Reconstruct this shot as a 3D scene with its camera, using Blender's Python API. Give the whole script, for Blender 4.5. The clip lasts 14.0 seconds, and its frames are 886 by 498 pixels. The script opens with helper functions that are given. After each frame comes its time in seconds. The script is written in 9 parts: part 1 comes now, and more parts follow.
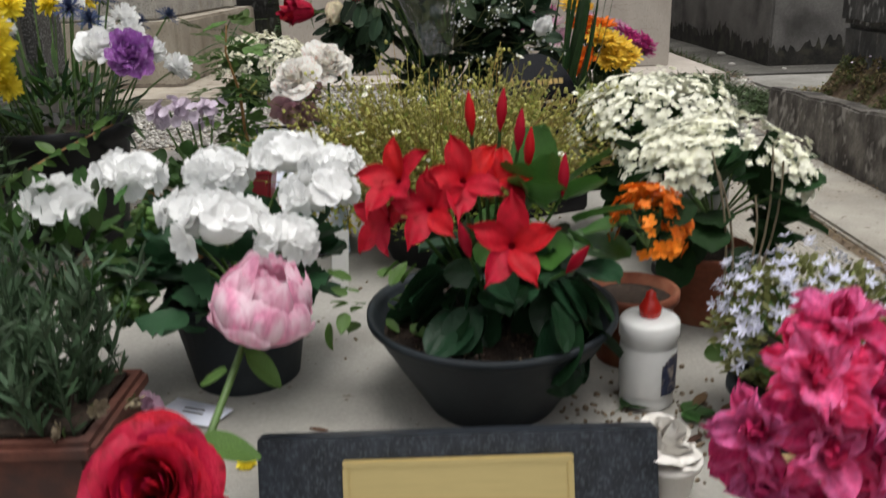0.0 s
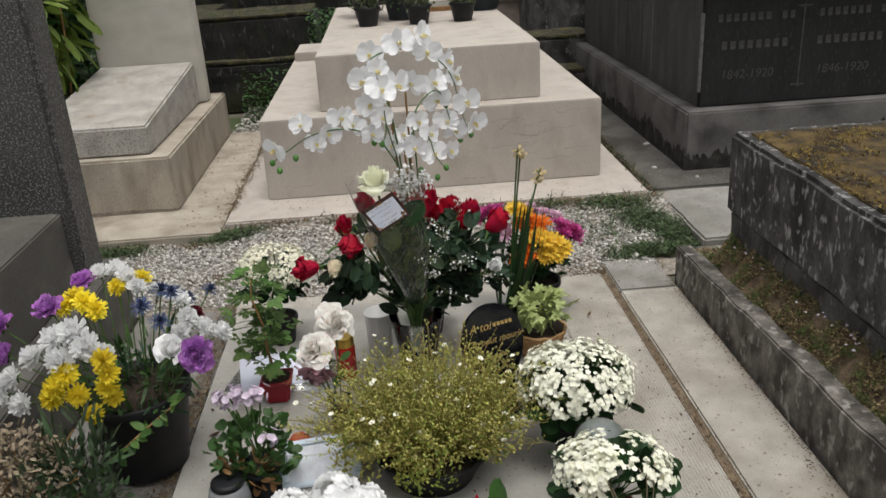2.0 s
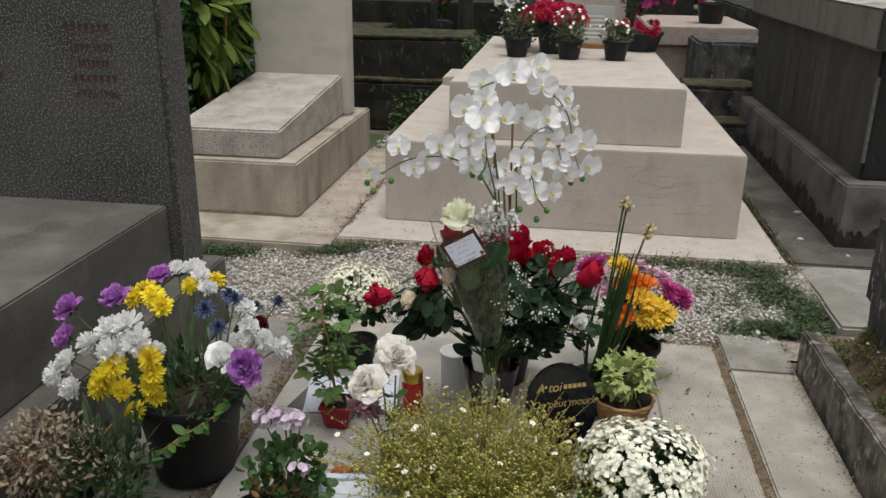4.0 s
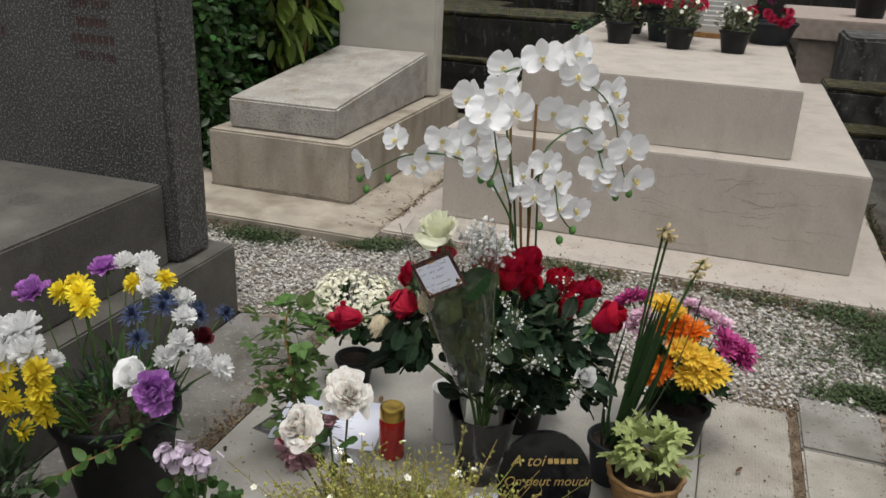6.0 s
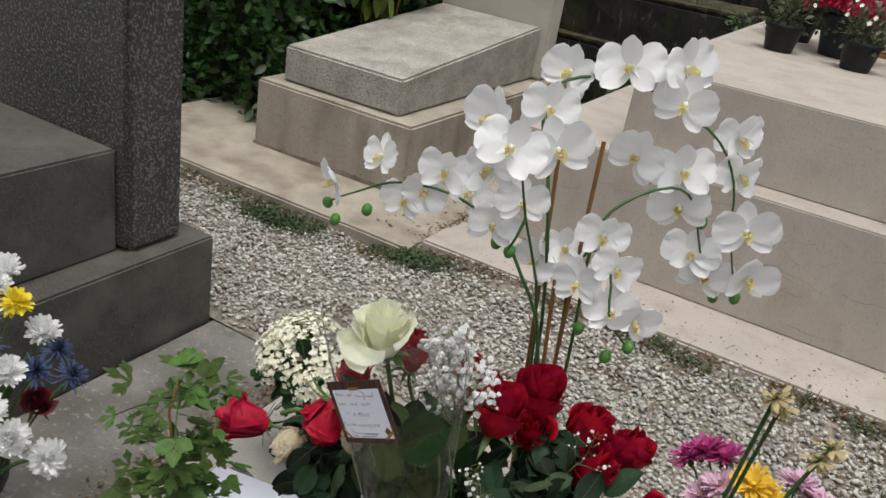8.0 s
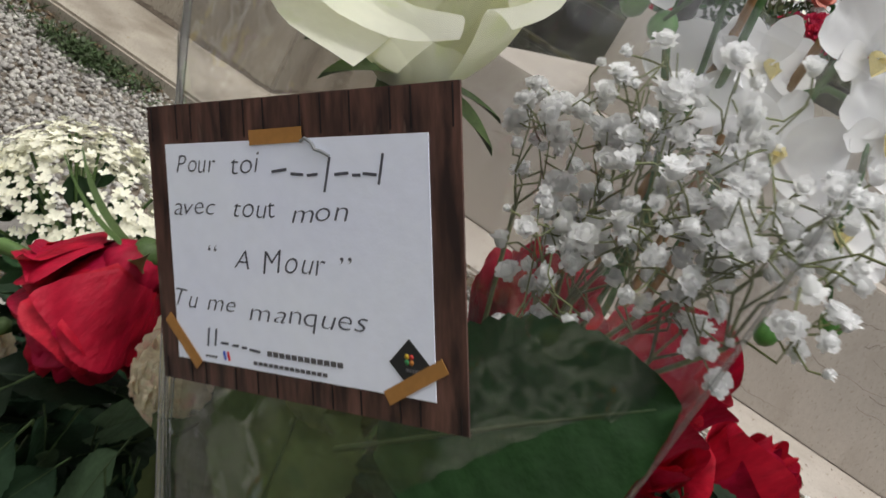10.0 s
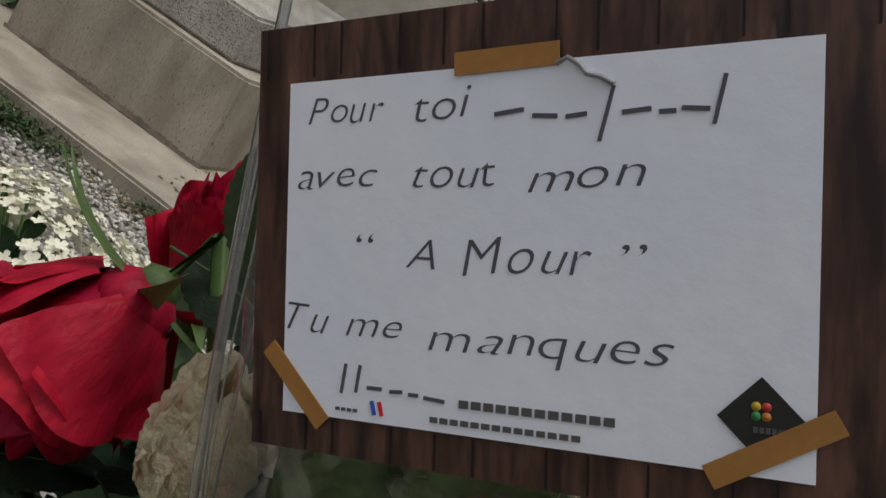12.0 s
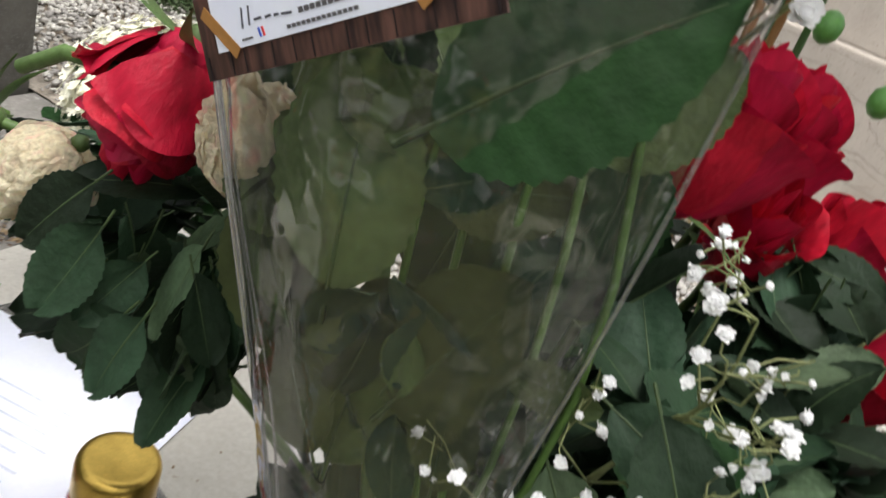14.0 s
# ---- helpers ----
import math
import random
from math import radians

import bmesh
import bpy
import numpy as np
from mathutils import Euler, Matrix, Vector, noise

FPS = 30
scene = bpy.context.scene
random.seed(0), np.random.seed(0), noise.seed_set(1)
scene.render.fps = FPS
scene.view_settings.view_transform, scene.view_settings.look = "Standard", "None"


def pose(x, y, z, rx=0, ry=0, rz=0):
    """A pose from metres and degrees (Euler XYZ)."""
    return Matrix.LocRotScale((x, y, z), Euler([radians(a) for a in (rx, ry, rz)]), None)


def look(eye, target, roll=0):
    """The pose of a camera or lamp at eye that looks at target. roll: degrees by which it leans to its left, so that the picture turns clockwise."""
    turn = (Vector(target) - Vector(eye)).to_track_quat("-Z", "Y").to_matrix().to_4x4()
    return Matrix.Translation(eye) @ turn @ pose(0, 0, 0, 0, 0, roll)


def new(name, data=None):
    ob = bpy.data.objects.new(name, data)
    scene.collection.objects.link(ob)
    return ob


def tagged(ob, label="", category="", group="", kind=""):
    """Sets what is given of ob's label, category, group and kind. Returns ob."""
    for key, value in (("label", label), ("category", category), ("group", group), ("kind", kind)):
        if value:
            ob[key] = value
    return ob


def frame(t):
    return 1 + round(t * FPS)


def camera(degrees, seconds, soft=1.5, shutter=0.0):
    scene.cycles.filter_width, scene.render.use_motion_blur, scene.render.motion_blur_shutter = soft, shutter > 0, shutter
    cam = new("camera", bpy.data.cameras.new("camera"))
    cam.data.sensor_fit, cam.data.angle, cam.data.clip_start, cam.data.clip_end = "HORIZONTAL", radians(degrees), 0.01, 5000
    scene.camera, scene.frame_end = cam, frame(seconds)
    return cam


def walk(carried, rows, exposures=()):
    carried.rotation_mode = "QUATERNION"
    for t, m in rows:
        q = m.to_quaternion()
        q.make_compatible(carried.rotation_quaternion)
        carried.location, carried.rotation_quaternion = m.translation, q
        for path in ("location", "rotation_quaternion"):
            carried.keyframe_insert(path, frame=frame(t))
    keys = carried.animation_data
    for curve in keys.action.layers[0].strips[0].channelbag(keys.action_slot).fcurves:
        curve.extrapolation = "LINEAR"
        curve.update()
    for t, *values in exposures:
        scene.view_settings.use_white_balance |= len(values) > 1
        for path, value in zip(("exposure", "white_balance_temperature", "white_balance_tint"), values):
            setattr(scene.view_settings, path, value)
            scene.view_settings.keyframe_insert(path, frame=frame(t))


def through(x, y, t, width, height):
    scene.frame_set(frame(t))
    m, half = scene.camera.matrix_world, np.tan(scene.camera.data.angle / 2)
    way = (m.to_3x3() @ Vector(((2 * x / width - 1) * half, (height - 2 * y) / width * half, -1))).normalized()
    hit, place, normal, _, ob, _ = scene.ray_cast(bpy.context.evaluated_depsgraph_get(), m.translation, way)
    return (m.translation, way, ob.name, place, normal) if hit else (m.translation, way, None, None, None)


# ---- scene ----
cam = camera(56.8, 14.0, 1.5, 0.2)
PATH = [
    (0, (0.164, 0.301, 0.535), (0.16, 2.194, -0.111), -1.9),
    (0.4, (0.18, 0.273, 0.818), (0.217, 2.15, 0.129), -1.9),
    (0.5, (0.186, 0.258, 0.887), (0.227, 2.135, 0.2), -2.3),
    (1, (0.182, 0.16, 1.198), (0.251, 2.01, 0.441), -3.0),
    (1.5, (0.171, 0.044, 1.32), (0.263, 1.859, 0.486), -3.4),
    (2, (0.135, -0.001, 1.395), (0.233, 1.847, 0.637), -3.4),
    (2.5, (0.097, 0.004, 1.408), (0.157, 1.885, 0.729), -2.0),
    (3, (0.124, 0.027, 1.401), (0.149, 1.913, 0.735), -0.3),
    (3.5, (0.212, 0.085, 1.374), (0.105, 1.963, 0.694), 0.3),
    (3.7, (0.26, 0.111, 1.369), (0.081, 1.984, 0.691), 0.5),
    (5.8, (0.563, 0.581, 1.313), (0.033, 2.362, 0.574), 2.2),
    (6, (0.591, 0.66, 1.306), (0.01, 2.43, 0.578), 2.5),
    (6.5, (0.703, 0.892, 1.311), (-0.072, 2.595, 0.605), 2.7),
    (7, (0.729, 1.055, 1.286), (-0.058, 2.754, 0.583), 4.8),
    (7.5, (0.625, 1.287, 1.26), (-0.19, 2.943, 0.49), 6.3),
    (7.7, (0.581, 1.35, 1.265), (-0.248, 2.978, 0.45), 7.3),
    (9.8, (0.193, 1.925, 0.759), (-0.21, 3.744, 0.031), 29.3),
    (10, (0.176, 1.96, 0.729), (-0.258, 3.795, 0.06), 30.1),
    (10.2, (0.161, 1.99, 0.712), (-0.271, 3.855, 0.132), 29.5),
    (10.5, (0.144, 1.985, 0.69), (-0.308, 3.873, 0.208), 29.9),
    (11, (0.115, 1.963, 0.677), (-0.292, 3.878, 0.272), 31.8),
    (11.5, (0.11, 1.995, 0.654), (-0.27, 3.926, 0.297), 33.4),
    (12, (0.114, 2.008, 0.653), (-0.268, 3.94, 0.3), 33.3),
    (12.5, (0.111, 1.997, 0.654), (-0.282, 3.934, 0.349), 34.2),
    (13, (0.121, 2.004, 0.64), (-0.287, 3.937, 0.33), 35.8),
    (13.5, (0.158, 1.988, 0.639), (-0.283, 3.873, 0.135), 33.3),
    (14, (0.224, 1.964, 0.665), (-0.331, 3.656, -0.245), 21.6),
]
walk(cam, [(t, look(eye, target, roll)) for t, eye, target, roll in PATH],
     exposures=[(0.0, 0.56), (3.7, 0.42), (7.7, 0.40), (10.0, 0.46), (11.0, 0.12), (12.0, 0.02), (13.0, 0.0), (13.5, 0.42), (14.0, 1.15)])

# ---- light: a bright overcast sky, with a wide faint sun behind the cloud ----
SUN_HEIGHT, SUN_TURN = 79.0, 150.0
world = bpy.data.worlds.new("overcast_sky")
scene.world = world
world.use_nodes = True
wn = world.node_tree.nodes
wl = world.node_tree.links
sky = wn.new("ShaderNodeTexSky")
sky.sky_type, sky.sun_disc = "NISHITA", False
sky.sun_elevation, sky.sun_rotation = radians(SUN_HEIGHT), radians(SUN_TURN)
sky.air_density, sky.dust_density = 1.0, 4.0
cloud = wn.new("ShaderNodeHueSaturation")
cloud.inputs["Saturation"].default_value = 0.12
wl.new(sky.outputs["Color"], cloud.inputs["Color"])
wl.new(cloud.outputs["Color"], wn["Background"].inputs["Color"])
wn["Background"].inputs["Strength"].default_value = 0.115
sun = new("sun", bpy.data.lights.new("sun", "SUN"))
sun.data.energy, sun.data.angle, sun.data.color = 1.1, radians(25), (1.0, 0.97, 0.93)
sun.matrix_world = look((0, 0, 0), (-math.sin(radians(SUN_TURN)) * math.cos(radians(SUN_HEIGHT)),
                                    -math.cos(radians(SUN_TURN)) * math.cos(radians(SUN_HEIGHT)),
                                    -math.sin(radians(SUN_HEIGHT))))


# ---- materials ----
def mat(name, base, rough=0.6, var=0.2, scale=30.0, fine=None, bump=0.0, bump_scale=None, metal=0.0, spec=0.4,
        stain=None, stain_scale=4.0, stain_edge=(0.5, 0.65), fleck=None, fleck_scale=300.0, fleck_edge=(0.62, 0.68),
        rand=0.0, island=0.0, glow_through=0.0, stretch=(1, 1, 1), sheen=0.0):
    """A procedural surface: base colour with variation at two scales, stains, flecks, relief; rand and island vary repeats."""
    m = bpy.data.materials.new(name)
    m.use_nodes = True
    n, l = m.node_tree.nodes, m.node_tree.links
    bsdf = n["Principled BSDF"]
    bsdf.inputs["Roughness"].default_value, bsdf.inputs["Metallic"].default_value = rough, metal
    bsdf.inputs["Specular IOR Level"].default_value = spec
    tc, mp = n.new("ShaderNodeTexCoord"), n.new("ShaderNodeMapping")
    mp.inputs["Scale"].default_value = stretch
    l.new(tc.outputs["Object"], mp.inputs["Vector"])

    def tex(s, detail=4.0):
        t = n.new("ShaderNodeTexNoise")
        t.inputs["Scale"].default_value, t.inputs["Detail"].default_value = s, detail
        l.new(mp.outputs["Vector"], t.inputs["Vector"])
        return t.outputs["Fac"]

    def ramp(fac, a, b):
        r = n.new("ShaderNodeMapRange")
        r.inputs["From Min"].default_value, r.inputs["From Max"].default_value = a, b
        l.new(fac, r.inputs["Value"])
        return r.outputs["Result"]

    def mix(fac, a, b):
        x = n.new("ShaderNodeMix")
        x.data_type = "RGBA"
        for value, socket in ((fac, x.inputs[0]), (a, x.inputs[6]), (b, x.inputs[7])):
            if hasattr(value, "is_linked"):
                l.new(value, socket)
            else:
                socket.default_value = value if socket is x.inputs[0] else (*value, 1)
        return x.outputs[2]

    dark, light = [c * (1 - var) for c in base], [min(0.95, c * (1 + var)) for c in base]
    colour = mix(ramp(tex(scale), 0.3, 0.7), dark, light)
    if fine is None:
        fine = scale * 9
    two = n.new("ShaderNodeHueSaturation")
    two.inputs["Saturation"].default_value = 1.0
    l.new(colour, two.inputs["Color"])
    value = n.new("ShaderNodeMapRange")
    value.inputs["From Min"].default_value, value.inputs["From Max"].default_value = 0.25, 0.75
    value.inputs["To Min"].default_value, value.inputs["To Max"].default_value = 1 - var * 0.6, 1 + var * 0.6
    l.new(tex(fine, 2.0), value.inputs["Value"])
    out = value.outputs["Result"]
    if rand or island:
        src = n.new("ShaderNodeObjectInfo").outputs["Random"] if rand else n.new("ShaderNodeNewGeometry").outputs["Random Per Island"]
        k = rand or island
        r = n.new("ShaderNodeMapRange")
        r.inputs["To Min"].default_value, r.inputs["To Max"].default_value = 1 - k, 1 + k
        l.new(src, r.inputs["Value"])
        mul = n.new("ShaderNodeMath")
        mul.operation = "MULTIPLY"
        l.new(out, mul.inputs[0])
        l.new(r.outputs["Result"], mul.inputs[1])
        out = mul.outputs["Value"]
        hue = n.new("ShaderNodeMapRange")
        hue.inputs["To Min"].default_value, hue.inputs["To Max"].default_value = 0.5 - 0.04 * k, 0.5 + 0.04 * k
        l.new(src, hue.inputs["Value"])
        l.new(hue.outputs["Result"], two.inputs["Hue"])
    l.new(out, two.inputs["Value"])
    colour = two.outputs["Color"]
    if stain:
        colour = mix(ramp(tex(stain_scale, 6.0), *stain_edge), colour, stain)
    if fleck:
        colour = mix(ramp(tex(fleck_scale, 2.0), *fleck_edge), colour, fleck)
    l.new(colour, bsdf.inputs["Base Color"])
    if sheen:
        bsdf.inputs["Sheen Weight"].default_value = sheen
    if bump:
        b = n.new("ShaderNodeBump")
        b.inputs["Strength"].default_value, b.inputs["Distance"].default_value = bump, 0.004
        l.new(tex(bump_scale or fine, 5.0), b.inputs["Height"])
        l.new(b.outputs["Normal"], bsdf.inputs["Normal"])
    if glow_through:
        t, x = n.new("ShaderNodeBsdfTranslucent"), n.new("ShaderNodeMixShader")
        l.new(colour, t.inputs["Color"])
        x.inputs["Fac"].default_value = glow_through
        l.new(bsdf.outputs["BSDF"], x.inputs[1])
        l.new(t.outputs["BSDF"], x.inputs[2])
        l.new(x.outputs["Shader"], n["Material Output"].inputs["Surface"])
    return m


def clear(name, tint, rough=0.02, gloss=0.06, film=0.0, milky=0.0):
    """A thin clear film or pane: see-through, with gloss that grows towards the edge."""
    m = bpy.data.materials.new(name)
    m.use_nodes = True
    n, l = m.node_tree.nodes, m.node_tree.links
    n.remove(n["Principled BSDF"])
    see, shine, x = n.new("ShaderNodeBsdfTransparent"), n.new("ShaderNodeBsdfGlossy"), n.new("ShaderNodeMixShader")
    see.inputs["Color"].default_value = (*tint, 1)
    shine.inputs["Roughness"].default_value = rough
    fres, add = n.new("ShaderNodeFresnel"), n.new("ShaderNodeMath")
    fres.inputs["IOR"].default_value = 1.45
    add.operation = "ADD"
    add.inputs[1].default_value = gloss
    if film:
        tc, tex, b = n.new("ShaderNodeTexCoord"), n.new("ShaderNodeTexNoise"), n.new("ShaderNodeBump")
        tex.inputs["Scale"].default_value = film
        b.inputs["Strength"].default_value, b.inputs["Distance"].default_value = 0.25, 0.01
        l.new(tc.outputs["Object"], tex.inputs["Vector"])
        l.new(tex.outputs["Fac"], b.inputs["Height"])
        l.new(b.outputs["Normal"], shine.inputs["Normal"])
    l.new(fres.outputs["Fac"], add.inputs[0])
    l.new(add.outputs["Value"], x.inputs["Fac"])
    l.new(see.outputs["BSDF"], x.inputs[1])
    l.new(shine.outputs["BSDF"], x.inputs[2])
    out = x.outputs["Shader"]
    if milky:
        d, y = n.new("ShaderNodeBsdfDiffuse"), n.new("ShaderNodeMixShader")
        d.inputs["Color"].default_value = (0.8, 0.8, 0.8, 1)
        y.inputs["Fac"].default_value = milky
        l.new(out, y.inputs[1])
        l.new(d.outputs["BSDF"], y.inputs[2])
        out = y.outputs["Shader"]
    l.new(out, n["Material Output"].inputs["Surface"])
    return m


def petal_mat(name, base, var=0.12, through=0.25, rand=0.1, rough=0.55, scale=60.0, stain=None, stain_scale=60.0, stain_edge=(0.55, 0.75), veined=False, sheen=0.0):
    if veined:
        return mat(name, base, rough=rough, var=var, scale=0.9, fine=5.0, bump=0.3, bump_scale=4.5, spec=0.2, rand=rand, stretch=(2.4, 2.4, 0.8),
                   glow_through=through, stain=stain, stain_scale=stain_scale, stain_edge=stain_edge, sheen=sheen)
    return mat(name, base, rough=rough, var=var, scale=scale, fine=400.0, bump=0.12, bump_scale=250.0, spec=0.25,
               rand=rand, glow_through=through, stain=stain, stain_scale=stain_scale, stain_edge=stain_edge)


def leaf_mat(name, base, rough=0.45, island=0.3, through=0.15, stain=None, stain_edge=(0.62, 0.75), rand=0.0):
    if rand:
        return mat(name, base, rough=rough, var=0.22, scale=3.0, fine=22.0, bump=0.35, bump_scale=9.0, spec=0.22,
                   rand=rand, glow_through=through, stain=stain, stain_scale=3.5, stain_edge=stain_edge)
    return mat(name, base, rough=rough, var=0.25, scale=40.0, fine=300.0, bump=0.15, bump_scale=180.0, spec=0.4,
               island=island, glow_through=through, stain=stain, stain_scale=25.0, stain_edge=stain_edge)


LIMESTONE = mat("beige_limestone", (0.44, 0.395, 0.345), 0.75, 0.07, 6, 120, bump=0.25, bump_scale=160, stain=(0.33, 0.285, 0.24), stain_scale=9, stain_edge=(0.50, 0.85), fleck=(0.31, 0.265, 0.22), fleck_scale=190, fleck_edge=(0.60, 0.76), stretch=(1, 1, 0.5))
OLD_STONE = mat("weathered_limestone", (0.375, 0.333, 0.27), 0.85, 0.16, 7, 160, bump=0.35, bump_scale=160, stain=(0.195, 0.16, 0.12), stain_scale=6, stain_edge=(0.48, 0.74), fleck=(0.15, 0.13, 0.11), fleck_scale=230, fleck_edge=(0.60, 0.73), stretch=(1, 1, 0.35))
OLD_TOP = mat("lichened_slab_stone", (0.40, 0.375, 0.335), 0.9, 0.2, 9, 200, bump=0.5, bump_scale=150, stain=(0.27, 0.22, 0.15), stain_scale=8, stain_edge=(0.58, 0.78), fleck=(0.15, 0.145, 0.13), fleck_scale=190, fleck_edge=(0.52, 0.66))
DARK_GRANITE = mat("dark_grey_granite", (0.034, 0.033, 0.031), 0.5, 0.35, 5, 60, bump=0.08, bump_scale=300, fleck=(0.185, 0.185, 0.178), fleck_scale=150, fleck_edge=(0.50, 0.66), stain=(0.060, 0.056, 0.050), stain_scale=3.0, stain_edge=(0.45, 0.8))
GRANITE_TOP = mat("worn_granite_top", (0.075, 0.070, 0.060), 0.6, 0.25, 4, 80, bump=0.12, bump_scale=200, stain=(0.16, 0.15, 0.13), stain_scale=7, stain_edge=(0.46, 0.8), fleck=(0.12, 0.115, 0.105), fleck_scale=220, fleck_edge=(0.52, 0.7))
BLACK_STONE = mat("blackened_stone", (0.0165, 0.0158, 0.015), 0.8, 0.4, 4, 60, bump=0.3, bump_scale=90, stain=(0.010, 0.0095, 0.009), stain_scale=3, fleck=(0.030, 0.029, 0.028), fleck_scale=120, stretch=(1, 1, 0.25))
PLINTH_STONE = mat("grey_plinth_stone", (0.125, 0.118, 0.11), 0.85, 0.25, 5, 120, bump=0.3, bump_scale=120, stain=(0.045, 0.042, 0.038), stain_scale=4, stain_edge=(0.50, 0.68))
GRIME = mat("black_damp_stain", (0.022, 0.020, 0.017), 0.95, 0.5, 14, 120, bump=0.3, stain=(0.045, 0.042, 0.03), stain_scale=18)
LICHEN_STONE = mat("lichen_covered_concrete", (0.062, 0.060, 0.056), 0.95, 0.5, 22, 130, bump=1.0, bump_scale=70, stain=(0.022, 0.021, 0.020), stain_scale=6, stain_edge=(0.46, 0.60), fleck=(0.30, 0.295, 0.28), fleck_scale=42, fleck_edge=(0.56, 0.70), stretch=(1, 1, 0.55))
DAMP_CONCRETE = mat("damp_grey_concrete", (0.085, 0.083, 0.078), 0.9, 0.45, 10, 130, bump=0.6, bump_scale=90, stain=(0.030, 0.029, 0.028), stain_scale=7, stain_edge=(0.46, 0.62), fleck=(0.21, 0.205, 0.195), fleck_scale=34, fleck_edge=(0.60, 0.74), stretch=(1, 1, 0.6))
MOSS = mat("brown_moss", (0.085, 0.056, 0.018), 1.0, 0.5, 20, 260, bump=1.0, bump_scale=160, stain=(0.026, 0.019, 0.011), stain_scale=12, stain_edge=(0.42, 0.58), fleck=(0.12, 0.115, 0.11), fleck_scale=12, fleck_edge=(0.64, 0.70))
CONCRETE = mat("pale_concrete", (0.345, 0.322, 0.278), 0.9, 0.2, 9, 200, bump=0.5, bump_scale=200, stain=(0.23, 0.195, 0.15), stain_scale=3.5, stain_edge=(0.52, 0.8), fleck=(0.16, 0.13, 0.10), fleck_scale=80, fleck_edge=(0.65, 0.72))
LEDGER = mat("grey_ledger_concrete", (0.315, 0.302, 0.272), 0.85, 0.14, 7, 160, bump=0.3, bump_scale=200, stain=(0.21, 0.19, 0.16), stain_scale=4.5, stain_edge=(0.55, 0.8), fleck=(0.16, 0.13, 0.10), fleck_scale=70, fleck_edge=(0.71, 0.75))
GREY_PAVE = mat("grey_pavement", (0.175, 0.165, 0.15), 0.9, 0.25, 6, 160, bump=0.5, bump_scale=120, stain=(0.095, 0.088, 0.072), stain_scale=5, stain_edge=(0.45, 0.7), fleck=(0.26, 0.25, 0.23), fleck_scale=60, fleck_edge=(0.60, 0.72))
DAMP_PAVE = mat("damp_dark_pavement", (0.095, 0.089, 0.078), 0.9, 0.3, 6, 140, bump=0.5, bump_scale=110, stain=(0.045, 0.042, 0.034), stain_scale=4, stain_edge=(0.45, 0.65), fleck=(0.17, 0.16, 0.145), fleck_scale=50, fleck_edge=(0.60, 0.72))
PALE_PAVE = mat("worn_pale_pavement", (0.255, 0.245, 0.22), 0.9, 0.2, 7, 150, bump=0.5, bump_scale=130, stain=(0.155, 0.145, 0.12), stain_scale=5, stain_edge=(0.48, 0.75), fleck=(0.11, 0.10, 0.085), fleck_scale=70, fleck_edge=(0.63, 0.72))
SPALLED = mat("spalled_kerb_concrete", (0.150, 0.136, 0.118), 0.95, 0.45, 16, 130, bump=1.0, bump_scale=60, stain=(0.055, 0.048, 0.042), stain_scale=11, stain_edge=(0.45, 0.60), fleck=(0.30, 0.28, 0.25), fleck_scale=30, fleck_edge=(0.57, 0.68), stretch=(1, 1, 0.7))
SOIL = mat("dark_soil", (0.028, 0.018, 0.012), 1.0, 0.5, 40, 300, bump=1.0, bump_scale=200, fleck=(0.10, 0.065, 0.04), fleck_scale=160, fleck_edge=(0.66, 0.7))
DIRT = mat("brown_dirt", (0.175, 0.132, 0.090), 1.0, 0.3, 30, 250, bump=0.8, bump_scale=200)
GROUND = mat("cemetery_ground", (0.13, 0.115, 0.09), 1.0, 0.35, 3, 60, bump=0.8, bump_scale=60, stain=(0.05, 0.07, 0.025), stain_scale=1.3, stain_edge=(0.5, 0.62))
PEBBLE = mat("gravel_stone", (0.43, 0.41, 0.375), 0.85, 0.12, 60, 300, bump=0.2, island=0.45)


# ---- kit: grids, sweeps, lathes, scatters ----
def petal(length, width, cup=0.2, curl=0.0, a=0.6, b=0.4, base=0.15, nu=4, nv=5, wave=0.0, waves=2.0, fold=0.0):
    """A petal or leaf: root at the origin, along +y, face up. a and b shape its outline."""
    peak = (a / (a + b)) ** a * (b / (a + b)) ** b
    v, f = [], []
    for j in range(nv + 1):
        t = j / nv
        s = min(t, 0.985)
        half = width / 2 * max(s ** a * (1 - s) ** b / peak, base * (1 - t) ** 2)
        for i in range(nu + 1):
            u = 2 * i / nu - 1
            z = cup * width * u * u * (0.3 + 0.7 * t) + curl * length * t * t + fold * width * abs(u)
            z += wave * width * math.sin(waves * math.pi * u + 5 * t) * t
            v.append((half * u, length * t - 0.12 * cup * length * u * u * t, z))
    w = nu + 1
    for j in range(nv):
        for i in range(nu):
            f.append((j * w + i, j * w + i + 1, (j + 1) * w + i + 1, (j + 1) * w + i))
    return np.array(v), np.array(f)


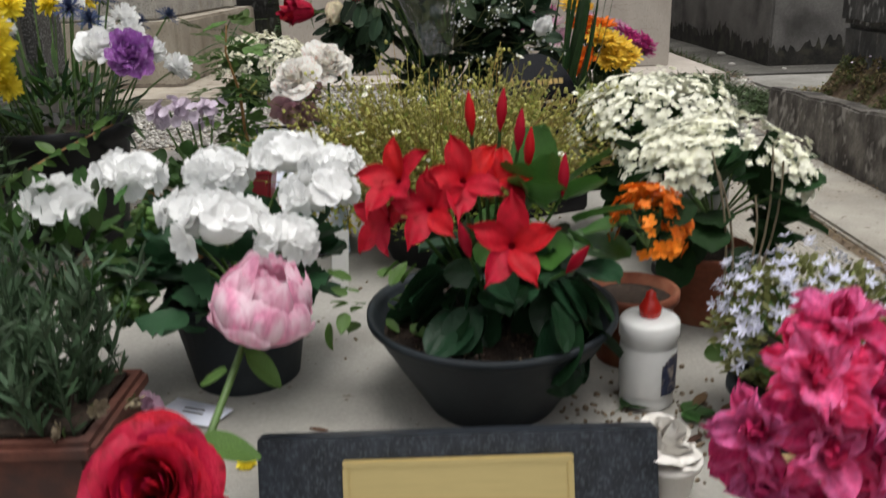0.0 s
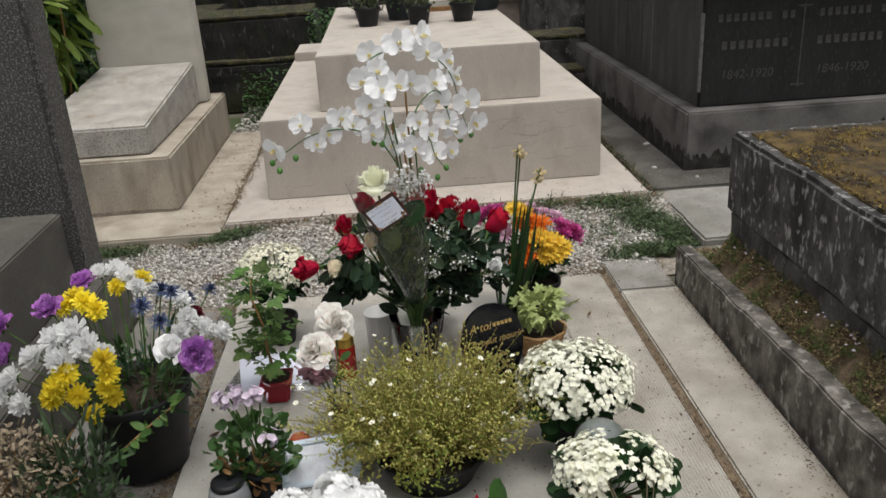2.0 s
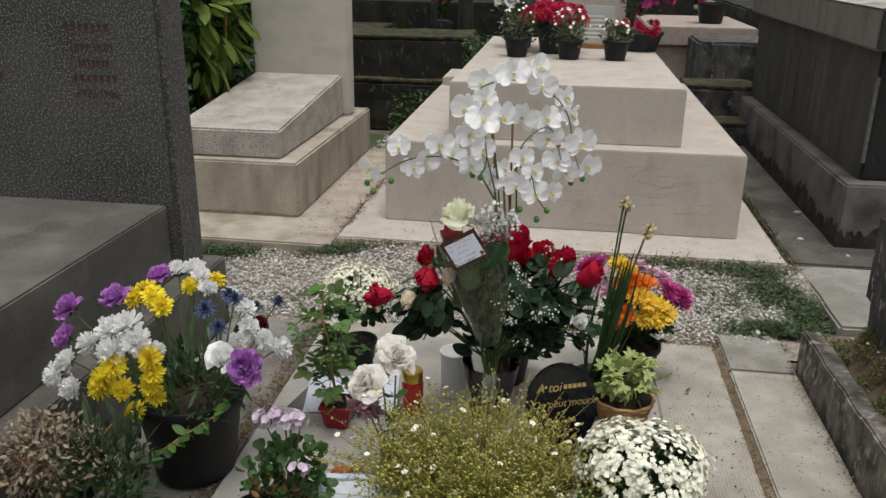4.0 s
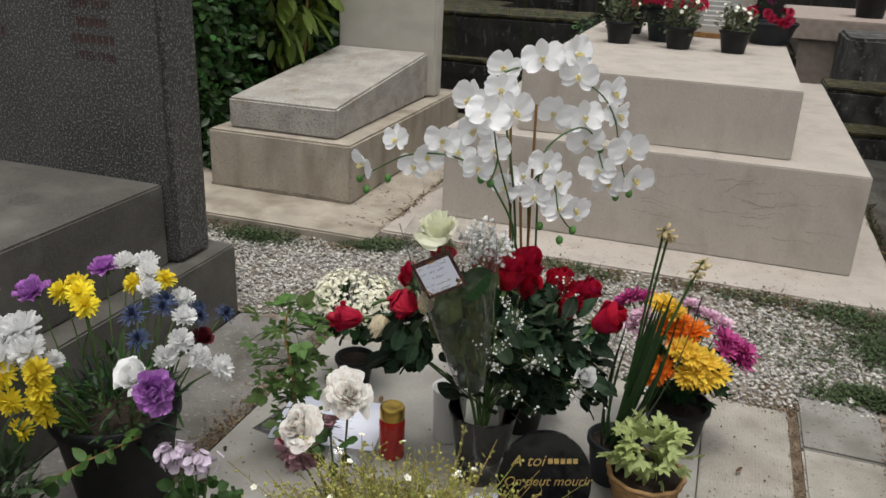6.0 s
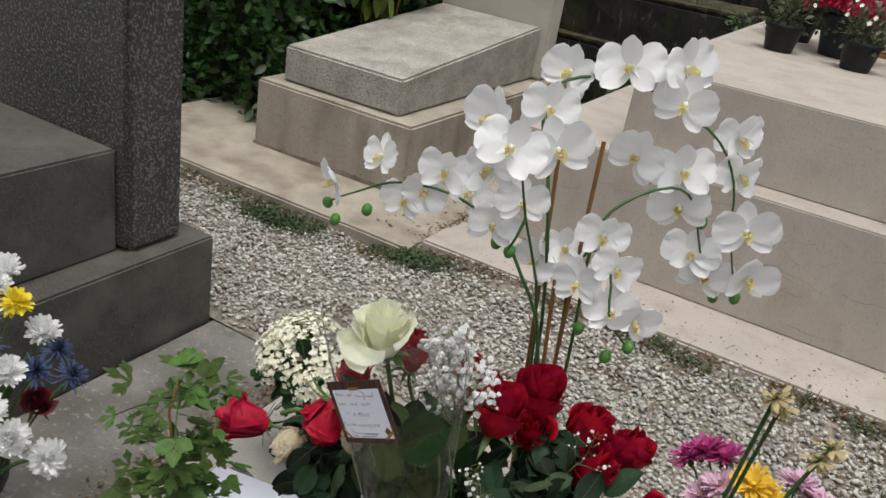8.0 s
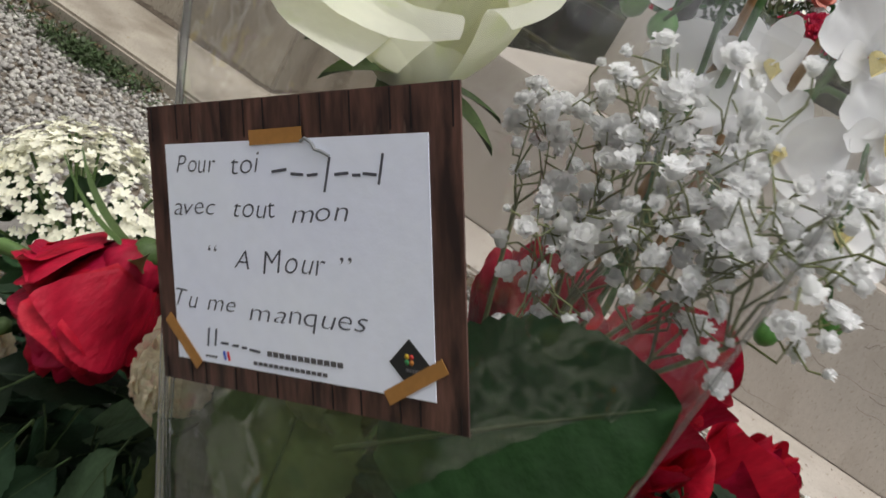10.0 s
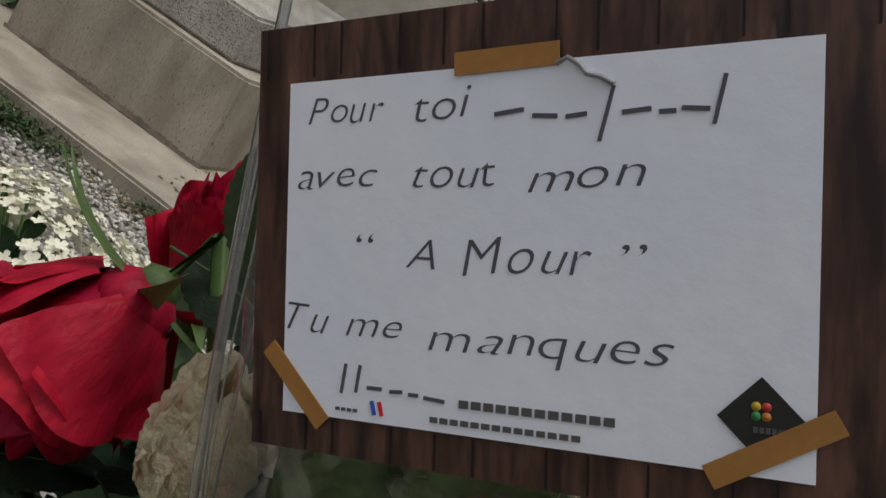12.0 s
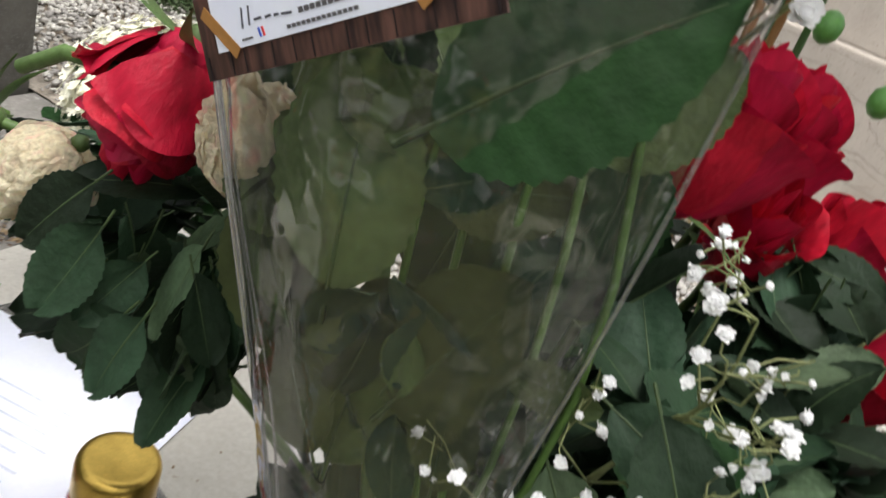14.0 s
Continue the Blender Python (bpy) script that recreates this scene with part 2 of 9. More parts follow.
def tube(points, radius, sides=6, tip=None):
    """A swept tube along the points; radius may taper to tip."""
    p = [Vector(q) for q in points]
    v, f = [], []
    side = Vector((0.31, 0.95, 0.1)).normalized()
    for k, q in enumerate(p):
        d = (p[min(k + 1, len(p) - 1)] - p[max(k - 1, 0)]).normalized()
        x = (side - d * side.dot(d)).normalized() if abs(side.dot(d)) < 0.98 else d.orthogonal().normalized()
        y = d.cross(x)
        r = radius if tip is None else radius + (tip - radius) * k / (len(p) - 1)
        for s in range(sides):
            g = 2 * math.pi * s / sides
            v.append(q + x * r * math.cos(g) + y * r * math.sin(g))
    for k in range(len(p) - 1):
        for s in range(sides):
            n = (s + 1) % sides
            f.append((k * sides + s, k * sides + n, (k + 1) * sides + n, (k + 1) * sides + s))
    return np.array([tuple(q) for q in v]), np.array(f)


def arc(a, b, sag=0.0, n=5, lean=(0, 0, 1)):
    """Points from a to b, bowed by sag along lean."""
    a, b, lean = Vector(a), Vector(b), Vector(lean)
    return [a.lerp(b, k / n) + lean * sag * 4 * (k / n) * (1 - k / n) for k in range(n + 1)]


def lathe(profile, n=28):
    """A turned shape from (radius, height) pairs, from the outside foot over the rim to the inside."""
    v, f = [], []
    for r, z in profile:
        for s in range(n):
            g = 2 * math.pi * s / n
            v.append((r * math.cos(g), r * math.sin(g), z))
    for k in range(len(profile) - 1):
        for s in range(n):
            m = (s + 1) % n
            f.append((k * n + s, k * n + m, (k + 1) * n + m, (k + 1) * n + s))
    return np.array(v), np.array(f)


def ball(r=1.0, sub=1, squash=1.0):
    bm = bmesh.new()
    bmesh.ops.create_icosphere(bm, subdivisions=sub, radius=r)
    v = np.array([tuple(q.co) for q in bm.verts]) * (1, 1, squash)
    f = np.array([[q.index for q in g.verts] for g in bm.faces])
    bm.free()
    return v, f


def facing(p, normal=(0, 0, 1), twist=0.0, size=1.0):
    """Placement whose z axis is the normal."""
    z = Vector(normal).normalized()
    q = z.to_track_quat("Z", "Y").to_matrix() @ Matrix.Rotation(twist, 3, "Z")
    m = np.eye(4)
    m[:3, :3] = np.array(q) * size
    m[:3, 3] = p
    return m


def along(p, d, up=(0, 0, 1), size=1.0, roll=0.0):
    """Placement whose y axis runs along d and whose z axis is near up."""
    y = Vector(d).normalized()
    x = y.cross(Vector(up))
    x = x.normalized() if x.length > 1e-4 else y.orthogonal().normalized()
    z = x.cross(y)
    if roll:
        c, s = math.cos(roll), math.sin(roll)
        x, z = x * c + z * s, z * c - x * s
    m = np.eye(4)
    m[:3, 0], m[:3, 1], m[:3, 2], m[:3, 3] = np.array(x) * size, np.array(y) * size, np.array(z) * size, p
    return m


class Geo:
    """Gathers shapes into one mesh."""

    def __init__(self):
        self.v, self.f, self.m, self.n = [], [], [], 0

    def add(self, shape, place=None, slot=0):
        v, f = shape
        if place is not None:
            v = v @ place[:3, :3].T + place[:3, 3]
        self.v.append(v)
        self.f.append(f + self.n)
        self.m.append(np.full(len(f), slot))
        self.n += len(v)
        return self

    def mesh(self, name, *mats, smooth=True):
        me = bpy.data.meshes.new(name)
        faces = [g for f in self.f for g in f.tolist()]
        me.from_pydata(np.concatenate(self.v).tolist(), [], faces)
        for m in mats:
            me.materials.append(m)
        if len(mats) > 1:
            me.polygons.foreach_set("material_index", np.concatenate(self.m).astype(np.int32))
        me.polygons.foreach_set("use_smooth", np.full(len(faces), smooth))
        me.update()
        return me

    def bloom(self, name, *mats):
        """The petals (quads of the first material) as single meshes, and the rest as the core they sit on."""
        petals, core, n = [], Geo(), 0
        for v, f, m in zip(self.v, self.f, self.m):
            if f.shape[1] == 4 and m[0] == 0:
                petals.append(Geo().add((v, f - n)).mesh("petal", mats[0]))
            else:
                core.add((v, f - n), None, m[0])
            n += len(v)
        return core.mesh(name, *mats), petals

    def shape(self):
        """The gathered quads as one shape again (one slot)."""
        return np.concatenate(self.v), np.concatenate(self.f)


def ring(geo, shape, n, tilt, r0=0.0, z0=0.0, start=0.0, size=1.0, jitter=0.0, rng=None, slot=0):
    """n petals round the z axis, each lifted by tilt degrees from the horizontal."""
    for k in range(n):
        g = start + 2 * math.pi * k / n
        t = radians(tilt)
        s = size
        if rng is not None:
            g, t, s = g + rng.uniform(-jitter, jitter), t + rng.uniform(-jitter, jitter) * 0.6, size * (1 + rng.uniform(-jitter, jitter) * 0.4)
        out = Vector((math.cos(g), math.sin(g), 0))
        d = out * math.cos(t) + Vector((0, 0, math.sin(t)))
        normal = Vector((0, 0, math.cos(t))) - out * math.sin(t)
        geo.add(shape, along(tuple(out * r0 + Vector((0, 0, z0))), d, normal, s), slot)


def block(x0, x1, y0, y1, z0, z1, bevel=0.006, worn=0.0, rise=0.0, cuts=0):
    """A dressed stone with softened arrises; rise lifts the back of its top."""
    bm = bmesh.new()
    bmesh.ops.create_cube(bm, size=1)
    for v in bm.verts:
        top = v.co.z > 0
        back = v.co.y > 0
        v.co = ((x0 + x1) / 2 + v.co.x * (x1 - x0), (y0 + y1) / 2 + v.co.y * (y1 - y0),
                (z0 + z1) / 2 + v.co.z * (z1 - z0) + (rise if top and back else 0))
    if cuts:
        bmesh.ops.subdivide_edges(bm, edges=[e for e in bm.edges if e.calc_length() > 0.3], cuts=cuts, use_grid_fill=True)
    if bevel:
        edges = [e for e in bm.edges if len(e.link_faces) == 2 and e.calc_face_angle(0) > 0.7]
        bmesh.ops.bevel(bm, geom=edges, offset=bevel, segments=2, affect="EDGES")
    if worn:
        for v in bm.verts:
            v.co += Vector(noise.noise_vector(v.co * 9.0)) * worn
    return bm


def part(name, data, material=None, parent=None, label="", place=None, smooth=False):
    """Links a bmesh, Geo or mesh as one object under a thing or part."""
    if isinstance(data, bmesh.types.BMesh):
        me = bpy.data.meshes.new(name)
        data.to_mesh(me)
        data.free()
        me.materials.append(material)
        if smooth:
            me.polygons.foreach_set("use_smooth", np.full(len(me.polygons), True))
    elif isinstance(data, Geo):
        me = data.mesh(name, *(material if isinstance(material, (tuple, list)) else (material,)))
    elif isinstance(data, tuple):
        me = Geo().add(data).mesh(name, material)
    else:
        me = data
    ob = new(name, me)
    ob.parent = parent
    if place is not None:
        ob.matrix_basis = Matrix(place.tolist() if isinstance(place, np.ndarray) else place)
    if label:
        ob["label"] = label
    return ob


def thing(name, at, label, category, group="", kind=""):
    """An empty at a thing's base, to which its parts belong."""
    ob = new(name)
    ob.empty_display_size = 0.05
    ob.location = at
    return tagged(ob, label, category, group, kind)


def lettering(name, words, size, material, parent, place, label="", shear=0.0, depth=0.0003, align="LEFT", thin=0.0):
    """Words in the built-in font, as one mesh."""
    cu = bpy.data.curves.new(name, "FONT")
    cu.body, cu.size, cu.shear, cu.extrude, cu.align_x = words, size, shear, depth, align
    cu.offset = -thin
    tmp = new(name, cu)
    bpy.context.view_layer.update()
    me = bpy.data.meshes.new_from_object(tmp.evaluated_get(bpy.context.evaluated_depsgraph_get()))
    bpy.data.objects.remove(tmp)
    bpy.data.curves.remove(cu)
    me.materials.clear()
    me.materials.append(material)
    return part(name, me, None, parent, label, place)


def bar(w, h, d=0.0006):
    return block(-w / 2, w / 2, -h / 2, h / 2, 0, d, 0)


def dab(rng, spread):
    return np.array([rng.uniform(-s, s) for s in spread])


# ---- the ground and the stones of this grave ----
part("ground", block(-60, 60, -60, 60, -0.3, -0.012, 0), GROUND, None).update_tag()
tagged(bpy.data.objects["ground"], "bare earth and worn turf of the cemetery", "ground", kind="structure")


def bmesh_of(verts, faces):
    """A bmesh from corners and faces of any number of sides."""
    bm = bmesh.new()
    vs = [bm.verts.new(v) for v in verts]
    for f in faces:
        bm.faces.new([vs[i] for i in f])
    return bm


def setting(name, bm, material, label, category):
    return tagged(part(name, bm, material), label, category, kind="structure")


setting("pavement_grave_left", block(-0.905, -0.53, 0.2, 2.94, -0.03, 0.004, 0.004), GREY_PAVE, "grey worn concrete paving beside the dark granite grave", "pavement")
ledger = setting("grave_slab", block(-0.52, 0.686, 0.2, 2.87, -0.03, 0.020, 0.005), LEDGER, "pale grey concrete slab on which the flowers stand", "grave slab")
ribs = setting("grave_border", block(0.69, 0.925, 0.2, 2.985, -0.03, 0.012, 0.004), CONCRETE, "ribbed pale concrete border beside the grave slab", "grave border")
setting("grave_border_head", block(-0.53, 0.685, 2.876, 2.985, -0.03, 0.010, 0.004), CONCRETE, "pale concrete border at the head of the slab", "grave border")
for i in range(24):
    x = 0.70 + i * 0.0094
    part("rib", block(x, x + 0.0046, 0.25, 2.97, 0.0119, 0.0130, 0), CONCRETE, ribs)
setting("joint_filling", block(0.925, 0.951, 0.2, 3.07, -0.03, 0.010, 0, 0.002, cuts=40), DIRT, "brown dirt in the joint between the slabs", "dirt")
kerb = tagged(new("kerb_paving"), "row of pale concrete paving slabs", "paving", kind="structure")
for y0, y1, m in ((2.795, 3.085, PALE_PAVE), (1.40, 2.788, CONCRETE), (0.0, 1.393, CONCRETE)):
    part("paving_slab", block(0.952, 1.178, y0, y1, -0.03, 0.020, 0.006, 0.001, cuts=6), m, kerb)

# ---- gravel between this row of graves and the next ----
def gravel_height(x, y):
    """The gravel climbs from this grave to the edge of the pale paving, less so before the low tomb."""
    t = min(1.0, max(0.0, (y - 2.97) / 0.70))
    s = min(1.0, max(0.0, (x + 0.86) / 0.34))
    return 0.004 + t * (0.034 + 0.050 * s * s * (3 - 2 * s)) + 0.006 * noise.noise(Vector((x * 5, y * 5, 2)))


rng = np.random.RandomState(3)
stone = ball(1.0, 1, 0.6)
patch = Geo()
for i in range(27000):
    x, y = rng.uniform(-2.3, 1.40), rng.uniform(2.955, 3.70)
    if x < -0.93 and y < 2.98 or x > 1.18 and y < 3.12:
        continue
    if rng.rand() < 1.3 * max(0, noise.noise(Vector((x * 3, y * 3, 0))) - 0.02) + (0.55 if y > 3.60 or y < 3.0 else 0):
        continue
    s = rng.uniform(0.003, 0.0080)
    m = facing((x, y, gravel_height(x, y) + rng.uniform(-0.004, 0.006)), dab(rng, (0.6, 0.6, 0)) + (0, 0, 1), rng.uniform(0, 6.3), s)
    m[:3, 0] *= rng.uniform(0.9, 1.7)
    patch.add(stone, m)
for i in range(500):
    x, y = rng.uniform(-1.0, -0.55), rng.uniform(5.5, 6.6)
    patch.add(stone, facing((x, y, rng.uniform(0.03, 0.05)), dab(rng, (0.6, 0.6, 0)) + (0, 0, 1), rng.uniform(0, 6.3), rng.uniform(0.006, 0.014)))
tagged(part("gravel", patch, PEBBLE), "loose pale grey and white gravel", "gravel", kind="stuff")
gravel_bed = bmesh.new()
bmesh.ops.create_grid(gravel_bed, x_segments=110, y_segments=24, size=0.5)
for v in gravel_bed.verts:
    x, y = -2.4 + (v.co.x + 0.5) * 3.82, 2.945 + (v.co.y + 0.5) * 0.775
    v.co = (x, y, gravel_height(x, y) - 0.004)
setting("gravel_bed", gravel_bed, mat("gravel_dust", (0.25, 0.22, 0.18), 1.0, 0.4, 40, 300, bump=0.9, bump_scale=150, stain=(0.115, 0.085, 0.058), stain_scale=7, stain_edge=(0.5, 0.62)), "dusty earth under the gravel", "ground")
pebbles = Geo()
for x, y, s in ((1.10, 3.10, 0.020), (1.13, 3.07, 0.014), (0.90, 3.02, 0.010), (0.80, 2.99, 0.012), (0.62, 3.00, 0.009), (1.60, 4.55, 0.020), (1.50, 4.10, 0.016), (1.66, 3.90, 0.010), (0.86, 2.93, 0.009), (0.75, 2.95, 0.008)):
    m = facing((x, y, (gravel_height(x, y) if y < 3.7 else 0.078) + s * 0.3), dab(rng, (0.4, 0.4, 0)) + (0, 0, 1), rng.uniform(0, 6), s)
    m[:3, 0] *= 1.3
    pebbles.add(ball(1.0, 2, 0.6), m)
tagged(part("pebbles", pebbles, PEBBLE), "larger pale stones lying on the paving", "pebbles", kind="stuff")

# ---- far pavement and the pale tomb ----
far = tagged(new("far_pavement"), "pale limestone paving round the tombs behind", "paving", kind="structure")
part("paving_slab", block(-2.3, -0.70, 3.63, 5.62, -0.05, 0.075, 0.008, 0.0015, cuts=8), OLD_STONE, far)
part("paving_slab", block(-0.69, 1.345, 3.69, 6.5, -0.05, 0.100, 0.008, 0.0015, cuts=8), LIMESTONE, far)
part("paving_slab", block(1.385, 3.6, 3.76, 7.2, -0.05, 0.080, 0.008, 0.003, cuts=14), DAMP_PAVE, far)
part("paving_slab", block(1.395, 2.2, 3.10, 3.748, -0.05, 0.076, 0.010, 0.003, cuts=8), PALE_PAVE, far)

tomb = thing("pale_tomb", (0.33, 5.1, 0.1), "two-tiered beige limestone tomb with potted flowers on top", "tomb")


def tomb_part(name, ob, box, material, **k):
    o = ob.location
    return part(name, block(box[0] - o.x, box[1] - o.x, box[2] - o.y, box[3] - o.y, box[4] - o.z, box[5] - o.z, **k), material, ob)


tomb_part("lower_tier", tomb, (-0.515, 1.180, 3.985, 6.25, 0.1, 0.503), LIMESTONE, bevel=0.005)
tomb_part("upper_tier", tomb, (-0.22, 0.895, 4.105, 6.45, 0.503, 0.778), LIMESTONE, bevel=0.005)
tomb_part("back_step", tomb, (-0.50, -0.24, 5.78, 6.2, 0.503, 0.56), LIMESTONE, bevel=0.006)

CRACK = mat("crack_shadow", (0.20, 0.165, 0.135), 0.95, 0.2, 60)
rng = np.random.RandomState(12)
for k in range(26):
    x0, z0, ln = rng.uniform(-0.45, 0.95), rng.uniform(0.14, 0.46), rng.uniform(0.10, 0.34)
    if k > 7:
        x0 = rng.uniform(0.30, 1.0)
    pts, z, slope = [], z0, rng.uniform(-0.0015, 0.0015)
    for j in range(int(min(ln, 1.15 - x0) / 0.010)):
        z += slope + rng.uniform(-0.005, 0.005)
        if rng.rand() < 0.08:
            z += rng.uniform(-0.02, 0.02)
        pts.append((x0 - 0.33 + j * 0.010, 3.9849 - 5.1, min(0.49, max(0.13, z)) - 0.1))
    if len(pts) > 2:
        part("crack", tube(pts, rng.uniform(0.0004, 0.0009), 4, 0.0003), CRACK, tomb)
stele_tomb = thing("low_stone_tomb", (-1.35, 4.8, 0.075), "weathered limestone tomb with a sloping slab and upright headstone", "tomb")
tomb_part("base", stele_tomb, (-1.735, -0.975, 4.005, 5.62, 0.075, 0.358), OLD_STONE, bevel=0.010)
tomb_part("slab", stele_tomb, (-1.655, -1.078, 4.07, 5.30, 0.36, 0.505), OLD_TOP, bevel=0.010, rise=0.115)
tomb_part("headstone", stele_tomb, (-1.66, -1.03, 5.30, 5.42, 0.36, 1.95), mat("smooth_grey_limestone", (0.47, 0.445, 0.39), 0.8, 0.08, 5, 140, bump=0.2, stain=(0.36, 0.335, 0.285), stain_scale=3.5, stain_edge=(0.5, 0.85), fleck=(0.34, 0.31, 0.27), fleck_scale=190, fleck_edge=(0.62, 0.78), stretch=(1, 1, 1.6)), bevel=0.012)
ENGRAVE = mat("engraved_shadow", (0.13, 0.11, 0.10), 0.9, 0.2)
for i, (w, z) in enumerate(((0.10, 1.12), (0.13, 1.155), (0.08, 1.19))):
    part("engraved_mark", bar(w, 0.012), ENGRAVE, stele_tomb, place=pose(0.02, 0.4985, z - 0.075, 90, 8 if i == 1 else 0, 0))

# ---- dark granite grave ----
granite = thing("dark_granite_grave", (-1.65, 2.0, 0.0), "dark grey granite grave with an upright headstone", "grave")
tomb_part("plinth", granite, (-2.5, -0.915, 0.4, 2.94, -0.01, 0.262), GRANITE_TOP, bevel=0.006)
tomb_part("ledger_block", granite, (-2.4, -1.005, 0.5, 2.698, 0.262, 0.530), GRANITE_TOP, bevel=0.006)
tomb_part("headstone", granite, (-2.4, -0.968, 2.70, 2.878, 0.262, 1.232), DARK_GRANITE, bevel=0.016)
PINK_LETTER = mat("faded_brown_lettering", (0.060, 0.030, 0.026), 0.8, 0.3)
for (x, z, w, words) in ((-1.22, 1.12, 0.16, ""), (-1.21, 1.055, 0.16, "1899.1970"), (-1.21, 1.005, 0.115, ""), (-1.21, 0.955, 0.16, ""), (-1.21, 0.905, 0.15, "1920.1986"), (-1.62, 1.005, 0.12, ""), (-1.62, 0.955, 0.16, "")):
    here = pose(x + 1.65, 0.6988, z, 90, 0, 0)
    if words:
        lettering("engraved_date", words, 0.036, PINK_LETTER, granite, pose(x + 1.65 - w / 2, 0.6985, z - 0.012, 90, 0, 0))
    else:
        for k in range(7):
            part("engraved_bar", bar(w / 7 * 0.62, 0.025), PINK_LETTER, granite, place=here @ pose((k - 3) * w / 7, 0, 0))

# ---- blackened tomb ----
dark = thing("blackened_tomb", (2.6, 5.3, 0.075), "tall blackened stone tomb with carved panels", "tomb")
tomb_part("plinth", dark, (1.632, 3.7, 4.02, 6.7, 0.075, 0.385), PLINTH_STONE, bevel=0.010)
tomb_part("body", dark, (1.72, 3.6, 4.11, 6.6, 0.385, 0.98), BLACK_STONE, bevel=0.010)
# the left side is greyer than the body; cornice front and pediment are darker
SIDE_STONE = mat("streaked_grey_black_stone", (0.058, 0.056, 0.050), 0.8, 0.4, 7, 90, bump=0.3, bump_scale=110, stain=(0.034, 0.032, 0.029), stain_scale=6, stain_edge=(0.45, 0.75), stretch=(1, 1, 0.3))
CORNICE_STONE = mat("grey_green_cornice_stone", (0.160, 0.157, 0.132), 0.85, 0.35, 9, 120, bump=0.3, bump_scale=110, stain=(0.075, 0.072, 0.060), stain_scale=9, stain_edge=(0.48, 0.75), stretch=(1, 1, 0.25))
DARK_FACE_STONE = mat("dark_cornice_face_stone", (0.034, 0.033, 0.031), 0.85, 0.4, 9, 120, bump=0.3, bump_scale=110, stain=(0.018, 0.017, 0.016), stain_scale=10, stain_edge=(0.45, 0.65), stretch=(1, 1, 0.2))
tomb_part("side_panel", dark, (1.717, 1.722, 4.122, 6.6, 0.388, 0.98), SIDE_STONE, bevel=0)
tomb_part("cornice", dark, (1.655, 3.68, 4.04, 6.67, 0.98, 1.16), CORNICE_STONE, bevel=0.012)
tomb_part("cornice_face", dark, (1.666, 3.67, 4.0365, 4.05, 0.99, 1.150), DARK_FACE_STONE, bevel=0.002)
ROOF_STONE = mat("pale_lichened_roof_stone", (0.34, 0.33, 0.31), 0.9, 0.2, 9, 150, bump=0.4, stain=(0.18, 0.17, 0.15), stain_scale=7)


def gable(x0, x1, y0, y1, z0, rise):
    """A low gabled prism along y."""
    v = [(x, y, z) for y in (y0, y1) for x, z in ((x0, z0), (x1, z0), (0.5 * (x0 + x1), z0 + rise))]
    return np.array(v), [(0, 1, 2), (5, 4, 3), (0, 2, 5, 3), (2, 1, 4, 5), (1, 0, 3, 4)]


part("gabled_roof", bmesh_of(*gable(-0.942, 1.07, -1.25, 1.36, 1.085, 0.172)), ROOF_STONE, dark, "low pale gabled roof")
part("pediment", bmesh_of(*gable(-0.94, 1.068, -1.2625, -1.2505, 1.075, 0.170)), DARK_FACE_STONE, dark)
PALE_EDGE = mat("pale_carved_edge", (0.058, 0.056, 0.053), 0.85, 0.3)
WORN_EDGE = mat("worn_pale_arris", (0.14, 0.135, 0.125), 0.85, 0.3, 40)
part("corner_chamfer", block(-0.887, -0.873, -1.197, -1.176, 0.392, 0.787, 0.003), WORN_EDGE, dark)
for y, w in ((5.632, 0.012), (4.888, 0.014)):
    part("carved_rule", block(-0.8865, -0.882, y - 5.3 - w / 2, y - 5.3 + w / 2, 0.372, 0.752, 0.002), WORN_EDGE if w > 0.013 else PALE_EDGE, dark)
for y0, y1, z0, z1 in ((5.09, 5.10, 0.45, 0.85), (5.42, 5.43, 0.45, 0.85), (5.10, 5.42, 0.842, 0.85), (5.10, 5.42, 0.45, 0.458)):
    part("panel_frame", block(-0.8865, -0.882, y0 - 5.3, y1 - 5.3, z0 - 0.075, z1 - 0.075, 0.002), PALE_EDGE, dark)
part("carved_relief", lathe([(0.004, 0), (0.06, 0.01), (0.035, 0.05), (0.05, 0.10), (0.095, 0.17), (0.105, 0.22), (0.085, 0.27), (0.06, 0.25), (0.045, 0.30), (0.004, 0.33)], 20), SIDE_STONE, dark, "shallow worn ornament", Matrix.Translation((-0.8825, -0.04, 0.405)) @ Matrix.Diagonal((0.08, 1, 1, 1)))
for z, x0, w, h, n in ((1.081, 1.715, 0.488, 0.095, 8), (1.081, 2.28, 0.60, 0.095, 9), (0.831, 1.788, 0.41, 0.038, 10), (0.695, 1.814, 0.358, 0.040, 8), (0.831, 2.31, 0.40, 0.038, 10), (0.695, 2.31, 0.358, 0.040, 8)):
    for k in range(n):
        if z > 1 or k not in (7,) or n < 10:
            part("carved_bar", bar(w / n * (0.42 if z > 1 else 0.60), h, 0.003), PALE_EDGE, dark, place=pose(x0 - 2.6 + (k + 0.5) * w / n, (4.0365 if z > 1 else 4.11) - 5.3 - 0.001, z - 0.075, 90, 0, 0))
lettering("carved_date", "1842-1920", 0.064, PALE_EDGE, dark, pose(1.828 - 2.6, 4.11 - 5.3 - 0.001, 0.526 - 0.075, 90, 0, 0), shear=0.1)
lettering("carved_date", "1846-1920", 0.064, PALE_EDGE, dark, pose(2.33 - 2.6, 4.11 - 5.3 - 0.001, 0.526 - 0.075, 90, 0, 0), shear=0.1)
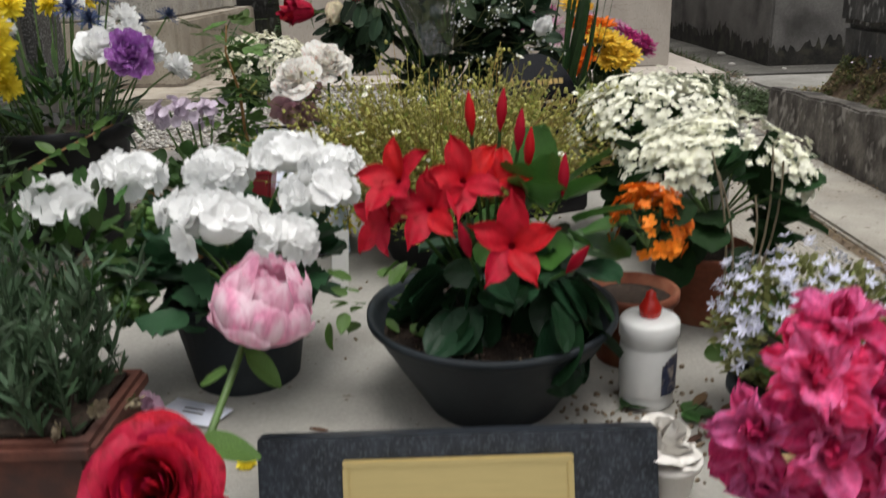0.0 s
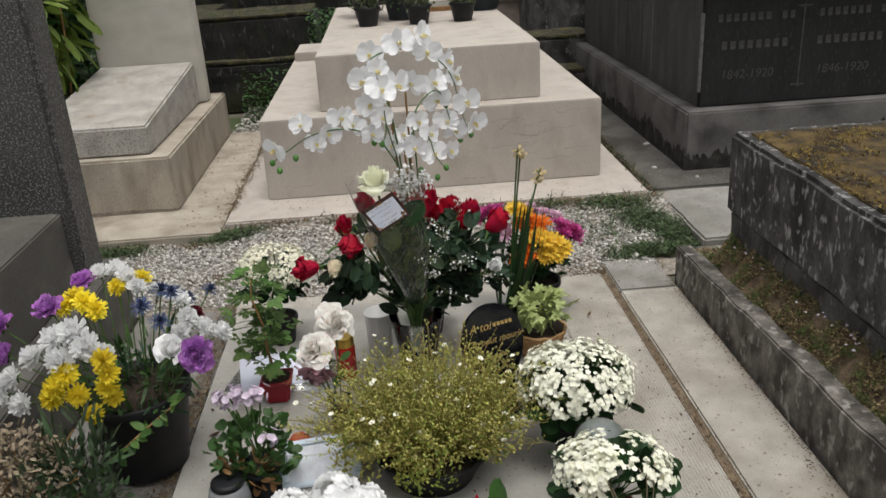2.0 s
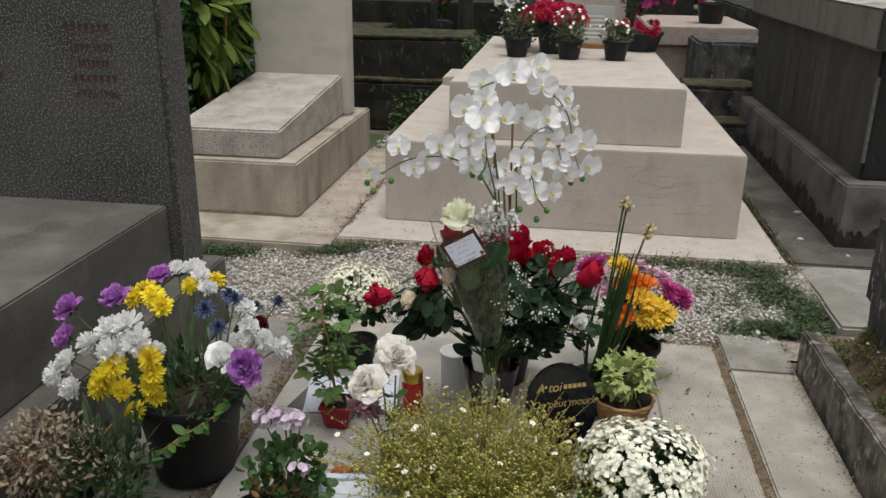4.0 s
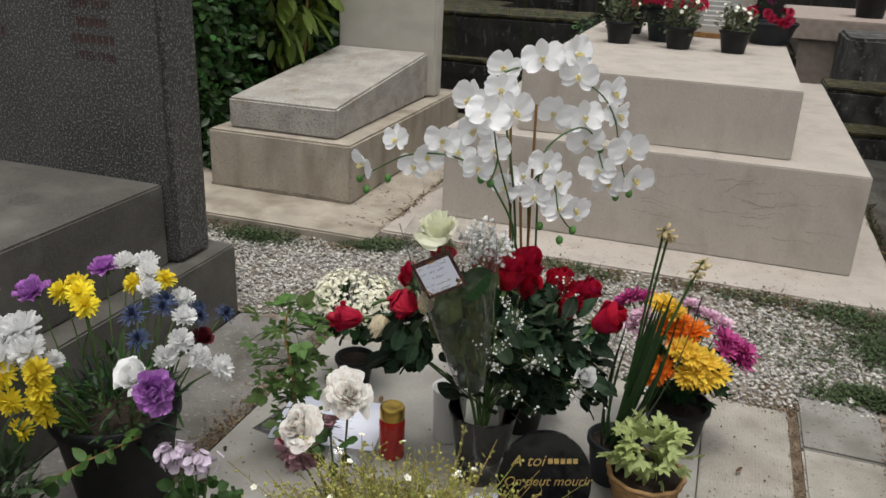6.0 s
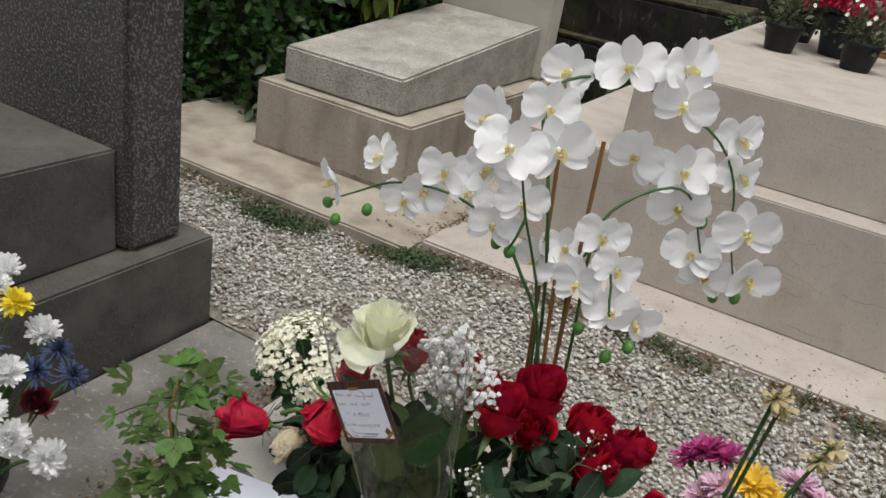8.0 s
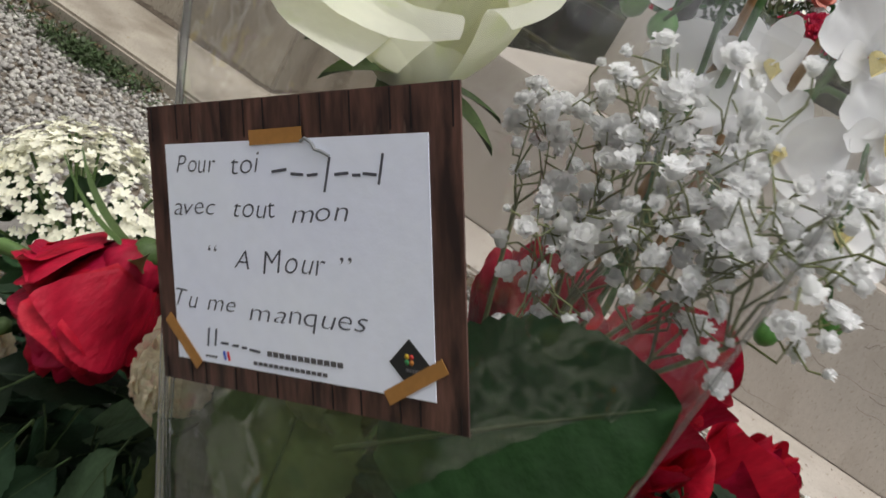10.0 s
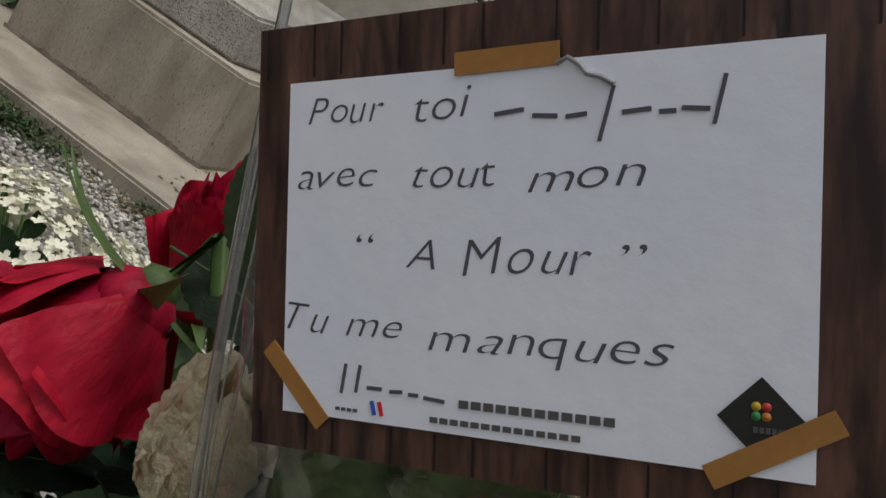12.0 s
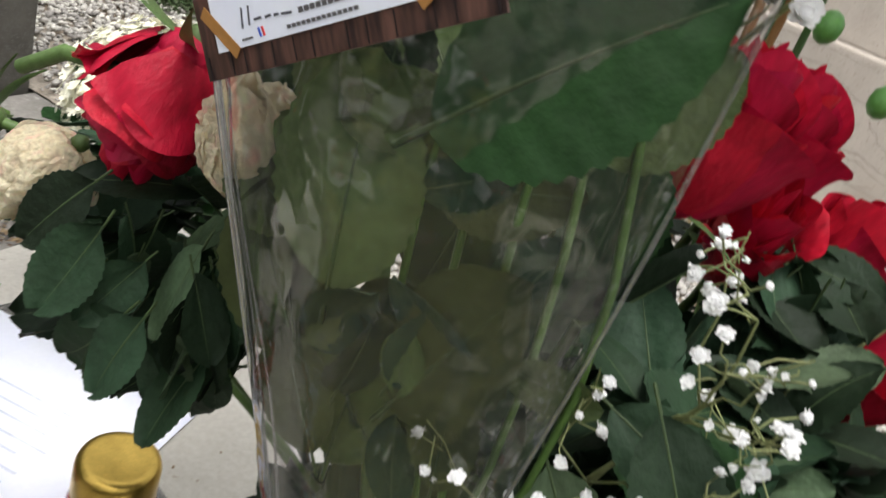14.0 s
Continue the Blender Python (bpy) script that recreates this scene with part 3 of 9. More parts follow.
part("carved_rule", block(-0.364, -0.356, -1.193, -1.188, 0.385, 0.81, 0.001), PALE_EDGE, dark)
for z in (0.395, 0.79):
    part("carved_cross", block(-0.395, -0.325, -1.193, -1.188, z, z + 0.008, 0.001), PALE_EDGE, dark)




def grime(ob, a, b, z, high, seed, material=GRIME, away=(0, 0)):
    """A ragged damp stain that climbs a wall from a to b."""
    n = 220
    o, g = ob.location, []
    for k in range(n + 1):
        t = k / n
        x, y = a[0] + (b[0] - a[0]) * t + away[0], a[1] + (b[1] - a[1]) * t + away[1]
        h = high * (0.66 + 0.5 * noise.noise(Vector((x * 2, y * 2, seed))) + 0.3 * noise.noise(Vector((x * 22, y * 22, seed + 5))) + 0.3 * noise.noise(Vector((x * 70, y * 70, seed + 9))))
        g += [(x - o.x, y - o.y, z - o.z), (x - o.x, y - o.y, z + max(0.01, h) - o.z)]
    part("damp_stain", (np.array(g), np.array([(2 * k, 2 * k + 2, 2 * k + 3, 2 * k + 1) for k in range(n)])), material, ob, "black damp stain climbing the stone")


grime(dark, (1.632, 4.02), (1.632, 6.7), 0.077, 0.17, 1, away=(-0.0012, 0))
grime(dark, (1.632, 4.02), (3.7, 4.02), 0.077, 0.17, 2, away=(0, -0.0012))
STREAK = mat("grey_brown_weathering", (0.24, 0.20, 0.16), 0.9, 0.4, 10, 140, bump=0.2)
grime(stele_tomb, (-0.975, 4.005), (-0.975, 5.62), 0.077, 0.018, 3, STREAK, (0.0012, 0))
grime(stele_tomb, (-1.735, 4.005), (-0.975, 4.005), 0.077, 0.018, 4, STREAK, (0, -0.0012))
# ---- mossy grave and its planted border ----
mossy = thing("mossy_grave", (2.0, 1.6, 0.0), "dark lichen-covered concrete grave with a mossy top", "grave")
tomb_part("lower_course", mossy, (1.328, 2.7, -0.5, 2.715, -0.02, 0.352), DAMP_CONCRETE, bevel=0.012, worn=0.005, cuts=20)
tomb_part("upper_course", mossy, (1.298, 2.72, -0.5, 2.695, 0.356, 0.640), LICHEN_STONE, bevel=0.014, worn=0.010, cuts=34)
tomb_part("moss", mossy, (1.345, 2.70, -0.5, 2.65, 0.634, 0.646), MOSS, bevel=0.004, worn=0.004, cuts=40)
wall = setting("planter_wall", block(1.185, 1.252, 0.0, 2.86, -0.02, 0.155, 0.006, 0.009, cuts=50), SPALLED, "low crumbling concrete border wall", "border wall")
for v in wall.data.vertices:
    if v.co.z > 0.1:
        v.co.z += 0.055 * max(0.0, (2.9 - v.co.y) / 1.3) if v.co.y > 1.4 else 0.063
setting("planter_end", block(1.255, 1.42, 2.80, 2.86, -0.02, 0.150, 0.006, 0.003, cuts=3), SPALLED, "end of the crumbling concrete border wall", "border wall")
bed = bmesh.new()
bmesh.ops.create_grid(bed, x_segments=14, y_segments=120, size=0.5)
for v in bed.verts:
    x, y = 1.25 + (v.co.x + 0.5) * 0.30, 0.0 + (v.co.y + 0.5) * 2.82
    up = 0.13 + 0.055 * min(1.0, max(0.0, (2.9 - y) / 1.3)) + 0.10 * min(1.0, (x - 1.25) / 0.07)
    if y > 2.715:
        up = 0.13
    v.co = (x, y, up + 0.012 * noise.noise(Vector((x * 30, y * 30, 0))))
setting("planter_soil", bed, mat("planter_earth", (0.15, 0.105, 0.068), 1.0, 0.5, 25, 200, bump=1.0, bump_scale=150, stain=(0.085, 0.085, 0.035), stain_scale=15), "reddish earth with moss in the narrow border", "soil")


# ---- plant materials ----
GREEN_STEM = leaf_mat("green_stem", (0.075, 0.13, 0.035), 0.5, 0.2, 0.0)
DARK_LEAF = leaf_mat("dark_green_leaf", (0.015, 0.044, 0.012), 0.6, 0.0, 0.18, rand=0.3)
MIDRIB = leaf_mat("pale_leaf_rib", (0.055, 0.090, 0.032), 0.5, 0.2, 0.1)
ROSE_LEAF = leaf_mat("rose_leaf", (0.018, 0.039, 0.018), 0.58, 0.0, 0.12, rand=0.55)
ROSE_LEAF_PALE = leaf_mat("rose_leaf_underside", (0.075, 0.115, 0.06), 0.6, 0.0, 0.2, rand=0.3)
MID_LEAF = leaf_mat("mid_green_leaf", (0.045, 0.10, 0.024), 0.45, 0.45, 0.25)
LIGHT_LEAF = leaf_mat("light_green_leaf", (0.085, 0.16, 0.035), 0.5, 0.3, 0.25)
OLIVE_LEAF = leaf_mat("olive_yellow_green_leaf", (0.37, 0.35, 0.085), 0.6, 0.45, 0.3, stain=(0.24, 0.17, 0.05))
GREY_LEAF = leaf_mat("grey_green_leaf", (0.048, 0.086, 0.042), 0.6, 0.35, 0.15)
DRY_LEAF = leaf_mat("dry_tan_leaf", (0.25, 0.20, 0.135), 0.8, 0.35, 0.15)
HEDGE_LEAF = leaf_mat("hedge_leaf", (0.038, 0.090, 0.020), 0.4, 0.6, 0.25)
LAUREL_LEAF = leaf_mat("yellowing_laurel_leaf", (0.14, 0.20, 0.035), 0.4, 0.5, 0.25, stain=(0.30, 0.30, 0.06))
IVY_LEAF = leaf_mat("variegated_ivy_leaf", (0.44, 0.48, 0.19), 0.5, 0.25, 0.2, stain=(0.10, 0.19, 0.04), stain_edge=(0.50, 0.58))
RED_PETAL = petal_mat("red_rose_petal", (0.47, 0.008, 0.038), 0.22, 0.10, 0.16, 0.5, stain=(0.16, 0.0015, 0.008), stain_scale=0.9, stain_edge=(0.44, 0.70), veined=True)
WHITE_PETAL = petal_mat("white_petal", (0.94, 0.94, 0.92), 0.04, 0.35, 0.04)
CREAM_PETAL = petal_mat("cream_white_petal", (0.96, 0.965, 0.79), 0.03, 0.58, 0.03, stain=(0.82, 0.89, 0.54), stain_scale=1.4, stain_edge=(0.55, 0.82), veined=True)
FADED_PETAL = petal_mat("faded_cream_petal", (0.94, 0.90, 0.82), 0.12, 0.40, 0.06, stain=(0.74, 0.48, 0.42), stain_scale=2.6, stain_edge=(0.56, 0.72), veined=True)
DRIED_PETAL = mat("dried_cream_petal", (0.98, 0.82, 0.60), 0.85, 0.20, 2.6, 14, bump=1.0, bump_scale=9.0, spec=0.15, stain=(0.88, 0.52, 0.44), stain_scale=2.6, stain_edge=(0.52, 0.74), glow_through=0.50)
MAUVE_DRY = petal_mat("withered_mauve_petal", (0.38, 0.22, 0.25), 0.3, 0.15, 0.1)
PURPLE_PETAL = petal_mat("purple_carnation_petal", (0.50, 0.19, 0.58), 0.25, 0.3, 0.15, stain=(0.64, 0.42, 0.72), stain_scale=2.5, stain_edge=(0.50, 0.72), veined=True)
YELLOW_PETAL = petal_mat("yellow_petal", (0.86, 0.69, 0.05), 0.15, 0.25, 0.15)
ORANGE_PETAL = petal_mat("orange_petal", (0.78, 0.20, 0.015), 0.2, 0.25, 0.15)
MAGENTA_PETAL = petal_mat("magenta_petal", (0.50, 0.07, 0.26), 0.25, 0.2, 0.2)
PALE_PINK = petal_mat("pale_pink_petal", (0.74, 0.50, 0.62), 0.15, 0.25, 0.15)
PEONY_PINK = petal_mat("pink_peony_petal", (0.84, 0.36, 0.52), 0.22, 0.3, 0.0, stain=(0.92, 0.70, 0.78), stain_scale=1.3, stain_edge=(0.40, 0.62), veined=True)
FUCHSIA = petal_mat("fuchsia_petal", (0.66, 0.03, 0.14), 0.3, 0.3, 0.2, stain=(0.78, 0.14, 0.34), stain_scale=1.2, stain_edge=(0.45, 0.7), veined=True)
SCARLET = petal_mat("scarlet_petal", (0.42, 0.005, 0.016), 0.2, 0.08, 0.12, stain=(0.28, 0.003, 0.008), stain_scale=1.2, stain_edge=(0.5, 0.8), veined=True)
LILAC_PETAL = petal_mat("pale_lilac_petal", (0.68, 0.58, 0.68), 0.15, 0.25, 0.12)
BLUE_WHITE = petal_mat("bluish_white_petal", (0.66, 0.67, 0.80), 0.08, 0.25, 0.08)
CREAM_FLORET = petal_mat("cream_floret", (0.92, 0.91, 0.74), 0.1, 0.18, 0.1)
PURE_FLORET = petal_mat("pure_white_floret", (0.88, 0.86, 0.70), 0.05, 0.15, 0.06)
WHITE_FLORET = petal_mat("white_floret", (0.92, 0.91, 0.77), 0.06, 0.15, 0.06)
THISTLE_BLUE = petal_mat("steel_blue_thistle", (0.05, 0.07, 0.14), 0.3, 0.0, 0.2, 0.8)
GOLD_HEART = petal_mat("golden_flower_heart", (0.62, 0.42, 0.05), 0.2, 0.1, 0.1)
PINK_CORAL = petal_mat("coral_pink_petal", (0.70, 0.28, 0.22), 0.2, 0.2, 0.2)
SILK = mat("white_silk_orchid", (0.93, 0.935, 0.955), 0.45, 0.03, 80, 300, bump=0.08, bump_scale=350, spec=0.3, rand=0.03, glow_through=0.3)
ORCHID_LIP = petal_mat("yellow_orchid_lip", (0.82, 0.72, 0.38), 0.2, 0.2, 0.1, stain=(0.85, 0.82, 0.66), stain_scale=120)
BUD_GREEN = mat("green_plastic_bud", (0.09, 0.24, 0.05), 0.4, 0.2, 90)
ORCHID_STEM = mat("green_plastic_stem", (0.055, 0.12, 0.035), 0.45, 0.25, 60)
CANE = mat("bamboo_cane", (0.25, 0.13, 0.045), 0.5, 0.25, 60, stretch=(1, 1, 0.1))
# container materials
BLACK_PLASTIC = mat("black_plastic", (0.010, 0.0105, 0.012), 0.5, 0.25, 12, bump=0.05, stain=(0.018, 0.018, 0.018), stain_scale=9, spec=0.25)
SLATE_PLASTIC = mat("slate_blue_plastic", (0.011, 0.016, 0.020), 0.6, 0.25, 12, bump=0.05, stain=(0.03, 0.035, 0.035), stain_scale=10, stain_edge=(0.55, 0.8))
GREY_PLASTIC = mat("grey_plastic", (0.055, 0.060, 0.070), 0.5, 0.2, 12)
TERRACOTTA = mat("terracotta", (0.20, 0.058, 0.028), 0.85, 0.2, 14, bump=0.3, stain=(0.25, 0.11, 0.06), stain_scale=10)
RED_PLASTIC = mat("dark_red_plastic", (0.28, 0.010, 0.022), 0.35, 0.1, 20)
WHITE_PLASTIC = mat("white_plastic", (0.72, 0.72, 0.70), 0.35, 0.05, 10)
RED_GLASS = mat("red_candle_plastic", (0.42, 0.018, 0.012), 0.15, 0.2, 30, spec=0.6)
GOLD = mat("gold_foil", (0.62, 0.42, 0.10), 0.3, 0.15, 60, metal=1.0, bump=0.1)
BRASS = mat("brushed_brass", (0.70, 0.56, 0.26), 0.38, 0.06, 8, 200, metal=0.9, stretch=(0.1, 1, 1))
ZINC = mat("zinc_metal", (0.32, 0.33, 0.34), 0.45, 0.25, 20, metal=0.7, bump=0.1)
WICKER = mat("wicker", (0.33, 0.19, 0.08), 0.7, 0.25, 50, island=0.25)
ROPE = mat("jute_rope", (0.33, 0.22, 0.11), 0.95, 0.3, 60, 400, bump=0.6, bump_scale=300)
BLACK_GRANITE = mat("polished_black_granite", (0.006, 0.006, 0.008), 0.12, 0.4, 60, fleck=(0.02, 0.02, 0.025), fleck_scale=400)
SPECKLED = mat("speckled_grey_granite", (0.015, 0.018, 0.024), 0.35, 0.5, 60, 200, fleck=(0.045, 0.054, 0.064), fleck_scale=380, fleck_edge=(0.48, 0.70), stretch=(1, 1, 0.6))
PAPER = mat("white_paper", (0.81, 0.84, 0.985), 0.6, 0.03, 20, 200, bump=0.05)
INK = mat("blue_black_ink", (0.085, 0.085, 0.105), 0.6, 0.1)
PRINT = mat("black_print", (0.02, 0.02, 0.02), 0.6, 0.1)
CARD_WOOD = mat("printed_dark_wood", (0.085, 0.040, 0.030), 0.45, 0.6, 130, 700, stretch=(1.0, 0.16, 1), stain=(0.022, 0.011, 0.010), stain_scale=160, stain_edge=(0.48, 0.62), fleck=(0.14, 0.085, 0.065), fleck_scale=320, fleck_edge=(0.66, 0.76))
TAPE = mat("brown_tape", (0.36, 0.17, 0.045), 0.5, 0.12, 60)
GLASS = clear("clear_glass", (0.93, 0.95, 0.94), 0.02, 0.04)
FILM = clear("cellophane", (0.985, 0.985, 0.985), 0.07, 0.045, film=38.0, milky=0.014)
SLEEVE_PLASTIC = clear("plastic_sleeve", (0.92, 0.93, 0.94), 0.12, 0.05, film=14.0, milky=0.10)

# ---- flower shapes ----
R = np.random.RandomState


def wrapped(reach, height, r1, lip, turn, rng, top=0.13, wave=0.02, nu=16, nv=14, closing=0.5, fold=0.07):
    """A petal that wraps round the z axis: belly radius r1, a lip rolled outwards, a pointed tip and wavy margins."""
    v, f = [], []
    ph, pk, skew = rng.uniform(0, 6), rng.uniform(0, 6), rng.uniform(-0.5, 0.5)
    for j in range(nv + 1):
        t = j / nv
        roll = max(0.0, (t - 0.58) / 0.42) ** 1.8
        for i in range(nu + 1):
            u = 2 * i / nu - 1
            a = turn + u * reach * (0.42 + 0.58 * math.sin(math.pi * (0.08 + 0.56 * t)))
            r = r1 * (0.35 + 0.65 * math.sin(math.pi * (0.12 + closing * t))) + 0.05 * u
            r += lip * roll * (1 - 0.3 * u * u + skew * u) + fold * abs(u) ** 3 * t
            r += wave * (math.sin(3 * u + ph + 4 * t) * t + 0.6 * math.sin(4.5 * u + pk) * t ** 3)
            r += wave * t * (0.9 * noise.noise(Vector((u * 2.6 + ph, t * 3.5, pk))) + 0.45 * noise.noise(Vector((u * 8 + pk, t * 4, ph))))
            z = height * (t - 0.24 * roll * min(1.6, lip * 2.2) * (1 + skew * u)) - height * top * abs(u) ** 1.7 * t * t
            z += 0.03 * height * (1 - abs(u)) ** 2 * t ** 3 + wave * (math.cos(4 * u + ph) * t + 0.7 * math.sin(5 * u + pk) * t ** 4)
            v.append((r * math.cos(a), r * math.sin(a), z))
    for j in range(nv):
        for i in range(nu):
            k = j * (nu + 1) + i
            f.append((k, k + 1, k + nu + 2, k + nu + 1))
    return np.array(v), np.array(f)


def rose_mesh(name, petals, opened=0.5, seed=1, sepals=GREEN_STEM, wave=0.03, tall=1.0, full=False, calyx=1.15, split=False, whorls=None):
    """A rose of half-width about 1: a wound heart, wrapped petals, lips rolling out, and sepals."""
    g, rng = Geo(), R(seed)
    rows = ((2, 0.13, 1.56, 110, 0.0), (3, 0.24, 1.58, 85, 0.02), (3, 0.36, 1.56, 78, 0.04), (4, 0.49, 1.52, 66, 0.07 + 0.1 * opened),
            (4, 0.62, 1.46, 60, 0.11 + 0.25 * opened), (5, 0.75, 1.36, 50, 0.13 + 0.6 * opened), (5, 0.86, 1.20, 46, 0.15 + 1.1 * opened))
    if full:
        rows = tuple((3 + k // 2, 0.09 + 0.095 * k, 1.42 - 0.035 * k - 0.006 * k * k, 92 - 5.5 * k, opened / 0.4 * (0.02 + 0.024 * k + 0.0022 * k * k)) for k in range(9))
    rows = whorls or rows
    for k, (n, r1, h, reach, lip) in enumerate(rows):
        loose = k / (len(rows) - 1)
        for i in range(n):
            g.add(wrapped(radians(reach * rng.uniform(0.8, 1.12)), h * tall * rng.uniform(0.95 - (0.06 if full else 0.2) * loose, 1.04), r1 * rng.uniform(0.95, 1.06), lip * rng.uniform(0.35, 1.7),
                          2 * math.pi * (i + 0.43 * k) / n + rng.uniform(-0.3, 0.3), rng, wave=wave * (0.6 + 0.9 * loose), closing=0.5 + 0.3 * max(0, 1 - 2.6 * loose), fold=0.02 + 0.07 * loose * rng.uniform(0, 1)),
                  facing((0, 0, -0.66), dab(rng, (0.09 * loose + 0.03, 0.09 * loose + 0.03, 0)) + (0, 0, 1)))
    g.add(ball(0.42, 2, 0.8), facing((0, 0, -0.62)))
    ring(g, petal(calyx, 0.26, 0.2, -0.35, 0.35, 1.0, 0.5, 2, 7), 5, 4, 0.2, -0.80, 0.3, 1, 0.45, rng, 1)
    g.add(ball(0.26, 1), facing((0, 0, -0.86)), 1)
    return g.bloom(name, petals, sepals) if split else g.mesh(name, petals, sepals)


def withered_mesh(name, petals, seed):
    """A shrivelled, closed rose: an egg of crumpled petals with torn margins."""
    g, rng = Geo(), R(seed)
    for k, (n, r1, h, reach, lip) in enumerate(((5, 0.50, 1.95, 62, 0.0), (6, 0.66, 1.85, 50, 0.02), (7, 0.78, 1.62, 42, 0.06), (8, 0.86, 1.35, 36, 0.10), (7, 0.90, 1.00, 36, 0.16))):
        for i in range(n):
            v, f = wrapped(radians(reach * rng.uniform(0.7, 1.1)), h * rng.uniform(0.82, 1.08), r1 * rng.uniform(0.94, 1.06), lip * rng.uniform(0.3, 2.0), 2 * math.pi * (i + 0.43 * k) / n + rng.uniform(-0.3, 0.3), rng, 0.2, 0.10, nu=22, nv=20, closing=0.74, fold=0.05)
            crumple = np.array([tuple(noise.noise_vector(Vector(q) * 5.5 + Vector((i, k, seed)))) for q in v]) * 0.048
            crumple += np.array([tuple(noise.noise_vector(Vector(q) * 13.0 + Vector((k, i, seed)))) for q in v]) * 0.028
            g.add((v + crumple, f), facing((0, 0, -0.75), dab(rng, (0.08, 0.08, 0)) + (0, 0, 1)))
    g.add(ball(0.5, 2, 1.2), facing((0, 0, -0.2)))
    g.add(ball(0.2, 1), facing((0, 0, -0.86)), 1)
    return g.bloom(name, petals, GREEN_STEM)


def pompon_mesh(name, petals, heart=None, rows=((16, 5, 1.0), (16, 22, 0.95), (14, 42, 0.8), (10, 65, 0.6)), width=0.24, seed=1, cup=0.3, curl=0.1, ruffle=0.0, split=False):
    """A chrysanthemum or carnation of half-width 1."""
    g, rng = Geo(), R(seed)
    for k, (n, tilt, length) in enumerate(rows):
        for i in range(n):
            one = Geo()
            p = petal(length * rng.uniform(0.8, 1.12), width * (1 + 0.3 * rng.uniform(-1, 1)), cup, curl, 0.5, 0.25, 0.3, 2 if not ruffle else 4, 4, ruffle, 2.5)
            ring(one, p, 1, tilt + rng.uniform(-15, 15), 0.06, 0.02 * k, 2 * math.pi * (i + 0.37 * k) / n + rng.uniform(-0.12, 0.12))
            g.add(one.shape())
    if heart:
        g.add(ball(0.2, 1, 0.5), facing((0, 0, 0.06)), 1)
    ring(g, petal(0.5, 0.3, 0.3, 0, 0.5, 0.5, 0.5, 2, 3), 5, -35, 0.05, -0.1, 0, 1, 0, None, 2 if heart else 1)
    if split:
        g.add(ball(0.2, 1, 0.6), facing((0, 0, 0.02)))
        return g.bloom(name, *((petals, heart, GREEN_STEM) if heart else (petals, GREEN_STEM)))
    return g.mesh(name, *((petals, heart, GREEN_STEM) if heart else (petals, GREEN_STEM)))


def orchid_mesh(name, seed):
    """A moth orchid of half-width 1: three sepals, two broad petals, a small yellow lip."""
    g, rng = Geo(), R(seed)
    j = lambda a: rng.uniform(-a, a)
    for angle, tilt, ln, wd in ((90, 12, 0.92, 0.62), (218, 8, 0.92, 0.60), (322, 8, 0.92, 0.60)):
        ring(g, petal(ln, wd, 0.12, 0.12 + j(0.08), 0.55, 0.5, 0.2, 5, 6), 1, tilt + j(22), 0.04, -0.02, radians(angle + j(5)))
    for angle in (14, 166):
        ring(g, petal(1.0, 1.12, 0.10, -0.08 + j(0.16), 0.55, 0.28, 0.12, 7, 7, 0.05), 1, 14 + j(20), 0.02, 0.02, radians(angle + j(5)))
    ring(g, petal(0.5, 0.32, 0.8, 0.2, 0.5, 0.6, 0.4, 4, 4), 1, 40, 0.0, 0.04, radians(270), 1, 0, None, 1)
    for angle in (215, 325):
        ring(g, petal(0.28, 0.22, 0.7, 0.5, 0.5, 0.4, 0.4, 3, 3), 1, 48, 0.05, 0.05, radians(angle), 1, 0, None, 1)
    g.add(ball(0.09, 1), facing((0, 0.02, 0.12)))
    return g.bloom(name, SILK, ORCHID_LIP)


def floret(n=5, width=0.75, cup=0.15, tilt=8, nu=2, nv=3, a=0.6, b=0.25):
    """A small flat flower of half-width 1, as one shape."""
    g = Geo()
    ring(g, petal(1.0, width, cup, 0.05, a, b, 0.2, nu, nv), n, tilt, 0.03)
    return g.shape()


def lobed(length, width, lobes=5, nv=1):
    """A lobed leaf blade, fan-shaped about its root, as one shape."""
    g = Geo()
    for k in range(lobes):
        t = (k / (lobes - 1) - 0.5) * radians(200 if lobes > 3 else 120)
        d = (math.sin(t), math.cos(t), 0)
        s = 1 - 0.25 * abs(k / (lobes - 1) - 0.5) * 2
        g.add(petal(length * s, width, 0.1, -0.08, 0.5, 0.5, 0.35, 2, 3, fold=0.06), along((0, 0, 0.001 * k), d, (0, 0, 1)))
    return g.shape()


LEAF = petal(1, 0.55, 0.0, -0.15, 0.55, 0.75, 0.08, 4, 7, fold=0.12)
LEAF_ROUND = petal(1, 0.8, 0.05, -0.12, 0.5, 0.42, 0.15, 4, 6, fold=0.06)
LEAF_NARROW = petal(1, 0.16, 0.1, -0.2, 0.4, 0.6, 0.3, 2, 5)
LEAF_SMALL = petal(1, 0.5, 0.1, -0.1, 0.5, 0.6, 0.2, 2, 3)
BLADE = petal(1, 0.06, 0.3, -0.25, 0.2, 0.5, 0.8, 2, 6)
GERANIUM_BLADE = petal(1, 1.2, 0.12, 0.05, 0.45, 0.22, 0.25, 6, 5, 0.06, 3)


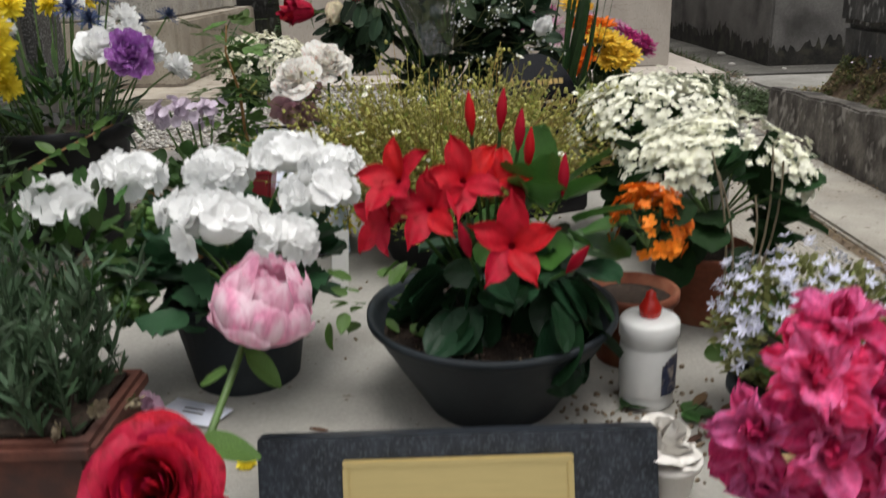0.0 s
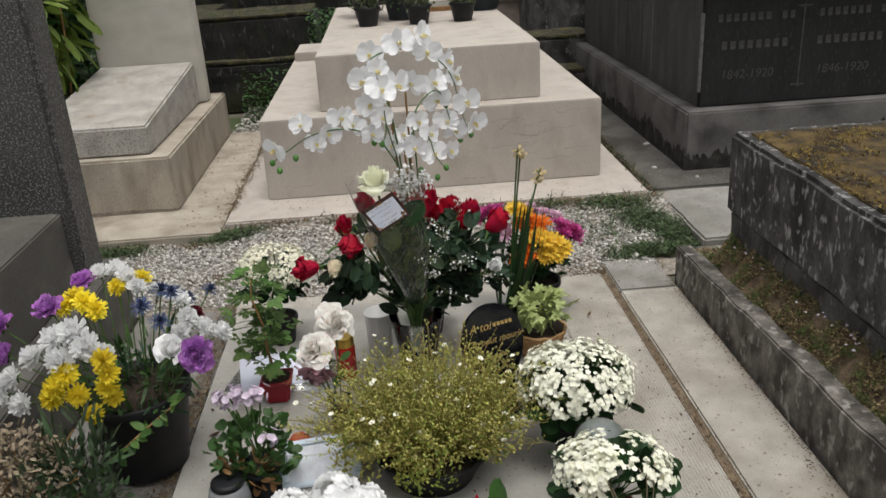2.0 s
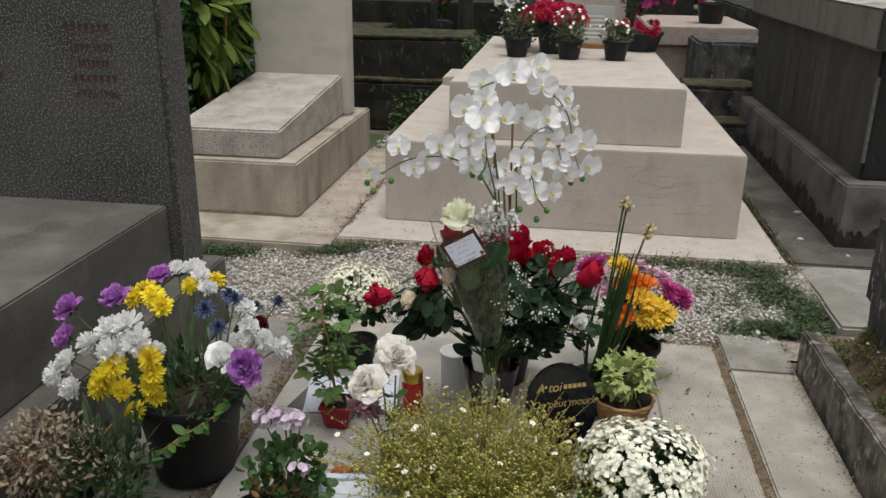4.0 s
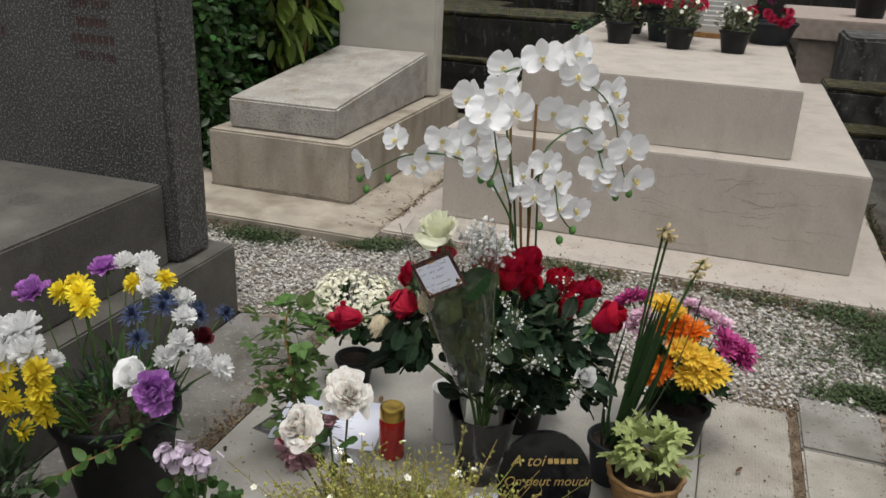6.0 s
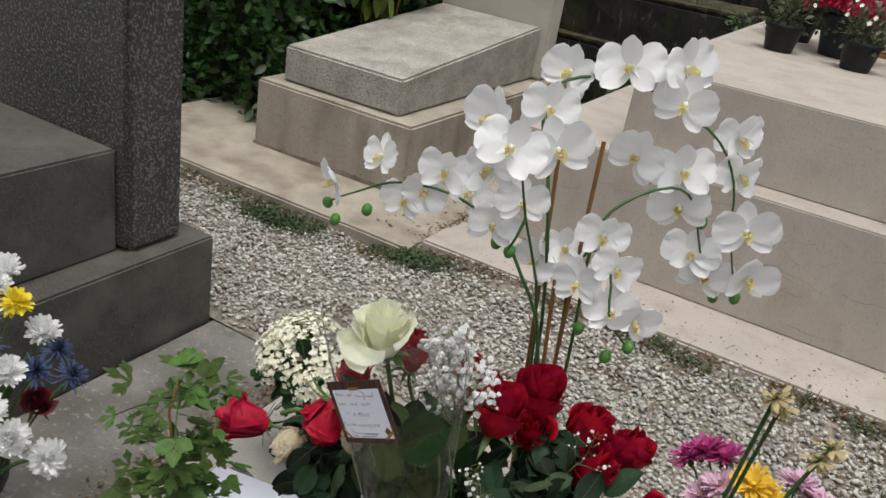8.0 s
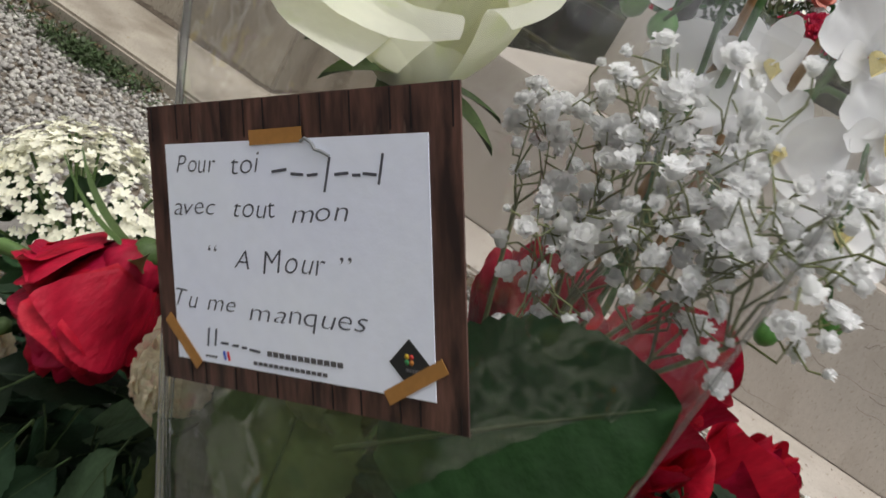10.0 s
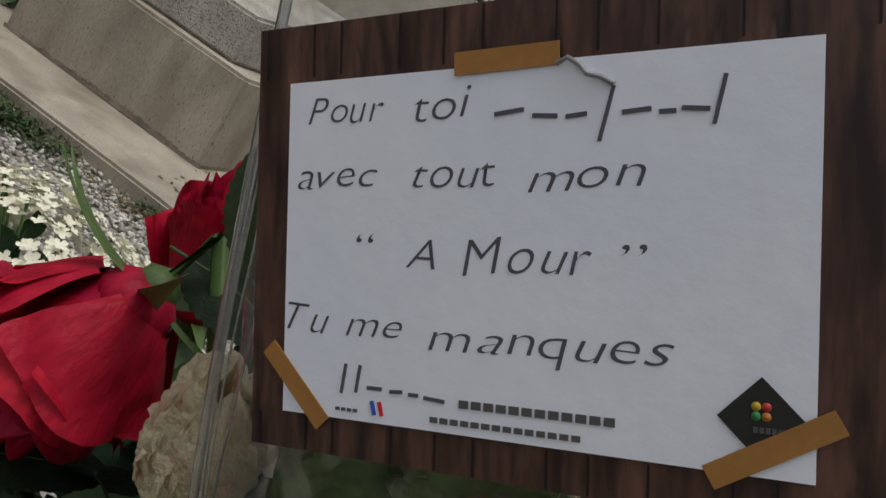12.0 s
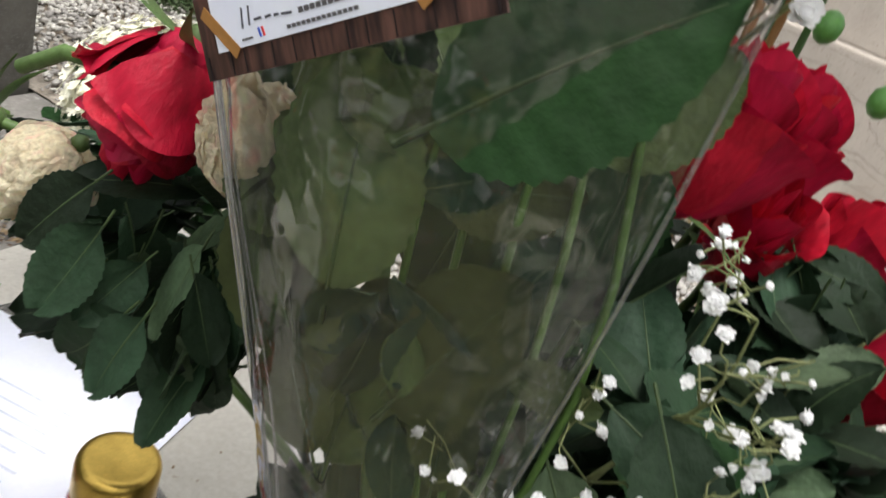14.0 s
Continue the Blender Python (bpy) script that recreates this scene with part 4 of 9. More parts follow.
def toothed(width, fold=0.1, curl=-0.15, teeth=12, nu=8, twist=0.0):
    """A rose leaf of length 1: toothed margin, sunken side veins, a raised rib, a short stalk."""
    v, f, nv = [], [], teeth * 2
    for j in range(nv + 1):
        t = j / nv
        s = min(max(t, 0.012), 0.99)
        half = width / 2 * (s ** 0.55 * (1 - s) ** 0.62) / 0.452
        for i in range(nu + 1):
            u = 2 * i / nu - 1
            e = abs(u)
            tooth = 1 + (0.045 if j % 2 else -0.02) * (e > 0.99)
            vein = 0.010 * math.sin(math.pi * 2 * (t * 7 - e * 1.3)) * min(1, e * 3) * (1 - 0.6 * e)
            z = fold * width * e ** 0.8 + curl * t * t + vein + 0.02 * math.sin(5 * t + 2.5 * u) * e
            x, tw = half * u * tooth, twist * t
            v.append((x * math.cos(tw) - z * math.sin(tw), t + 0.03 * e * (1 - t), x * math.sin(tw) + z * math.cos(tw)))
    w = nu + 1
    for j in range(nv):
        for i in range(nu):
            f.append((j * w + i, j * w + i + 1, (j + 1) * w + i + 1, (j + 1) * w + i))
    rib = [(0, -0.18, 0.01)] + [tuple(np.array(v[j * w + nu // 2]) + (0, 0, -0.002)) for j in range(0, nv, 2)]
    return (np.array(v), np.array(f)), tube(rib, 0.014, 5, 0.004)


def toothed_mesh(width, material, **k):
    blade, rib = toothed(width, **k)
    return Geo().add(blade).add(rib, None, 1).mesh("leaf", material, MIDRIB)


def leaf_mesh(name, shape, material):
    return Geo().add(shape).mesh(name, material)


M_ROSE = [rose_mesh("rose_bloom", RED_PETAL, o, s, tall=1.55, wave=0.026, split=True, calyx=0.95) for o, s in ((0.03, 1), (0.06, 2), (0.0, 3), (0.10, 4))]
M_NODDING = rose_mesh("nodding_rose_bloom", RED_PETAL, 0.24, 6, tall=1.30, wave=0.045, full=True, split=True, calyx=1.5)
M_FULL = rose_mesh("full_rose_bloom", RED_PETAL, 0.16, 7, tall=1.32, wave=0.022, split=True, calyx=1.1,
                   whorls=((2, 0.14, 1.55, 112, 0.0), (3, 0.28, 1.56, 104, 0.02), (3, 0.42, 1.54, 94, 0.04), (3, 0.58, 1.50, 88, 0.07), (3, 0.72, 1.44, 84, 0.12), (3, 0.85, 1.34, 78, 0.20)))
M_ROSE_LEAF = [toothed_mesh(0.56, ROSE_LEAF, curl=-0.18), toothed_mesh(0.64, ROSE_LEAF, curl=0.06, fold=0.16), toothed_mesh(0.60, ROSE_LEAF, curl=-0.3, fold=0.05, twist=0.5), toothed_mesh(0.55, ROSE_LEAF, curl=-0.1, twist=-0.5), toothed_mesh(0.60, ROSE_LEAF_PALE, curl=-0.12, fold=0.08)]
M_ROSE_LEAF_B = M_ROSE_LEAF[:4]
M_DARK_LEAF = toothed_mesh(0.68, DARK_LEAF, curl=-0.16, fold=0.07, teeth=14, nu=10)
M_FRESH_LEAF = leaf_mesh("leaf", LEAF_ROUND, MID_LEAF)
M_LIGHT_LEAF = leaf_mesh("leaf", LEAF, LIGHT_LEAF)


def head(parent, base, mesh, p, normal, size, name="flower", label="", twist=None, rng=R(5)):
    """One bloom, in its place in the world; a split bloom gets its petals as parts."""
    if isinstance(mesh, tuple):
        ob = part(name, mesh[0], None, parent, label, facing(np.subtract(p, base), normal, rng.uniform(0, 6.3) if twist is None else twist, size))
        for pm in mesh[1]:
            part("petal", pm, None, ob)
        return ob
    return part(name, mesh, None, parent, label, facing(np.subtract(p, base), normal, rng.uniform(0, 6.3) if twist is None else twist, size))


def stem(parent, base, a, b, r=0.003, sag=0.0, material=GREEN_STEM, tip=None, n=5, lean=(0, 0, 1), name="stem"):
    return part(name, tube(arc(np.subtract(a, base), np.subtract(b, base), sag, n, lean), r, 6, tip), material, parent)


def leaves(parent, mesh, count, centre, spread, rng, size, base, out=0.7, up=0.3, hub=None, name="leaf", droop=0.0):
    """Single leaves in a loose mass, pointing away from its hub."""
    hub = centre if hub is None else hub
    for i in range(count):
        d = dab(rng, (1, 1, 1))
        d /= np.linalg.norm(d) + 1e-6
        p = np.array(centre) + d * spread * rng.uniform(0.45, 1.0)
        way = (p - hub) / (np.linalg.norm(p - hub) + 1e-6) * out + dab(rng, (0.5, 0.5, 0.4)) + (0, 0, up - droop)
        s = size * rng.uniform(0.65, 1.2)
        part(name, mesh[i % len(mesh)] if isinstance(mesh, list) else mesh, None, parent, "", along(p - base, way, dab(rng, (0.6, 0.6, 0)) + (0, 0, 1), s, rng.uniform(-0.6, 0.6)))


def foliage(geo, shape, count, centre, spread, rng, size, base, out=0.7, up=0.3, inner=0.4, slot=0, floor=None):
    """Many small leaves gathered into one mesh."""
    for i in range(count):
        d = dab(rng, (1, 1, 1))
        d /= np.linalg.norm(d) + 1e-6
        p = np.array(centre) + d * spread * rng.uniform(inner, 1.0)
        if floor is not None and p[2] < floor:
            continue
        way = d * out + dab(rng, (0.5, 0.5, 0.5)) + (0, 0, up)
        geo.add(shape, along(p - base, way, dab(rng, (0.7, 0.7, 0)) + (0, 0, 1), size * rng.uniform(0.6, 1.25), rng.uniform(-0.8, 0.8)), slot)


def pot_shape(r0, r1, h, lip=0.004, wall=0.004, soil=0.85, n=32):
    """A flower pot from foot radius r0 to rim radius r1, with a lip and a hollow top."""
    return lathe([(0, 0), (r0, 0), (r0, 0.002), (r0 + (r1 - r0) * 0.86, h * 0.86), (r1 + lip, h * 0.88), (r1 + lip, h - 0.002), (r1 + lip - 0.002, h),
                  (r1 - wall, h), (r1 - wall - 0.002, h * soil), (0, h * soil)], n)


def pot(parent, r0, r1, h, material, soil=0.85, name="pot", earth=True, **k):
    ob = part(name, pot_shape(r0, r1, h, soil=soil - 0.05, **k), material, parent, smooth=True)
    if earth:
        s = r0 + (r1 - r0) * soil
        g = Geo().add(lathe([(0, h * soil + 0.006), (s * 0.5, h * soil + 0.005), (s - 0.002, h * soil)], 20))
        part("soil", g, SOIL, parent)
    return ob


# ======== the things on the slab ========
Z = 0.020

# ---- red rose bouquet in a glass vase ----
VB = np.array((0.161, 2.345, Z))
vase = thing("glass_vase", VB, "tall clear glass vase holding the red roses", "vase")
part("glass_body", lathe([(0, 0), (0.056, 0), (0.059, 0.004), (0.068, 0.10), (0.086, 0.192), (0.0875, 0.196), (0.085, 0.198), (0.083, 0.192), (0.065, 0.10), (0.054, 0.012), (0, 0.012)], 44), GLASS, vase)
part("water", lathe([(0, 0.0125), (0.052, 0.0125), (0.062, 0.09), (0, 0.09)], 32), clear("vase_water", (0.80, 0.84, 0.74), 0.02, 0.02), vase)
bouquet = thing("rose_bouquet", VB + (0, 0, 0.02), "bouquet of red roses with dark leaves in the glass vase", "bouquet")
BB = VB + (0, 0, 0.02)
rng = R(11)
mouth = VB + (0, 0, 0.19)
for k, (p, nrm, s) in enumerate((((-0.140, 2.222, 0.455), (-0.75, -0.40, 0.05), 0.031), ((-0.015, 2.238, 0.513), (-0.22, -0.30, -0.90), 0.0362),
                                 ((-0.030, 2.325, 0.527), (-0.2, 0.0, 0.95), 0.0265), ((0.030, 2.37, 0.580), (0.0, -0.2, 0.95), 0.030),
                                 ((0.198, 2.338, 0.574), (0.16, 0.05, 0.95), 0.0375), ((0.216, 2.440, 0.556), (0.15, 0.0, 0.95), 0.041),
                                 ((0.290, 2.480, 0.510), (0.40, 0.05, 0.85), 0.037),
                                 ((0.346, 2.500, 0.478), (0.5, 0.05, 0.80), 0.036), ((0.318, 2.440, 0.466), (0.35, 0.0, 0.90), 0.036),
                                 ((0.425, 2.360, 0.500), (0.65, -0.05, 0.55), 0.038), ((0.140, 2.385, 0.556), (-0.10, -0.2, 0.95), 0.036), ((0.232, 2.400, 0.520), (0.1, -0.4, 0.85), 0.030))):
    head(bouquet, BB, M_NODDING if k == 1 else M_FULL if k in (4, 5, 6, 9) else M_ROSE[(1, 3, 0, 2, 3, 0, 1, 2, 3, 0, 2, 1)[k]], p, nrm, s, "rose", "nodding red rose with green sepals" if k == 1 else "", rng=rng)
    nv = np.array(nrm) / np.linalg.norm(nrm)
    q = np.array(p) - nv * s * 0.8
    pts = [mouth - BB + (0, 0, -0.1), mouth - BB + 0.1 * (q - mouth), mouth + 0.6 * (q - mouth) + (0, 0, 0.02) - BB, q - nv * 0.03 - BB, q - BB]
    part("stem", tube(pts, 0.0032, 6), GREEN_STEM, bouquet)
for p, nrm, s, m in (((0.048, 2.224, 0.525), (-0.15, -0.35, 0.88), 0.0245, 0), ((-0.066, 2.224, 0.452), (-0.3, -0.45, -0.6), 0.026, 1), ((0.405, 2.273, 0.397), (0.3, -0.7, 0.5), 0.021, 2)):
    head(bouquet, BB, (withered_mesh("faded_rose", DRIED_PETAL, 20 + m) if m < 2 else rose_mesh("faded_rose", WHITE_PETAL, 0.1, 20 + m, tall=1.6)), p, nrm, s, "faded_rose", ("withered cream rose", "withered cream rose", "white rosebud")[m], rng=rng)
    part("stem", tube(arc(mouth - BB, np.array(p) - BB - (0, 0, 0.02), 0.02), 0.0025, 6), GREEN_STEM, bouquet)
part("stem", tube([np.array(q) - BB for q in ((-0.02, 2.27, 0.50), (-0.04, 2.235, 0.515), (-0.062, 2.225, 0.515), (-0.085, 2.222, 0.498))], 0.0038, 8), GREEN_STEM, bouquet)
leaves(bouquet, M_ROSE_LEAF, 36, (-0.012, 2.30, 0.43), (0.062, 0.06, 0.07), rng, 0.056, BB, 0.6, -0.2, mouth, droop=0.5)
leaves(bouquet, M_ROSE_LEAF, 11, (-0.060, 2.290, 0.425), (0.042, 0.05, 0.055), rng, 0.056, BB, 0.6, -0.3, mouth, droop=0.5)
leaves(bouquet, M_ROSE_LEAF, 26, (0.02, 2.225, 0.43), (0.045, 0.02, 0.05), rng, 0.050, BB, 0.2, -0.6, mouth, droop=0.5)
leaves(bouquet, M_ROSE_LEAF_B, 54, (-0.025, 2.31, 0.375), (0.068, 0.05, 0.065), rng, 0.058, BB, 0.6, -0.3, mouth, droop=0.4)
leaves(bouquet, M_ROSE_LEAF, 120, (0.18, 2.36, 0.42), (0.16, 0.10, 0.11), rng, 0.056, BB, 0.6, 0.0, mouth, droop=0.3)
leaves(bouquet, M_ROSE_LEAF_B, 110, (0.33, 2.36, 0.38), (0.13, 0.10, 0.12), rng, 0.056, BB, 0.6, 0.0, mouth, droop=0.3)
leaves(bouquet, M_ROSE_LEAF_B, 34, (0.265, 2.40, 0.505), (0.05, 0.03, 0.035), rng, 0.055, BB, 0.5, -0.3, mouth, droop=0.4)
leaves(bouquet, M_ROSE_LEAF_B, 60, (0.30, 2.34, 0.395), (0.10, 0.05, 0.075), rng, 0.060, BB, 0.6, -0.2, mouth, droop=0.4)
leaves(bouquet, M_ROSE_LEAF_B, 80, (0.26, 2.32, 0.405), (0.09, 0.045, 0.085), rng, 0.060, BB, 0.6, -0.1, mouth, droop=0.3)
leaves(bouquet, M_ROSE_LEAF_B, 95, (0.19, 2.34, 0.30), (0.13, 0.08, 0.08), rng, 0.056, BB, 0.6, 0.0, mouth)
for k, (p, d, s) in enumerate((((-0.018, 2.21, 0.475), (-0.35, -0.2, -0.5), 0.055), ((0.0, 2.20, 0.465), (-0.25, -0.2, -0.8), 0.052), ((0.02, 2.20, 0.43), (-0.5, -0.2, -0.9), 0.058), ((0.035, 2.195, 0.44), (-0.35, -0.2, -1), 0.055),
                               ((0.03, 2.24, 0.57), (-0.2, -0.3, 0.6), 0.05), ((0.235, 2.21, 0.52), (0.5, -0.3, -0.5), 0.058), ((0.30, 2.27, 0.45), (0.4, -0.5, -0.4), 0.06), ((-0.012, 2.266, 0.550), (0.75, -0.2, 0.15), 0.055),
                               ((0.22, 2.23, 0.50), (0.8, -0.2, -0.1), 0.058), ((0.21, 2.22, 0.47), (0.6, -0.2, -0.6), 0.06), ((0.26, 2.25, 0.47), (0.5, -0.4, 0.2), 0.055), ((0.225, 2.255, 0.475), (0.9, -0.1, 0.05), 0.062), ((0.235, 2.27, 0.430), (0.8, -0.2, -0.2), 0.062),
                               ((0.055, 2.248, 0.566), (-0.25, -0.05, -0.9), 0.060), ((0.075, 2.246, 0.560), (0.1, -0.05, -0.9), 0.058), ((0.118, 2.246, 0.612), (0.05, -0.05, -0.9), 0.058), ((0.138, 2.246, 0.548), (-0.15, -0.05, -0.9), 0.060), ((0.186, 2.246, 0.590), (0.05, -0.05, -0.9), 0.060))):
    part("leaf", M_DARK_LEAF if k > 10 else M_ROSE_LEAF[k % 5], None, bouquet, "", along(np.array(p) - BB, d, (0.2, -0.8, 0.5), s))

# ---- single white rose with its message card in a cellophane sleeve ----
wrap = thing("wrapped_white_rose", VB + (0, 0, 0.03), "single cream-white rose wrapped in clear cellophane with a card", "wrapped rose")
WB = VB + (0, 0, 0.03)
CREAM_WHORLS = ((2, 0.15, 1.62, 110, 0.0), (3, 0.28, 1.66, 92, 0.02), (3, 0.42, 1.56, 80, 0.10), (3, 0.56, 1.38, 68, 0.20), (3, 0.70, 1.22, 60, 0.36), (4, 0.78, 1.02, 48, 0.48))
head(wrap, WB, rose_mesh("cream_rose", CREAM_PETAL, 0.42, 8, tall=1.0, calyx=0.7, wave=0.05, split=True, whorls=CREAM_WHORLS), (0.072, 2.212, 0.7135), (-0.08, -0.12, 0.98), 0.0425, "rose", "open cream-white rose", 3.4)
stem(wrap, WB, mouth - (0, 0, 0.12), (0.076, 2.214, 0.684), 0.0035, 0.0)
M_SLEEVED = toothed_mesh(0.64, leaf_mat("dull_olive_leaf", (0.075, 0.105, 0.038), 0.5, 0.0, 0.2, rand=0.5), curl=-0.1, fold=0.06, teeth=12)
for p, d, s, up in (((0.138, 2.176, 0.585), (0.60, -0.12, 0.70), 0.092, (-0.3, -0.9, 0.3)), ((0.11, 2.20, 0.50), (-0.1, -0.05, 0.95), 0.09, (0.1, -1, 0.1)),
                    ((0.10, 2.21, 0.45), (-0.3, -0.1, 0.8), 0.08, (0.2, -1, 0.2)), ((0.15, 2.20, 0.47), (0.3, -0.1, 0.8), 0.08, (-0.3, -1, 0.1)), ((0.13, 2.21, 0.42), (0.0, -0.1, 0.9), 0.085, (0, -1, 0.2))):
    part("leaf", M_DARK_LEAF if s > 0.0905 else M_SLEEVED, None, wrap, "", along(np.array(p) - WB, d, up, s))
rng = R(33)
for k in range(30):
    z = 0.40 + 0.19 * rng.rand()
    wide = 0.020 + 0.050 * min(1, (z - 0.36) / 0.2)
    x = max(0.095, 0.160 - 0.22 * (z - 0.38) + rng.uniform(-1, 1) * wide)
    part("leaf", M_SLEEVED if k % 3 else M_ROSE_LEAF[k % 4], None, wrap, "", along(np.array((x, 2.196 + 0.02 * rng.rand(), z)) - WB, dab(rng, (0.7, 0.1, 0.5)) + (0, 0, 0.5), dab(rng, (0.5, 0, 0.4)) + (0, -1, 0), rng.uniform(0.030, 0.056), rng.uniform(-0.5, 0.5)))
for k in range(5):
    x = 0.13 + 0.015 * k
    stem(wrap, WB, (0.188, 2.215, 0.37), (x, 2.205, 0.60), 0.0016, 0.01 * (k - 2), GREEN_STEM if k % 2 else LIGHT_LEAF, lean=(1, 0, 0), name="sprig_stem")
film = Geo()
rows_l = [(0.134, 0.352), (0.104, 0.415), (0.053, 0.556), (0.029, 0.612), (0.007, 0.655), (0.000, 0.705), (0.025, 0.745)]
rows_r = [(0.194, 0.352), (0.204, 0.431), (0.206, 0.553), (0.207, 0.625), (0.208, 0.680), (0.208, 0.715), (0.200, 0.745)]
for sgn, y0 in ((-1, 2.186), (1, 2.186)):
    v, f = [], []
    n = 44
    for j in range(91):
        t = j / 90 * 6
        k = min(int(t), 5)
        u = t - k
        (xl, zl), (xr, zr) = [[a[i] + (b[i] - a[i]) * u for i in (0, 1)] for a, b in ((rows_l[k], rows_l[k + 1]), (rows_r[k], rows_r[k + 1]))]
        depth = 0.020 + 0.035 * min(1, t / 3)
        for i in range(n + 1):
            s = i / n
            bulge = math.sin(math.pi * s) ** 0.6
            x, z = xl + (xr - xl) * s, zl + (zr - zl) * s
            lean = 0.10 * (0.72 - z) * (1 if z < 0.72 else 0)
            v.append((x, y0 + lean * 0.4 + (-0.030 if sgn < 0 else depth) * bulge + 0.004 * noise.noise(Vector((x * 30, z * 18, sgn * 5))) + 0.0045 * abs(noise.noise(Vector(((x - 0.3 * z) * 55, z * 16, sgn * 9)))) + 0.0012 * noise.noise(Vector((x * 160, z * 60, sgn))), z))
    for j in range(90):
        for i in range(n):
            a = j * (n + 1) + i
            f.append((a, a + 1, a + n + 2, a + n + 1))
    film.add((np.array(v) - WB, np.array(f)))
sheet = part("cellophane_sleeve", film, FILM, wrap, "clear crinkled cellophane sleeve")
sheet.visible_shadow = False
# the seam folded along one side of the sleeve
sweep = np.polyfit([z for _, z in rows_l[:6]], [x for x, _ in rows_l[:6]], 3)
seam = [(float(np.polyval(sweep, z)), z) for z in np.linspace(0.352, 0.72, 24)]
# raised gloss and mixed-in white paint the sky glint along the fold
GLINT_FOLD = clear("cellophane_glint_fold", (0.95, 0.955, 0.955), 0.08, 0.35, milky=0.12)
part("sleeve_fold", tube([np.array((x - 0.001, 2.184 + 0.04 * (0.72 - z), z)) - WB for x, z in seam], 0.0014, 8), GLINT_FOLD, wrap)
# thinner tubes added beside the seam to draw the parallel glint lines
for shift, r in ((0.0030, 0.0008), (0.0052, 0.0006), (0.0085, 0.0007)):
    part("sleeve_fold", tube([np.array((x + shift * (1 + 0.25 * math.sin(40 * z + 300 * shift)), 2.181 + 0.04 * (0.72 - z), z)) - WB for x, z in seam[:-5]], r, 6, r * 0.4), GLINT_FOLD, wrap)
edge = np.polyfit([z for _, z in rows_r], [x for x, _ in rows_r], 3)
EDGE = clear("cellophane_edge", (0.97, 0.97, 0.97), 0.10, 0.14, milky=0.06)
part("sleeve_fold", tube([np.array((float(np.polyval(edge, z)), 2.184 + 0.04 * (0.72 - z), z)) - WB for z in np.linspace(0.36, 0.73, 24)], 0.0008, 6), EDGE, wrap)

# ---- message card ----
c_tl, c_tr, c_br = Vector((0.0285, 2.1575, 0.640)), Vector((0.1185, 2.1325, 0.7005)), Vector((0.1640, 2.1285, 0.6325))
cx = (c_tr - c_tl)
cy = (c_tr - c_br)
cw, chh = cx.length, cy.length
cx.normalize()
cz = cx.cross(cy).normalized()
cy = cz.cross(cx)
cm = Matrix((cx, cy, cz)).transposed().to_4x4()
cm.translation = (c_tl + c_br) / 2 - cz * 0.001
card = tagged(part("message_card", block(-cw / 2, cw / 2, -chh / 2, chh / 2, -0.0006, 0.0, 0), CARD_WOOD), "handwritten card printed with a dark wooden border", "card")
card.matrix_basis = cm
pw, ph = 0.0945, 0.0635
part("paper", block(-pw / 2 - 0.0003, pw / 2 - 0.0003, -ph / 2 - 0.002, ph / 2 - 0.002, 0.0002, 0.0005, 0), PAPER, card, "white paper with handwriting")
GAP = mat("dark_plank_joint", (0.010, 0.006, 0.006), 0.7, 0.3)
for k in range(12):
    x = (k / 11 - 0.5) * cw * 0.96 + 0.002 * math.sin(k * 2.3)
    for y0, y1 in ((ph / 2 - 0.001, chh / 2 - 0.0003), (-chh / 2 + 0.0003, -ph / 2 - 0.0025)):
        part("plank_joint", block(x - 0.0002, x + 0.0002, y0, y1, 0.0001, 0.0003, 0), GAP, card)
GREY_PRINT = mat("grey_print", (0.10, 0.095, 0.10), 0.7, 0.2)


def glyph(letter, slant):
    """One letter of the built-in font as a bmesh, one unit high on its line."""
    cu = bpy.data.curves.new("letter", "FONT")
    cu.body, cu.size, cu.shear, cu.offset = letter, 1.0, slant, -0.013
    cu.resolution_u = 4
    tmp = new("letter", cu)
    bpy.context.view_layer.update()
    me = bpy.data.meshes.new_from_object(tmp.evaluated_get(bpy.context.evaluated_depsgraph_get()))
    bm = bmesh.new()
    bm.from_mesh(me)
    bpy.data.objects.remove(tmp)
    bpy.data.curves.remove(cu)
    bpy.data.meshes.remove(me)
    return bm


def written(words, x0, x1, y, size, rng, rise=0.0, slant=0.25, ink=INK):
    """A handwritten word between x0 and x1 (millimetres on the card), each letter a little out of line."""
    letters, at_x = [], 0.0
    for ch in words:
        bm = glyph(ch, slant + rng.uniform(-0.12, 0.12))
        lo, hi = min(v.co.x for v in bm.verts), max(v.co.x for v in bm.verts)
        letters.append((bm, at_x - lo, (lo + hi) / 2))
        at_x += hi - lo + 0.07 + rng.uniform(-0.02, 0.04)
    stretch = (x1 - x0) / 1000 / (at_x - 0.07)
    whole = bmesh.new()
    for bm, shift, mid in letters:
        turn, up, tall = radians(rng.uniform(-5, 5)), rng.uniform(-0.04, 0.04), rng.uniform(0.92, 1.08)
        for v in bm.verts:
            dx, dy = v.co.x - mid, v.co.y
            qx, qy = dx * math.cos(turn) - dy * math.sin(turn) + mid + shift, (dx * math.sin(turn) + dy * math.cos(turn)) * tall + up
            v.co = (x0 / 1000 + qx * stretch, y / 1000 + qy * size / 1000 + rise / 1000 * qx / at_x, 0.00062)
        me = bpy.data.meshes.new("letter")
        bm.to_mesh(me)
        bm.free()
        whole.from_mesh(me)
        bpy.data.meshes.remove(me)
    part("handwriting", whole, ink, card)


